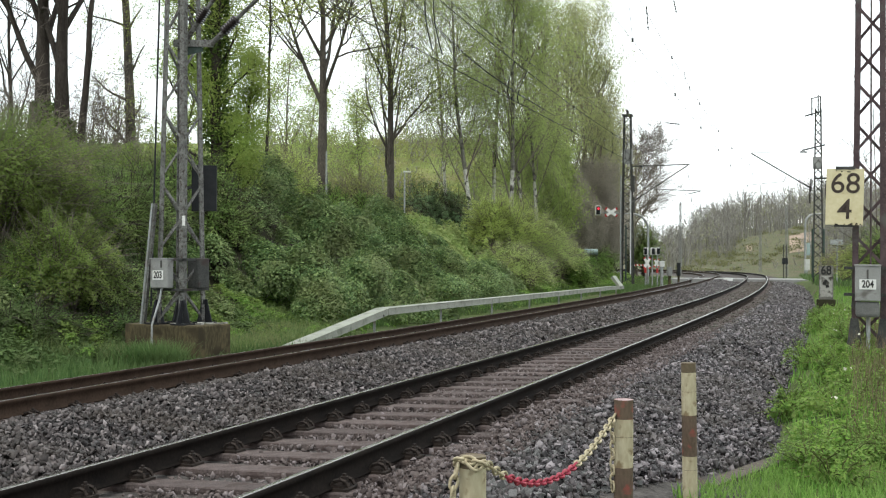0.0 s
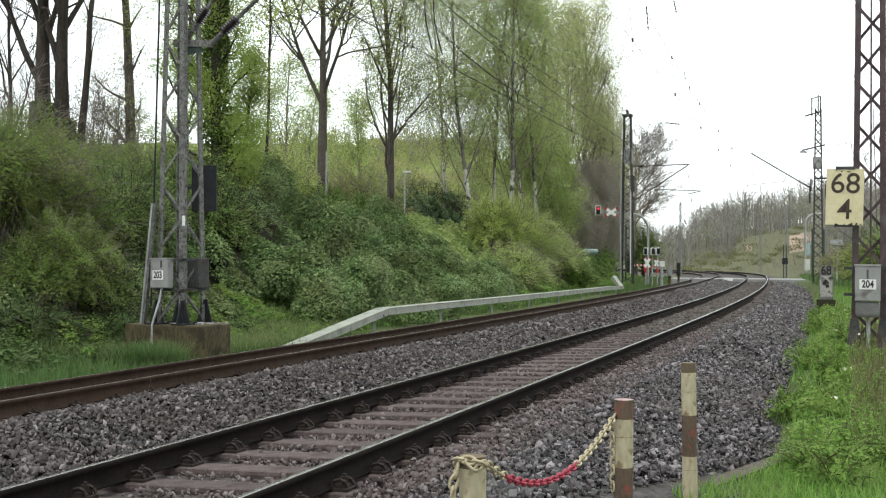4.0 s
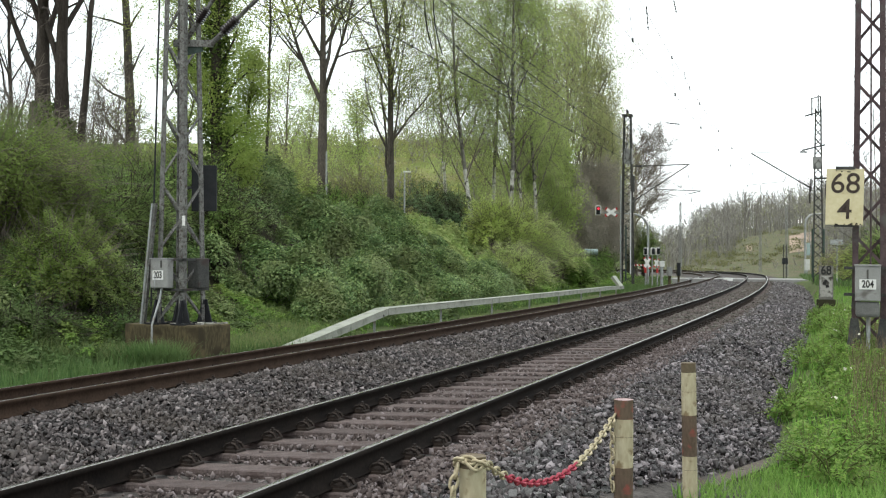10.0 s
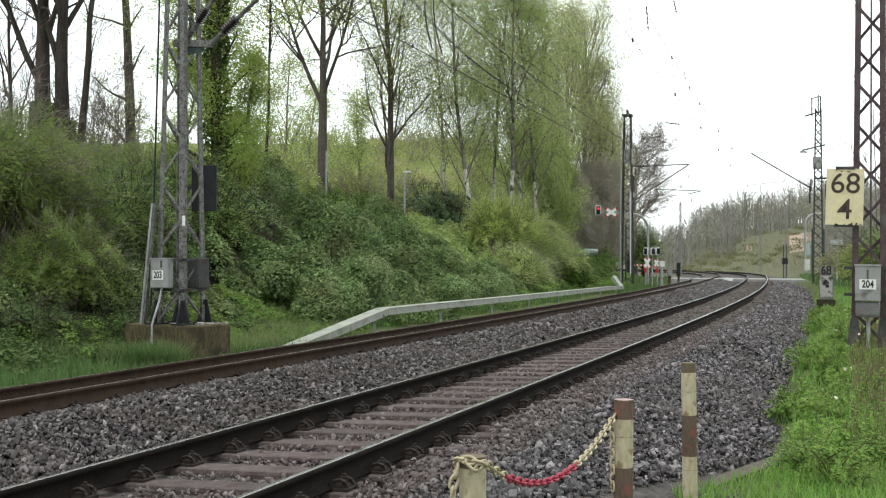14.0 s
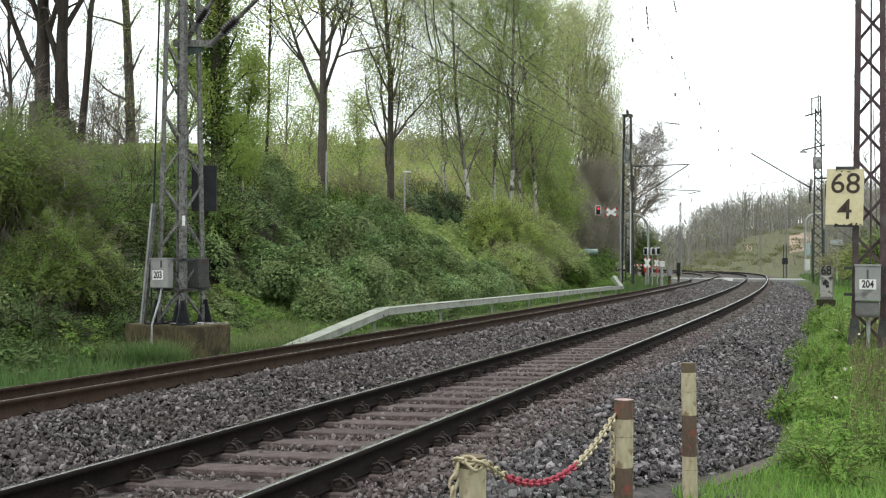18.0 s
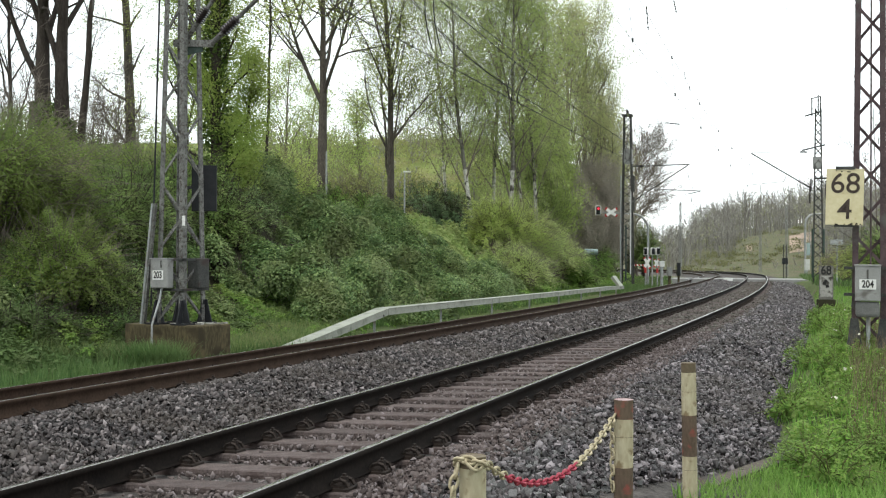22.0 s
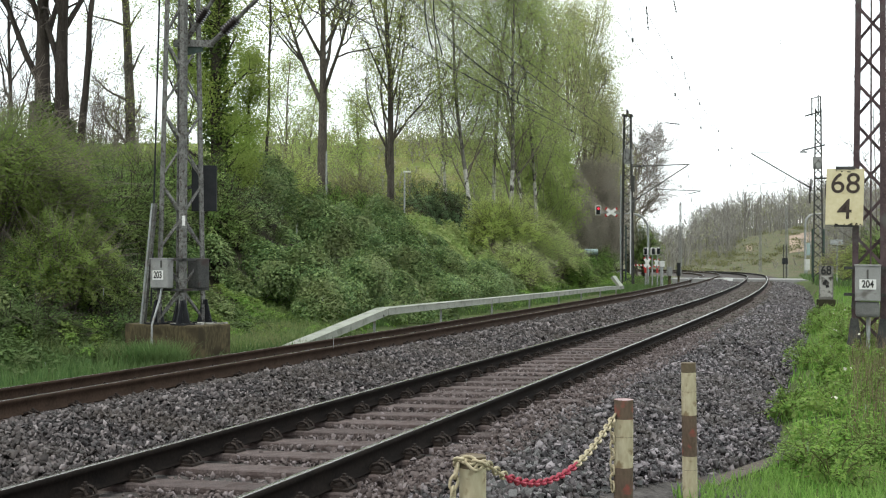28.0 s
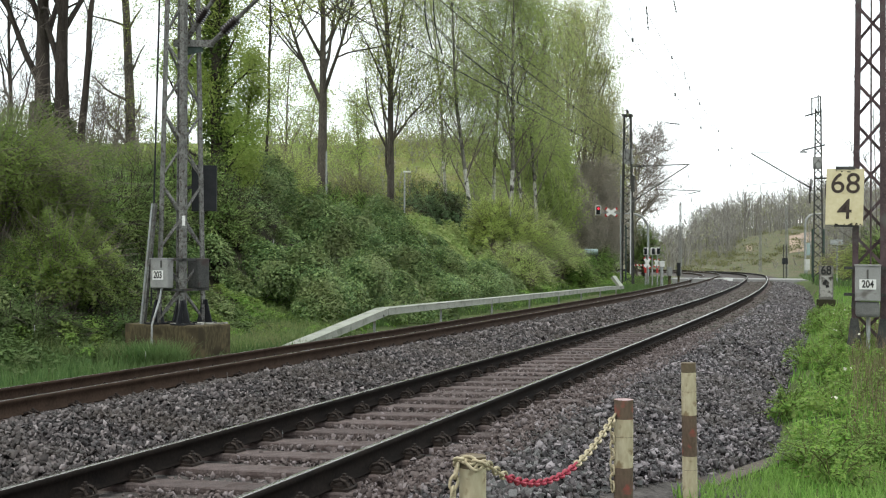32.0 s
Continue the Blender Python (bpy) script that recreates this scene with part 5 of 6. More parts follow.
    tube(bm, prev, prev + Vector((0.7, 0, 0.05)), 0.08, n=10)
    part("pole", bm, M["galv"], lp)
    part("sign", boxed(0.1, 0.4, -0.12, -0.08, H(450), H(428)), M["teal"], lp)
    Zs = 60.0
    ks = Zs / 1957
    sg = thing("direction_sign", Matrix.Translation(((1481.5 - 784) * ks, Zs, 0)), "grey finger sign on a slim pole in the grass", "sign")
    h = lambda y: 1.304 + (456.6 - y) * ks
    part("pole", tubed((0, 0, gz((1481.5 - 784) * ks, Zs) - 0.2), (0, 0, h(421)), 0.04), M["galv"], sg)
    bm = boxed(-0.38, 0.30, -0.05, -0.02, h(431), h(422))
    part("finger", bm, M["galv"], sg)
    bx = thing("crossing_box", Matrix.Translation((X(1415), Zr - 2, 0)), "white cabinet beside the road", "cabinet", "crossing cabinets")
    part("body", boxed(-0.2, 0.2, -0.15, 0.15, H(476), H(457), bevel=0.02), M["box_pale"], bx)
    part("stand", boxed(-0.06, 0.06, -0.06, 0.06, gz(X(1415), Zr - 2) - 0.1, H(476)), M["galv"], bx)
    for x in (1387, 1392):
        p = thing("marker_post", Matrix.Translation(((x - 784) * 0.0572, 112, 0)), "slim dark post with a small dark lamp", "post", "marker posts")
        hh = lambda y: 1.304 + (456.6 - y) * 0.0572
        part("pole", tubed((0, 0, gz((x - 784) * 0.0572, 112) - 0.2), (0, 0, hh(432)), 0.05), M["steel_dark"], p)
        part("lamp_housing", boxed(-0.13, 0.13, -0.1, 0.1, hh(466), hh(455)), M["black"], p)


build_signals()


# street lamp and pole on the bank's crest
def build_lamp():
    for x, Z, top, kind in ((715.5, 57.0, 306, "lamp"), (577, 52.0, 268, "pole")):
        k = Z / 1957
        X = (x - 784) * k
        g = gz(X, Z) - 0.3
        h = 1.304 + (456.6 - top) * k
        ob = thing("street_lamp" if kind == "lamp" else "pole", Matrix.Translation((X, Z, g)), "slim white street lamp with a flat head" if kind == "lamp" else "slim pale grey pole before a tree", "lamp" if kind == "lamp" else "pole")
        part("pole", tubed((0, 0, 0), (0, 0, h - g), 0.055 if kind == "lamp" else 0.05, 0.04), M["galv"], ob)
        if kind == "lamp":
            part("lamp_head", boxed(-0.06, 0.32, -0.09, 0.09, h - g, h - g + 0.08, bevel=0.02), M["white"], ob)


build_lamp()


# ---------------------------------------------------------------- plants
SWAY = []      # (object, degrees, period, phase), moved by the breeze


def grow(rng, p, d, L, r, lvl, P, lines, twigs):
    """One branch and its children. P: levels, kids, spread, ratio, lift and jitter by level."""
    n = 5 if lvl else P.get("trunk_parts", 9)
    line = [(p.copy(), r)]
    d = d.copy()
    q = p.copy()
    end = 0.3 if lvl < P["levels"] else 0.25
    nodes = []
    for i in range(n):
        d = d + Vector((rng.gauss(0, 1), rng.gauss(0, 1), rng.gauss(0, 1))) * P["jitter"][min(lvl, 3)] + Vector((0, 0, P["lift"][min(lvl, 3)]))
        d.normalize()
        q = q + d * (L / n)
        rr = r * (1 - (1 - end) * (i + 1) / n)
        line.append((q.copy(), rr))
        nodes.append((q.copy(), d.copy(), rr, (i + 1) / n))
    lines.append(line)
    if lvl >= P["levels"]:
        twigs.append([a for a, _ in line])
        return
    k = P["kids"][lvl]
    lo = P["start"] if lvl == 0 else 0.25
    for j in range(k):
        t = lo + (1 - lo) * (j + rng.random()) / k
        i = min(len(line) - 2, int(t * n))
        f = t * n - i
        a = line[i][0].lerp(line[i + 1][0], min(1, f))
        rr = line[i][1] * P.get("thin", 0.52)
        dd = (line[i + 1][0] - line[i][0]).normalized()
        az = rng.uniform(0, 2 * math.pi) if lvl else j * 2.4 + rng.uniform(-0.5, 0.5)
        sp = radians(P["spread"][lvl] * rng.uniform(0.7, 1.3))
        u = dd.cross(Vector((0.2, 0.5, 0.84)))
        u.normalize()
        w = dd.cross(u)
        c = dd * math.cos(sp) + (u * math.cos(az) + w * math.sin(az)) * math.sin(sp)
        shape = 1.0 if lvl else P.get("shape", lambda t: 1.0 - 0.55 * t)(t)
        grow(rng, a, c, L * P["ratio"][lvl] * shape * rng.uniform(0.75, 1.2), rr, lvl + 1, P, lines, twigs)


def tree(label, x, y, height, r, seed, P, leaf=None, per_twig=20, size=0.08, bark="bark", twig_mat=None, lean=(0, 0), sway=0.4, sides=6, droop=None, ivy=0, loose=0.18, least=0.0, ivy_top=0.26, slim=0.75, white_to=1.0):
    rng = random.Random(seed)
    nrng = np.random.default_rng(seed)
    g = gz(x, y) - 0.25
    ob = thing("tree", Matrix.Translation((x, y, g)), label, "tree")
    lines, twigs = [], []
    grow(rng, Vector((0, 0, 0)), Vector((lean[0], lean[1], 1)).normalized(), height, r, 0, P, lines, twigs)
    lines[0][0] = (lines[0][0][0], r * 1.35)
    if least:
        lines = [[(p, max(w, least)) for p, w in l] for l in lines]
    stem = [lines[0]] if twig_mat and twig_mat != bark else [l for l in lines if l[0][1] > max(0.014, least * 1.4)]
    keep = {id(l) for l in stem}
    fine = [l for l in lines if id(l) not in keep]
    if white_to < 1:
        k = max(2, round(white_to * len(stem[0])))
        V, F = polyline_tubes([stem[0][k - 1:]], sides)
        part("leader", mesh_of("leader", [tuple(v) for v in V], F, M["bark_leader"], True), None, ob, "grey upper stem")
        stem = [stem[0][:k]]
    V, F = polyline_tubes(stem, sides)
    part("trunk", mesh_of("trunk", [tuple(v) for v in V], F, M[bark], True), None, ob)
    if fine:
        V, F = polyline_tubes([[l[0], l[2], l[-1]] for l in fine], 3)
        tw = part("branchwork", mesh_of("branchwork", [tuple(v) for v in V], F, M[twig_mat or bark]), None, ob)
        tagged(tw, kind="stuff")
        SWAY.append((tw, sway, 3.1 + rng.random(), rng.uniform(0, 6)))
    if leaf:
        pts = []
        T = np.array([[tuple(p) for p in t] for t in twigs])
        n = len(T)
        tt = nrng.random((n, per_twig)) * (T.shape[1] - 1.001)
        i = tt.astype(int)
        f = (tt - i)[..., None]
        rows = np.arange(n)[:, None]
        c = T[rows, i] * (1 - f) + T[rows, i + 1] * f + nrng.normal(size=(n, per_twig, 3)) * loose
        c = c.reshape(-1, 3)
        face = c - np.array([0, 0, height * 0.45])
        face /= np.linalg.norm(face, axis=1)[:, None]
        v, fc = leaf_quads(c, size, nrng, droop=droop, slim=slim, facing=face, rough=0.8, tri=y > 28)
        cr = part("crown", mesh_of("crown", v, fc, M[leaf]), None, ob)
        SWAY.append((cr, sway, 3.1 + rng.random(), rng.uniform(0, 6)))
    if ivy:
        a = nrng.uniform(0, 2 * math.pi, ivy)
        h = nrng.random(ivy) ** 1.3 * height * ivy_top
        rad = r * 1.05 + nrng.random(ivy) * 0.30 * (1.1 - h / (height * ivy_top))
        tl = lines[0]
        k = np.clip((h / height * (len(tl) - 1)).astype(int), 0, len(tl) - 2)
        base = np.array([tuple(p) for p, _ in tl])[k]
        c = np.stack([base[:, 0] + rad * np.cos(a), base[:, 1] + rad * np.sin(a), h], 1)
        v, fc = leaf_quads(c, 0.11, nrng, slim=0.9)
        part("ivy", mesh_of("ivy", v, fc, M["leaf_ivy"]), None, ob, "dark green ivy on the trunk")
    return ob


def bush(label, x, y, top, radius, leaf, count, size, seed, sway=0.5, wood="bark_dark", name="bush", slim=0.6, bare=0.0):
    """A shrub of many leafy sprays that arch out from its stems; bare: share of sprays with hardly a leaf."""
    rng = random.Random(seed)
    nrng = np.random.default_rng(seed)
    g = gz(x, y) - 0.2
    h = max(0.6, top - g)
    small = radius < 0.7
    ob = thing(name, Matrix.Translation((x, y, g)), label, "bush" if name == "bush" else "plant")
    n = 15 if small else int(46 + 58 * radius)
    per = max(20, int(count * 0.86) // n)
    base, tip, wide, lines = np.zeros((n, 3)), np.zeros((n, 3)), np.zeros(n), []
    full = np.ones(n)
    for i in range(n):
        zz = -0.30 + 1.28 * (i + 0.5) / n
        a = i * 2.39996 + rng.uniform(-0.3, 0.3)
        d = Vector((math.cos(a) * math.sqrt(max(0, 1 - zz * zz)), math.sin(a) * math.sqrt(max(0, 1 - zz * zz)), zz))
        lump = 0.92 + 0.34 * noise.noise(d * 1.9 + Vector((seed * 1.7, 0, 0))) + rng.uniform(-0.10, 0.12)
        hull = Vector((d.x * radius, d.y * radius, d.z * h * 0.52)) * lump
        c = Vector((0, 0, h * 0.47))
        b, e = c + hull * rng.uniform(0.35, 0.6), c + hull * rng.uniform(0.94, 1.12)
        e.z -= 0.05 * radius
        base[i], tip[i], wide[i] = b, e, radius * rng.uniform(0.15, 0.30) * (1.3 if small else 1.0)
        full[i] = 0.12 if rng.random() < bare else rng.uniform(0.6, 1.0)
        st = Vector((rng.uniform(-0.2, 0.2) * radius, rng.uniform(-0.2, 0.2) * radius, 0))
        lines.append([(st, 0.022 * radius / 1.5), (st.lerp(b, 0.55) + Vector((0, 0, 0.1 * h)), 0.015 * radius / 1.5), (b, 0.009), (e, 0.003)])
        for j in range(1 if small else 9 if bare > 0.3 else 3):
            q = b.lerp(e, rng.uniform(0.1, 0.8))
            f = q + (e - b) * rng.uniform(0.3, 0.75) + Vector((rng.gauss(0, 1), rng.gauss(0, 1), rng.gauss(0.4, 0.8))) * wide[i] * 0.8
            lines.append([(q, 0.006), (q.lerp(f, 0.5) + Vector((0, 0, 0.03)), 0.005), (f, 0.0028)])
    V, F = polyline_tubes(lines, 3)
    tagged(part("branchwork", mesh_of("branchwork", [tuple(v) for v in V], F, M[wood]), None, ob), kind="stuff")
    ax = tip - base
    side = np.cross(ax, np.array([0, 0, 1.0]))
    side /= np.linalg.norm(side, axis=1)[:, None] + 1e-6
    t = nrng.random((n, per)) ** 0.75 * 1.08
    lat = nrng.normal(size=(n, per)) * 0.55 * np.sqrt(np.clip(1.15 - t, 0.05, 1))
    q = base[:, None] + ax[:, None] * t[..., None] + side[:, None] * (lat * wide[:, None])[..., None]
    q[..., 2] += nrng.normal(size=(n, per)) * wide[:, None] * 0.26 + wide[:, None] * (0.55 * np.sin(math.pi * np.clip(t, 0, 1)) - 0.30 * t * t - 0.25 * np.abs(lat))
    face = np.array([0, 0, 0.9]) + 0.75 * ax[:, None] / (np.linalg.norm(ax, axis=1)[:, None, None] + 1e-6) + 0.25 * side[:, None] * lat[..., None]
    face = np.broadcast_to(face, q.shape)
    keep = (nrng.random((n, per)) < full[:, None]) & (q[..., 2] > 0.03)
    q, face = q[keep], face[keep]
    # sparse leaves within
    k = int(count * 0.14)
    d = nrng.normal(size=(k, 3))
    d *= (nrng.random(k) ** 0.4 / np.linalg.norm(d, axis=1) * 0.62)[:, None]
    inner = d * np.array([radius, radius, h * 0.5]) + np.array([0, 0, h * 0.47])
    q, face = np.concatenate([q, inner]), np.concatenate([face, d + np.array([0, 0, 0.4])])
    v, f = leaf_quads(q, size, nrng, slim=slim, facing=face, rough=0.32, tri=y > 28)
    cr = part("crown", mesh_of("crown", v, f, M[leaf]), None, ob)
    SWAY.append((cr, sway, 2.6 + rng.random(), rng.uniform(0, 6)))
    return ob


def U(x):
    return (x - 784) / 1957


BROAD = dict(levels=3, kids=(11, 6, 5), spread=(38, 40, 42), ratio=(0.48, 0.5, 0.55), lift=(0.03, 0.07, 0.05, 0.0), jitter=(0.035, 0.12, 0.16, 0.2), start=0.32)
BARE = dict(levels=3, kids=(11, 6, 6), spread=(36, 40, 40), ratio=(0.5, 0.5, 0.5), lift=(0.03, 0.08, 0.06, 0.02), jitter=(0.016, 0.14, 0.18, 0.2), start=0.25)
BIRCH = dict(levels=3, kids=(20, 7, 6), spread=(34, 38, 40), ratio=(0.30, 0.5, 0.95), lift=(0.02, 0.07, -0.05, -0.36), jitter=(0.03, 0.10, 0.14, 0.12), start=0.22,
             thin=0.42, shape=lambda t: 1.15 - 0.65 * t)
POPLAR = dict(levels=3, kids=(26, 7, 5), spread=(20, 24, 28), ratio=(0.27, 0.5, 0.6), lift=(0.02, 0.10, 0.08, 0.02), jitter=(0.02, 0.06, 0.10, 0.12), start=0.06,
              shape=lambda t: 1.25 - 0.7 * t)

# big dark trees at the bank's top, ivy round their feet
tree("large dark-barked tree with ivy on its foot", U(80) * 36, 36, 10.5, 0.37, 11, dict(BARE, start=0.44, kids=(10, 7, 6), thin=0.46, spread=(27, 40, 40), ratio=(0.55, 0.5, 0.5), shape=lambda t: 1.0), None, 3, 0.05, "bark_dark", ivy=6500, ivy_top=0.42, sway=0.12, least=0.006, sides=9)
tree("dark-barked tree with forked bare limbs", U(112) * 35.5, 35.5, 10.0, 0.33, 12, dict(BARE, start=0.46, kids=(8, 7, 6), thin=0.48, spread=(24, 40, 40), ratio=(0.55, 0.5, 0.5), shape=lambda t: 1.0), None, 3, 0.05, "bark_dark", ivy=5200, ivy_top=0.38, lean=(0.010, 0), sway=0.12, least=0.006, sides=9)
tree("slim curved tree leaning from its neighbours", U(124) * 35.2, 35.2, 10.5, 0.17, 21, dict(BARE, start=0.22, kids=(6, 6, 6), thin=0.30, ratio=(0.28, 0.5, 0.5), jitter=(0.06, 0.14, 0.18, 0.2)), None, 3, 0.05, "bark_dark", ivy=900, lean=(0.06, 0), sway=0.15, least=0.006)
tree("straight slim tree with thin young foliage", U(233) * 44, 44, 16, 0.27, 13, dict(BROAD, start=0.20, kids=(20, 5, 4), ratio=(0.13, 0.6, 0.6), spread=(58, 45, 45), thin=0.3), "leaf_maple", 20, 0.05, "bark", sway=0.25, loose=0.3)
tree("leafy tree behind the mast with ivy-clad trunk", U(380) * 34, 34, 12.5, 0.24, 14, dict(BROAD, start=0.08, kids=(34, 6, 5), ratio=(0.125, 0.5, 0.5), spread=(44, 40, 42), thin=0.36, shape=lambda t: 0.9 + 0.3 * t), "leaf_crown", 58, 0.05, "bark_dark", ivy=5200, ivy_top=0.8, sway=0.3)
tree("slim dark tree hidden behind the mast", U(330) * 38, 38, 13, 0.15, 25, dict(BROAD, start=0.12, kids=(16, 6, 5), ratio=(0.16, 0.5, 0.5), spread=(46, 42, 42)), "leaf_crown", 30, 0.05, "bark_dark", sway=0.3)
tree("dense young tree beside the ivy-clad trunk", U(418) * 36, 36, 7.9 - gz(U(425) * 36, 36), 0.10, 24, dict(BROAD, start=0.05, kids=(30, 6, 5), ratio=(0.17, 0.5, 0.5), spread=(40, 40, 42), thin=0.4), "leaf_crown", 22, 0.05, "bark_dark", sway=0.35)
tree("slender tree with a thin high crown", U(468) * 42, 42, 14, 0.08, 26, dict(BROAD, start=0.42, kids=(18, 6, 5), ratio=(0.20, 0.5, 0.5), spread=(50, 42, 42), thin=0.4), "leaf_maple", 9, 0.08, "bark_dark", sway=0.35, loose=0.25)
tree("tall forked tree with sparse spring leaves", U(571) * 54, 54, 12.5, 0.34, 119, dict(BROAD, start=0.54, kids=(9, 12, 8), thin=0.52, jitter=(0.03, 0.10, 0.18, 0.2), spread=(30, 42, 42), ratio=(0.62, 0.42, 0.5), shape=lambda t: 1.0), "leaf_maple", 20, 0.07, "bark", sway=0.3, least=0.011, loose=0.25)
tree("upright tree with yellow-green young leaves", U(693) * 60, 60, 17.5, 0.24, 16, dict(BROAD, start=0.20, kids=(24, 7, 6), spread=(26, 34, 40), ratio=(0.36, 0.5, 0.5), thin=0.38), "leaf_maple", 24, 0.075, "bark", sway=0.35, least=0.009, loose=0.25)
tree("thin bare young tree on the bank", U(15) * 40, 40, 9, 0.12, 18, dict(BARE, start=0.12, kids=(14, 7, 6), thin=0.5), None, 3, 0.05, "bark_dark", sway=0.2, least=0.006)
for x, Z, top, sd in ((165, 42, 7.2, 19), (190, 41, 6.2, 22), (35, 33, 5.9, 23)):
    tree("bare twiggy young tree on the bank's crest", U(x) * Z, Z, top - gz(U(x) * Z, Z), 0.06, sd, dict(BARE, start=0.04, kids=(16, 7, 6), thin=0.5, spread=(34, 40, 40), ratio=(0.7, 0.5, 0.5)), None, 5, 0.05, "twig", sway=0.2, least=0.007)
for x, Z, h, sd in ((505, 78, 11.5, 20), (545, 84, 9.0, 28), (640, 88, 8.0, 29)):
    tree("slender pale-leaved tree behind the bank", U(x) * Z, Z, h, 0.13, sd, dict(BIRCH, kids=(16, 6, 5), start=0.15), "leaf_birch", 13, 0.10, "twig", "twig", sway=0.4, least=0.008, loose=0.3)
for x, Z, top, sd in ((1553, 62, 10.0, 33), (1528, 70, 8.0, 34)):
    tree("thin bare sapling behind the mast", U(x) * Z, Z, top - gz(U(x) * Z, Z), 0.05, sd, dict(BARE, start=0.3, kids=(9, 5, 4), spread=(30, 36, 40), ratio=(0.3, 0.5, 0.5)), None, 3, 0.05, "twig", sway=0.3, least=0.008)
# birches
for i, (x, Z, h, r, ln, lv) in enumerate(((842, 62, 16, 0.15, (-0.10, 0), 22), (872, 66, 19, 0.13, (-0.02, 0), 42), (907, 64, 18, 0.16, (-0.07, 0), 40), (955, 68, 18.5, 0.13, (-0.01, 0), 34), (795, 74, 19, 0.13, (0.0, 0), 14), (930, 70, 19, 0.12, (0.02, 0), 28))):
    tree("white-barked birch with drooping pale green foliage", U(x) * Z, Z, h, r, 30 + i, BIRCH, "leaf_birch", lv, 0.068, "bark_birch", "twig", least=0.007, lean=ln, sway=0.6, droop=1.8, loose=0.2, slim=0.6, white_to=0.42)
# poplars
for i, (x, Z, h, r) in enumerate(((975, 80, 17.5, 0.24), (1003, 84, 18.6, 0.24), (1032, 86, 18.6, 0.22), (1056, 88, 15.5, 0.18), (1074, 90, 12.5, 0.16))):
    tree("tall narrow poplar with olive spring foliage", U(x) * Z, Z, h, r, 40 + i, dict(POPLAR, ratio=(0.30, 0.5, 0.6), start=0.30, kids=(18, 6, 5), spread=(22, 28, 30)), "leaf_poplar", 30, 0.14, "twig", least=0.008, sway=0.45, loose=0.38, droop=3.0, slim=0.36)
# young growth between the birches and the poplars
for i, (x, Z, top) in enumerate(((922, 76, 9.6), (944, 78, 8.6), (966, 77, 9.4), (988, 79, 8.2))):
    tree("bushy young tree with pale spring foliage", U(x) * Z, Z, top - gz(U(x) * Z, Z), 0.09, 70 + i, dict(POPLAR, ratio=(0.30, 0.5, 0.6), spread=(30, 34, 36)), "leaf_birch", 30, 0.10, "twig", least=0.008, sway=0.45, loose=0.25)
# bare brown tree behind the far mast, brown thicket
tree("bare brown spreading tree near the crossing", U(1124) * 112, 112, 13.5, 0.28, 50, dict(BARE, start=0.38, kids=(24, 14, 12), spread=(52, 42, 42), ratio=(0.46, 0.5, 0.5), thin=0.5), "thicket", 4, 0.07, bark="twig", sway=0.2, least=0.011, sides=4, loose=0.2)
for i, (x, Z, h) in enumerate(((1000, 80, 6.4), (1022, 84, 7.4), (1044, 83, 7.0), (1066, 86, 7.2), (1088, 94, 7.0), (1010, 79, 5.0), (1036, 81, 5.4), (1060, 83, 5.6), (1080, 86, 5.4))):
    tree("bare brown thicket tree", U(x) * Z, Z, h, 0.10, 60 + i, dict(BARE, start=0.05, kids=(18, 8, 6), spread=(26, 32, 36)), "thicket", 60, 0.06, bark="twig", twig_mat="twig", sway=0.2, sides=4, loose=0.3)

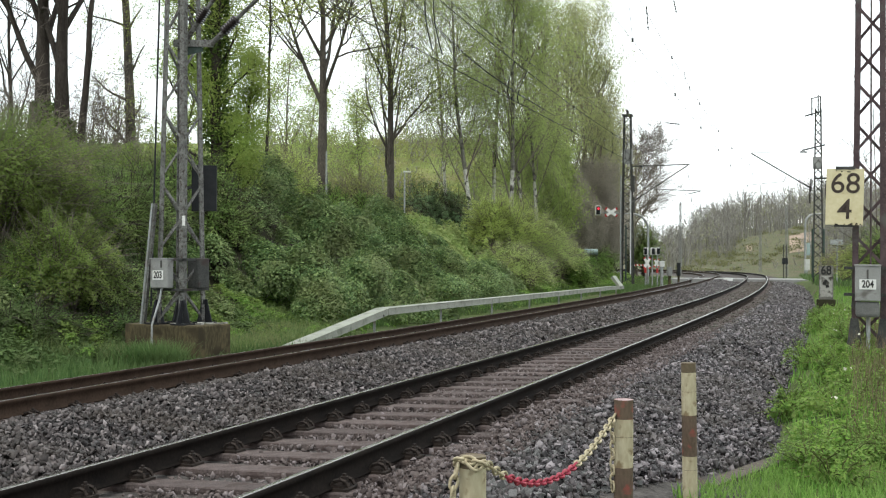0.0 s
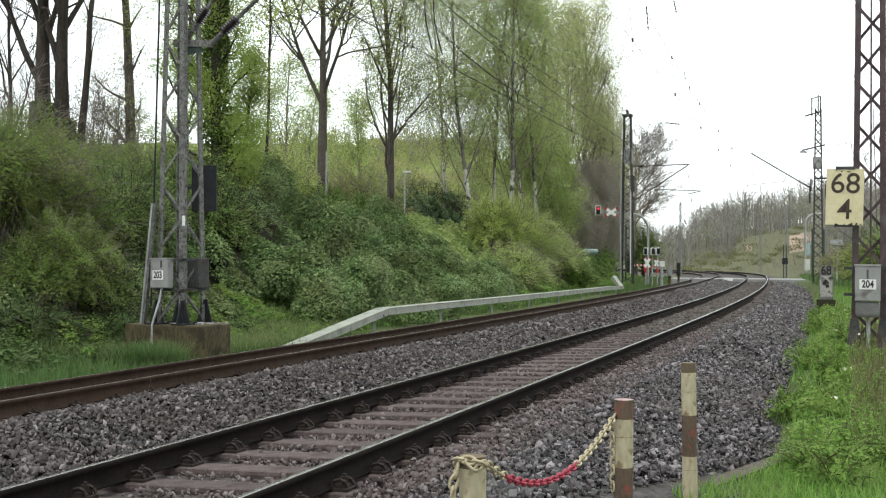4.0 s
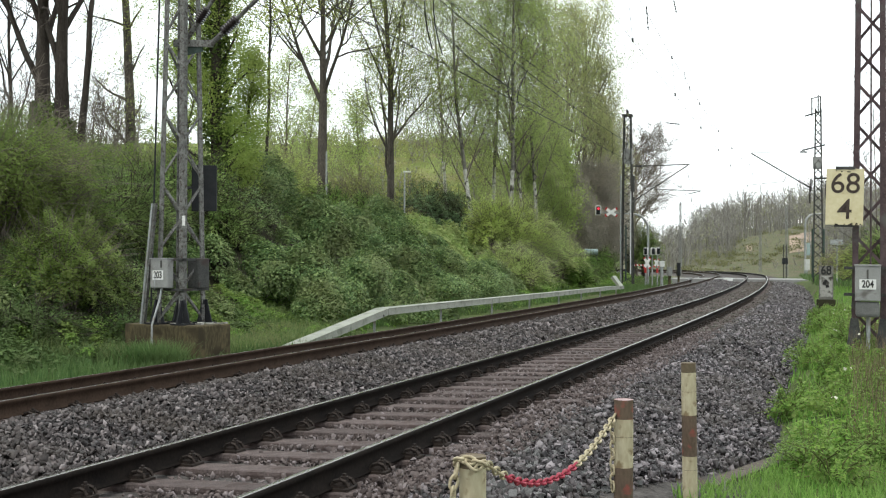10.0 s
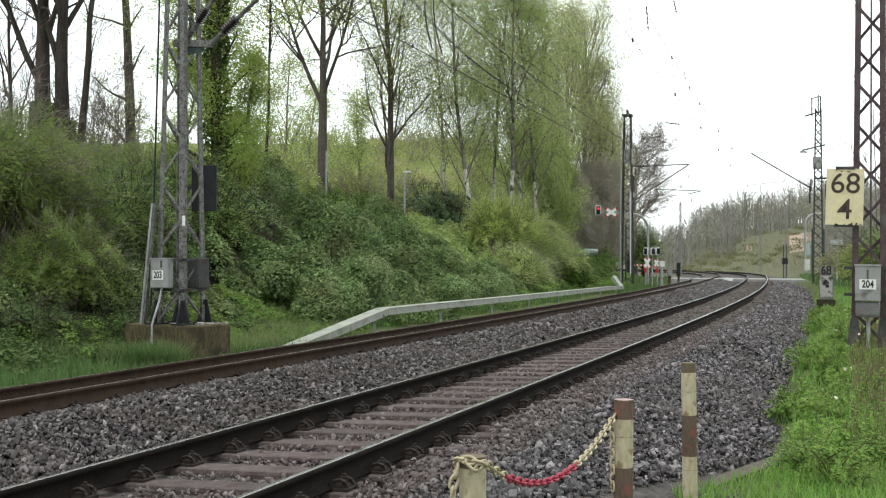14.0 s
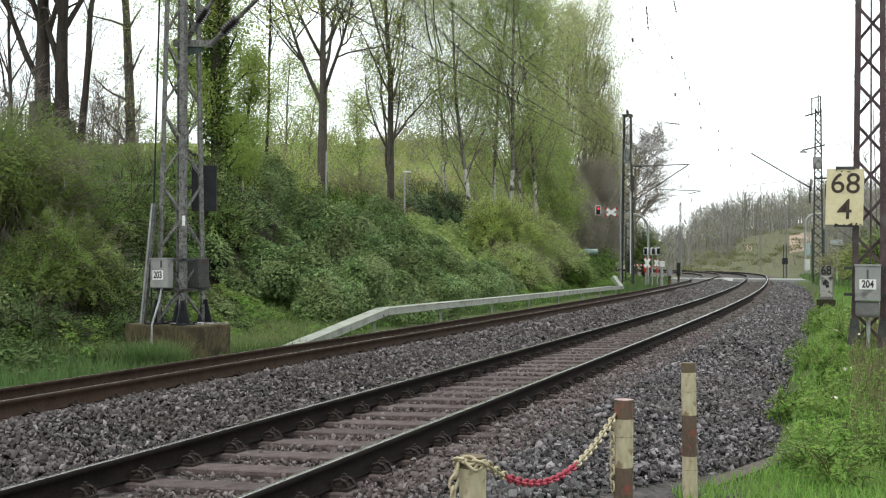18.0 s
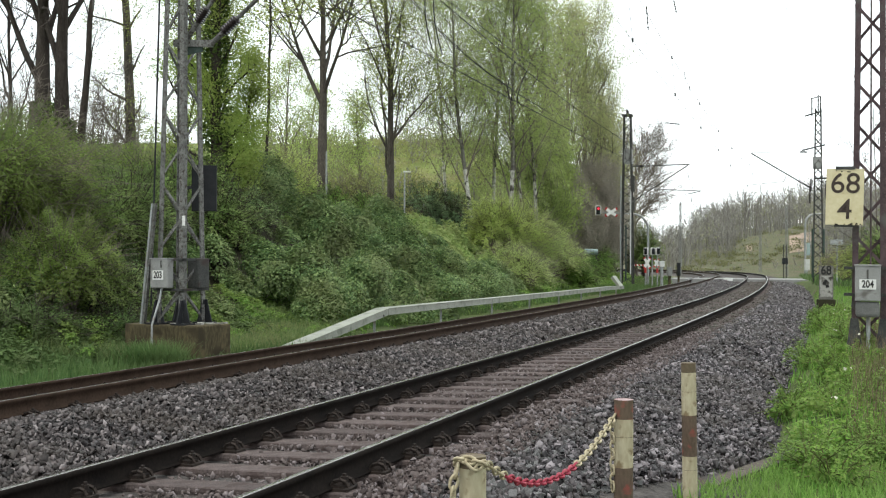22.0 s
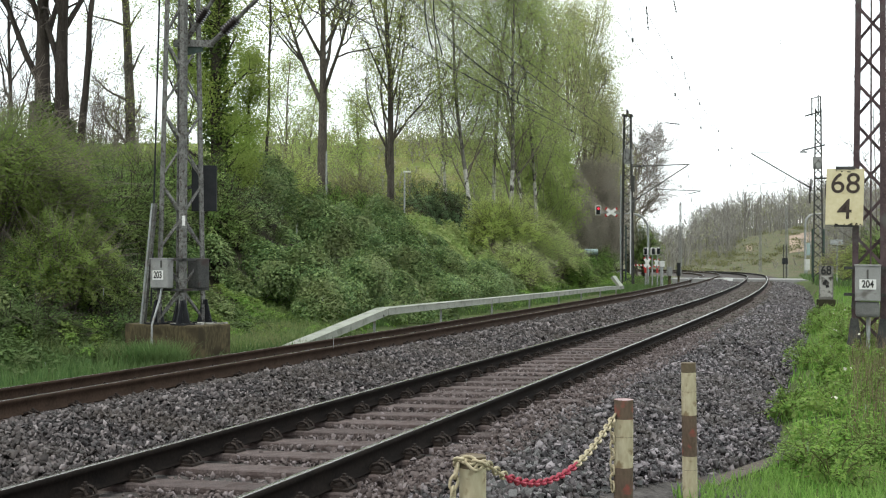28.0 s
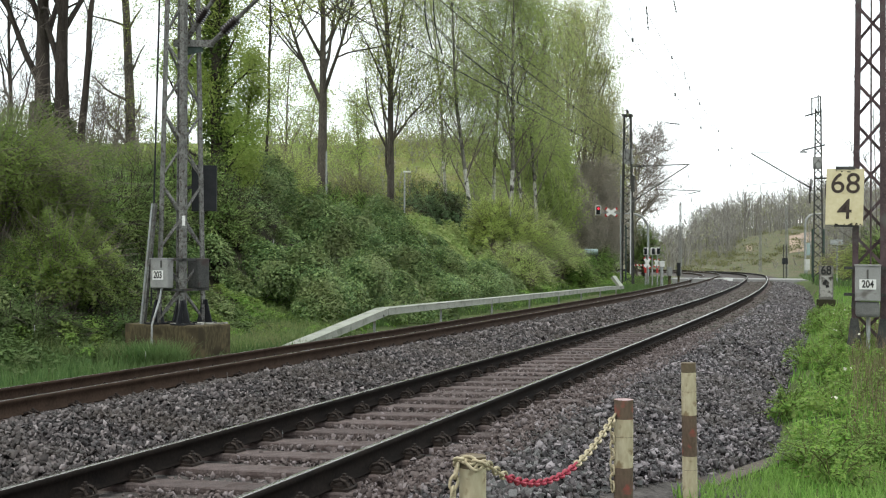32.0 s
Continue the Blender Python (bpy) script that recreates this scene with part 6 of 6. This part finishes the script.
# bushes: (x bearing, distance, top, radius, leaf, count, size)
BUSHES = [(-25, 22.0, 4.55, 2.0, "leaf_feather", 70000, 0.048), (60, 23.0, 3.4, 1.6, "leaf_feather", 52000, 0.048), (105, 20.8, 2.15, 1.25, "leaf_feather", 38000, 0.044),
          (15, 21.0, 1.7, 1.1, "leaf_low", 15000, 0.045), (175, 24.5, 3.2, 1.35, "leaf_shrub", 19000, 0.05), (232, 25.5, 3.5, 1.2, "leaf_shrub", 18000, 0.05),
          (178, 21.6, 1.35, 0.95, "leaf_shrub", 13000, 0.045), (235, 22.6, 1.3, 0.9, "leaf_bramble", 10000, 0.05), (120, 30, 4.6, 1.7, "leaf_feather", 18000, 0.06), (110, 24.5, 4.0, 0.8, "blossom_pale", 5000, 0.045),
          (215, 31, 4.6, 1.6, "leaf_feather", 16000, 0.06), (310, 30, 4.3, 1.6, "leaf_shrub", 16000, 0.06), (262, 35, 5.2, 1.9, "leaf_feather", 16000, 0.07), (150, 34, 5.0, 1.7, "leaf_shrub", 14000, 0.07),
          (30, 19.6, 0.55, 0.95, "leaf_low", 14000, 0.045), (95, 19.9, 0.25, 0.8, "leaf_low", 10000, 0.045), (165, 20.4, 0.25, 0.8, "leaf_verge", 8000, 0.05), (215, 20.6, 0.45, 0.7, "leaf_low", 7000, 0.05), (285, 18.3, -0.25, 0.3, "leaf_verge", 1800, 0.04),
          (385, 30, 3.6, 1.1, "leaf_shrub", 11000, 0.055), (425, 33, 3.6, 1.2, "leaf_bramble", 11000, 0.06),
          (400, 38, 4.6, 1.7, "leaf_shrub", 12000, 0.075), (450, 46, 5.2, 1.8, "leaf_olive", 12000, 0.085), (375, 33, 3.2, 1.2, "leaf_bramble", 8000, 0.06),
          (510, 62, 7.2, 2.2, "leaf_light", 10000, 0.11), (600, 62, 6.2, 2.3, "leaf_olive", 10000, 0.10), (650, 66, 5.6, 2.0, "leaf_shrub", 7000, 0.11), (555, 58, 5.4, 1.6, "leaf_shrub", 8000, 0.10),
          (495, 50, 6.5, 1.8, "leaf_light", 14000, 0.08), (630, 58, 6.4, 1.7, "leaf_olive", 9000, 0.085), (755, 60, 5.7, 1.9, "leaf_dark", 12000, 0.10), (800, 60, 5.2, 1.5, "leaf_dark", 7000, 0.10), (705, 58, 4.2, 1.6, "leaf_olive", 7000, 0.10), (480, 50, 4.9, 1.5, "leaf_bramble", 8000, 0.09),
          (868, 55, 4.7, 1.6, "leaf_light", 19000, 0.075), (905, 56, 4.7, 1.9, "leaf_light", 20000, 0.075), (945, 58, 4.1, 1.9, "leaf_slope", 19000, 0.075), (985, 61, 2.8, 1.8, "leaf_slope", 16000, 0.08), (900, 52, 2.2, 1.6, "leaf_slope", 13000, 0.065),
          (1012, 66, 1.3, 1.6, "leaf_verge", 11000, 0.07), (1062, 80, 2.2, 1.5, "leaf_verge", 9000, 0.085), (1143, 92, 4.6, 1.5, "leaf_shrub", 9000, 0.10), (1118, 96, 6.0, 1.8, "leaf_olive", 11000, 0.10), (520, 52, 5.3, 1.5, "leaf_verge", 11000, 0.075), (585, 50, 4.7, 1.1, "leaf_verge", 8000, 0.075), (650, 55, 4.9, 1.3, "leaf_verge", 9000, 0.08),
          (1040, 67, 1.65, 1.3, "leaf_verge", 9000, 0.075), (1022, 62, 1.1, 1.4, "leaf_verge", 9000, 0.07), (930, 51, 1.7, 1.5, "leaf_slope", 12000, 0.06), (1535, 50, 2.4, 1.5, "leaf_light", 9000, 0.07), (1580, 46, 3.2, 1.9, "leaf_shrub", 9000, 0.07), (1500, 62, 2.2, 1.5, "leaf_olive", 6000, 0.08)]
for i, (x, Z, top, rad, lf, cnt, sz) in enumerate(BUSHES):
    bush({"leaf_shrub": "dense green shrub on the railway bank", "leaf_maple": "tall loose shrub with fresh leaves", "leaf_light": "pale yellow-green spring bush", "leaf_dark": "dark evergreen shrub on the bank",
          "leaf_slope": "loose pale olive shrub in young leaf", "leaf_olive": "olive-brown shrub with thin young leaves", "leaf_bramble": "low dark green bramble bush", "leaf_feather": "large soft shrub with feathery mid-green leaves", "leaf_verge": "fresh green bush with dense young leaves", "leaf_low": "low dark green bush at the foot of the bank", "blossom_pale": "thin shrub with faded pale blossom"}[lf],
         U(x) * Z, Z, top, rad, lf, cnt, sz, 100 + i, wood="twig" if lf in ("leaf_light", "leaf_slope", "leaf_olive", "blossom_pale", "leaf_feather") else "bark_dark", bare=0.22 if lf == "leaf_slope" else 0.15 if lf == "leaf_olive" else 0.0)


# ---------------------------------------------------------------- ground cover
def cover(name, label, category, s_range, o_range, count, size, leaf, seed, height, slim=0.75, fill=1.15):
    """A low thicket of leafy tussocks, with arching shoots and gaps between them."""
    rng = np.random.default_rng(seed)
    area = (s_range[1] - s_range[0]) * (o_range[1] - o_range[0])
    m = int(area * fill / (math.pi * (0.42 * height) ** 2))
    ts, to = rng.uniform(*s_range, m), rng.uniform(*o_range, m)
    edge = ease(o_range[0] - 0.2, o_range[0] + 1.6, to)
    tr = height * rng.uniform(0.24, 0.62, m) * (0.5 + 0.5 * edge)
    rise = (0.30 + 0.46 * wave(ts, to, 1.15, seed * 0.3) + 0.12 * wave(ts, to, 3.1, 1.0)) * height * edge + tr * 0.30
    tuft = rng.normal(size=(m, 4, 3)) + np.array([0, 0, 0.5])
    tuft /= np.linalg.norm(tuft, axis=2)[..., None]
    w = tr ** 2 / (tr ** 2).sum()
    i = rng.choice(m, count, p=w)
    d = rng.normal(size=(count, 3))
    d[:, 2] += 0.95
    d /= np.linalg.norm(d, axis=1)[:, None]
    rad = rng.uniform(0.72, 1.06, count)
    pick = tuft[i, rng.integers(0, 4, count)]
    near = np.einsum("nij,nj->ni", tuft[i], d).max(1)
    rad *= 0.80 + 0.28 * ease(0.55, 0.95, near)
    shoot = rng.random(count) < 0.09
    d[shoot] = pick[shoot] + rng.normal(size=(shoot.sum(), 3)) * 0.10
    rad[shoot] = rng.uniform(0.95, 1.45, shoot.sum())
    off = d * (rad * tr[i])[:, None]
    off[shoot, 2] -= 0.25 * tr[i][shoot] * (rad[shoot] - 0.95) ** 2 * 4
    s, o = ts[i] + off[:, 0], to[i] + off[:, 1]
    k = np.clip(((s - S0) / STEP).astype(int), 0, len(LX) - 1)
    X, Y = LX[k] - np.sin(LH[k]) * o + np.cos(LH[k]) * ((s - S0) - k * STEP), LY[k] + np.cos(LH[k]) * o + np.sin(LH[k]) * ((s - S0) - k * STEP)
    G = ground_z(X, Y)
    Z = np.maximum(G + rise[i] + off[:, 2], G + 0.02)
    ch, sh = np.cos(LH[k]), np.sin(LH[k])
    face = np.stack([d[:, 0] * ch - d[:, 1] * sh, d[:, 0] * sh + d[:, 1] * ch, d[:, 2] + 0.45], 1)
    v, f = leaf_quads(np.stack([X, Y, Z], 1), size, rng, slim=slim, facing=face, rough=0.45, tri=True)
    return tagged(new(name, mesh_of(name, v, f, M[leaf])), label, category, kind="stuff")


cover("bramble_thicket", "dense bramble thicket covering the railway bank", "bramble", (22, 33), (9.4, 18.5), 150000, 0.050, "leaf_bramble", 200, 1.6, fill=0.60)
cover("bramble_thicket", "dense bramble thicket covering the railway bank", "bramble", (32, 52), (8.1, 18.5), 240000, 0.060, "leaf_bramble", 205, 1.6, fill=0.60)
cover("bramble_thicket", "bramble thicket in a sunlit tone where the bank flattens", "bramble", (52, 72), (9.2, 18.5), 60000, 0.10, "leaf_sunlit_bramble", 201, 1.2, fill=0.8)
cover("bramble_trails", "bramble shoots trailing over the cable trough", "bramble", (31, 52), (7.25, 9.2), 46000, 0.05, "leaf_bramble", 208, 1.5, fill=0.6)
cover("bramble_trails", "bramble shoots hanging over the edge of the cable trough", "bramble", (35.5, 37.5), (6.3, 7.3), 900, 0.06, "leaf_bramble", 212, 1.3, fill=0.5)
cover("nettle_patch", "fresh green nettles along the top of the bank", "nettles", (38, 56), (16.0, 19.5), 26000, 0.10, "leaf_weed", 207, 0.9, fill=0.7)
cover("verge_plants", "low green weeds at the foot of the bank", "weeds", (14, 30), (7.2, 12), 50000, 0.05, "leaf_low", 202, 0.40)
cover("verge_plants", "scattered herbs in the grass below the brambles", "weeds", (22.5, 32), (7.0, 10.2), 16000, 0.05, "leaf_verge", 211, 0.36, fill=0.55)
cover("verge_plants", "low ivy and weeds below the brambles", "weeds", (31, 60), (7.6, 11), 40000, 0.06, "leaf_verge", 204, 0.32)
cover("verge_plants", "low bright green weeds along the ballast", "weeds", (17.3, 44), (-7.5, -3.4), 50000, 0.034, "leaf_weed", 209, 0.26, fill=0.8)
cover("verge_plants", "low weeds on the slope before the crossing", "weeds", (60, 92), (8.0, 17), 26000, 0.10, "leaf_verge", 203, 0.40)


def blades(name, label, c, length, material, seed, width=0.012, lean=0.35):
    """Grass: a bent two-piece blade at each root."""
    rng = np.random.default_rng(seed)
    n = len(c)
    L = length * rng.uniform(0.5, 1.35, n)
    a = rng.uniform(0, 2 * math.pi, n)
    d = np.stack([np.cos(a), np.sin(a), np.zeros(n)], 1)
    sd = np.stack([-np.sin(a), np.cos(a), np.zeros(n)], 1)
    ln = (rng.uniform(0.1, 1.0, n) * lean * L)[:, None]
    w = (width * rng.uniform(0.6, 1.3, n))[:, None]
    up = np.array([0, 0, 1.0])
    tip = c + up * (L * 0.95)[:, None] + d * ln
    mid = c + up * (L * 0.45)[:, None] + d * ln * 0.2
    V = np.stack([c - sd * w * 0.4, mid + sd * w * 0.5, tip, mid - sd * w * 0.5], 1).reshape(-1, 3)
    F = 4 * np.arange(n)[:, None] + np.array([0, 1, 2, 3])
    return tagged(new(name, mesh_of(name, V, F, material)), label, "grass", kind="stuff")


def strewn(s_range, o_range, count, seed, keep=None):
    rng = np.random.default_rng(seed)
    s, o = rng.uniform(*s_range, count), rng.uniform(*o_range, count)
    if keep is not None:
        q = keep(s, o, rng)
        s, o = s[q], o[q]
    k = (s - S0) / STEP
    i = k.astype(int)
    X = LX[i] - np.sin(LH[i]) * o
    Y = LY[i] + np.cos(LH[i]) * o
    Z = ground_z(X, Y)
    Z = np.where((o > -3.9) & (o < 6.6), np.maximum(Z, GRADE * s + bed_z(s, o) - 0.01), Z)
    return np.stack([X, Y, Z - 0.01], 1)


def clump(x, y, spread, count, seed):
    rng = np.random.default_rng(seed)
    q = rng.normal(size=(count, 2)) * spread
    X, Y = x + q[:, 0], y + q[:, 1] * 0.6
    return np.stack([X, Y, ground_z(X, Y) - 0.01], 1)


blades("grass", "tall grass tuft before the mast foundation", clump(-4.95, 18.35, 0.22, 1300, 330), 0.40, M["grass_far"], 331, 0.012, 0.9)
blades("grass", "rank green grass tuft leaning on the mast foundation", clump(-4.58, 18.0, 0.24, 700, 336), 0.44, M["grass_far"], 337, 0.015, 1.3)
blades("grass", "tall grass tuft beside the mast foundation", clump(-5.7, 18.6, 0.40, 1600, 332), 0.30, M["grass_far"], 333, 0.012, 0.9)
blades("grass", "tuft of weeds beside the banded post", clump(1.20, 6.35, 0.035, 60, 334) + np.array([0, 0, 0.02]), 0.12, M["grass"], 335, 0.010, 1.0)
blades("grass", "bright green grass beside the ballast", strewn((6, 20), (-7, -1.2), 90000, 300, lambda s, o, r: grass_side(s, o)), 0.13, M["grass"], 301, 0.010, 0.8)
blades("grass", "green grass verge along the near track", strewn((18, 60), (-11, -3.1), 38000, 302, lambda s, o, r: o < -3.2 - 0.15 * np.sin(s * 2.1)), 0.20, M["grass"], 303, 0.016, 0.6)
blades("grass", "green grass strip along the far track", strewn((14, 40), (5.7, 10.4), 44000, 304, lambda s, o, r: (s < 30) | (o > 7.7)), 0.22, M["grass_far"], 305, 0.016)
blades("grass", "soft tall pale grass below the brambles", strewn((22.5, 33), (6.6, 9.9), 13000, 340, lambda s, o, r: (s < 29.5) | (o > 7.7)), 0.34, M["grass_pale"], 341, 0.013, 0.9)
blades("grass", "green grass strip along the far track", strewn((40, 92), (5.9, 11.5), 22000, 306, lambda s, o, r: (s > 66) | (o > 7.4)), 0.26, M["grass_far"], 307, 0.03)
blades("grass", "rough grass round the crossing", strewn((60, 104), (-14, -3.3), 10000, 308), 0.30, M["grass_far"], 309, 0.04)
blades("dry_grass", "brown dry grass round the mast foot", strewn((22, 32), (-6.8, -4.3), 2600, 312), 0.30, M["straw"], 313, 0.008, 0.7)
blades("dry_grass", "pale dry stalks among the weeds", strewn((20, 40), (-8, -4.2), 1500, 310), 0.38, M["straw"], 311, 0.008)


# leafy weeds along the right of the ballast
def weed_patch():
    rng = random.Random(5)
    kinds = (("leaf_weed", "leafy bright green weed beside the ballast"), ("leaf_verge", "fresh green low weed beside the ballast"), ("leaf_weed", "round fresh green weed beside the ballast"), ("leaf_verge", "dense green low weed beside the ballast"))
    for k in range(130):
        s = 16.5 + 26 * rng.random() ** 1.3
        o = -3.2 - rng.random() ** 1.15 * 3.2
        p = on_line(s, o)
        if p.y < 11.5 and (p.x - 0.6) * 3.75 - (p.y - 6.95) * 3.0 < 1.9:
            continue
        lf, lab = kinds[(0, 1, 0, 3, 2, 1, 0)[k % 7]]
        bush(lab, p.x, p.y, gz(p.x, p.y) + rng.uniform(0.0, 0.24), rng.uniform(0.18, 0.40), lf, 1500, 0.030, 400 + k, sway=0.6,
             wood="stem", name="weed")
    c = strewn((18, 34), (-7, -3.6), 160, 420)
    nr = np.random.default_rng(421)
    c[:, 2] += nr.uniform(0.25, 0.5, len(c))
    v, f = leaf_quads(c, 0.035, nr, slim=0.9)
    tagged(new("wild_flowers", mesh_of("wild_flowers", v, f, M["blossom"])), "tiny white flowers on the trackside weeds", "flowers", kind="stuff")
    blades("dry_stalk", "thin brown stalks among the weeds", strewn((17.5, 32), (-7.2, -3.9), 7500, 422), 0.50, M["stalk"], 423, 0.006, 0.5)


weed_patch()


# ---------------------------------------------------------------- far woods
def far_wood(name, label, n, xr, yr, hr, seed, leaf_share=0.25, thick=1.0, leaf="haze_leaf", leaf_size=0.24):
    rng = np.random.default_rng(seed)
    lines, puffs = [], []
    for i in range(n):
        b = rng.uniform(*xr)
        Y = rng.uniform(*yr)
        X = b * Y
        g = gz(X, Y) - 0.3
        h = rng.uniform(*hr)
        p = Vector((X, Y, g))
        top = p + Vector((rng.normal(0, 0.5), 0, h))
        lines.append([(p, 0.13 * thick), (p.lerp(top, 0.5), 0.09 * thick), (top, 0.03 * thick)])
        low = (0.06, 0.22)[i % 2] if h > 3 else 0.05
        for j in range(20):
            t = low + (0.97 - low) * rng.random()
            a = p.lerp(top, t)
            L = h * (0.10 + 0.20 * math.sin(math.pi * min(1, 0.15 + 0.8 * t)))
            d = Vector((rng.normal() * 0.7, rng.normal() * 0.7, 0.75 + abs(rng.normal()) * 0.6)).normalized()
            e = a + d * L
            lines.append([(a, 0.045 * thick), (e, 0.016 * thick)])
            for q in range(2):
                b = a.lerp(e, rng.uniform(0.35, 0.95))
                d2 = (d + Vector((rng.normal(), rng.normal(), rng.normal() + 0.4)) * 0.6).normalized()
                lines.append([(b, 0.022 * thick), (b + d2 * L * 0.5, 0.010 * thick)])
        if rng.random() < leaf_share:
            q = np.array(p)[None] + rng.normal(size=(int(90 * (0.24 / leaf_size) ** 1.5), 3)) * np.array([min(1.5, h * 0.5), 1.0, h * 0.22]) + np.array([0, 0, h * 0.55])
            puffs.append(q)
    V, F = polyline_tubes(lines, 3)
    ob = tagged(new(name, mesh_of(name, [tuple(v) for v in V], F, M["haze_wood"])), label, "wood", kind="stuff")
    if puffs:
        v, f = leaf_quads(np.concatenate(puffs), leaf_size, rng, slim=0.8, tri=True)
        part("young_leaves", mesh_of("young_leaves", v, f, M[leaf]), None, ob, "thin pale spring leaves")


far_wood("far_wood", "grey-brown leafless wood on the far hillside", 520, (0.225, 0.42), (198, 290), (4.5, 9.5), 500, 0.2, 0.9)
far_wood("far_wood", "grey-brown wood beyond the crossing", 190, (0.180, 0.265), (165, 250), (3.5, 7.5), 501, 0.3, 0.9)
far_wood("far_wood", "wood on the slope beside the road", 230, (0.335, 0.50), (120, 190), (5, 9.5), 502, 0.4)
far_wood("hill_scrub", "low scrub and bushes scattered over the meadow hill", 170, (-0.17, 0.05), (78, 118), (0.8, 2.6), 504, 0.8, 0.5, "leaf_olive", 0.14)
far_wood("hill_scrub", "rough tufts and low scrub on the far slope", 160, (0.215, 0.335), (140, 192), (0.3, 1.3), 506, 0.45, 0.3, "leaf_tuft", 0.16)
far_wood("hill_scrub", "hedge along the top of the meadow hill", 60, (-0.06, 0.04), (119, 123), (0.7, 1.2), 505, 1.0, 0.4, "thicket", 0.12)
far_wood("far_wood", "far trees behind the meadow on the hill", 40, (-0.48, -0.22), (120, 165), (4, 7), 503, 0.6)


# ---------------------------------------------------------------- rain
def build_rain():
    rng = np.random.default_rng(900)
    n = 5000
    d = 3.0 + 22 * rng.random(n) ** 0.8
    b = rng.uniform(-0.42, 0.42, n)
    H = 250 * rng.random(n) ** 0.8 + 4
    c = np.stack([b * d, d, H], 1)
    L = 0.028 + 0.022 * rng.random(n)
    r = 0.0009 + 0.0007 * rng.random(n)
    ring = np.array([(1, 0), (-0.5, 0.87), (-0.5, -0.87)])
    V = np.zeros((n, 5, 3))
    V[:, 0] = c + np.stack([0 * L, 0 * L, L], 1)
    for j in range(3):
        V[:, 1 + j] = c + np.stack([ring[j, 0] * r, ring[j, 1] * r, 0 * L], 1)
    V[:, 4] = c - np.stack([0 * L, 0 * L, L * 0.5], 1)
    f = np.array([(0, 1, 2), (0, 2, 3), (0, 3, 1), (4, 2, 1), (4, 3, 2), (4, 1, 3)])
    F = (f[None] + 5 * np.arange(n)[:, None, None]).reshape(-1, 3)
    return tagged(new("rain", mesh_of("rain", V.reshape(-1, 3), F, M["rain"])), "thin falling raindrops of a light shower", "rain", kind="stuff")


RAIN = build_rain()


# ---------------------------------------------------------------- what moves
def motions():
    for ob, deg, period, phase in SWAY:
        rows = []
        t = 0.0
        while t < 32.0:
            a = deg * (math.sin(2 * math.pi * t / period + phase) * 0.6 + 0.4 * math.sin(2 * math.pi * t / (period * 2.7) + phase * 2))
            b = deg * 0.5 * math.sin(2 * math.pi * t / (period * 1.3) + phase * 3)
            rows.append((t, pose(0, 0, 0, b, a, 0)))
            t += period / 4
        rows.append((32.0, pose(0, 0, 0, 0, deg * 0.3 * math.sin(phase), 0)))
        walk(ob, rows)
    walk(RAIN, [(t, pose(0, 0, -7.5 * t)) for t in (0, 8, 16, 24, 32)])


motions()
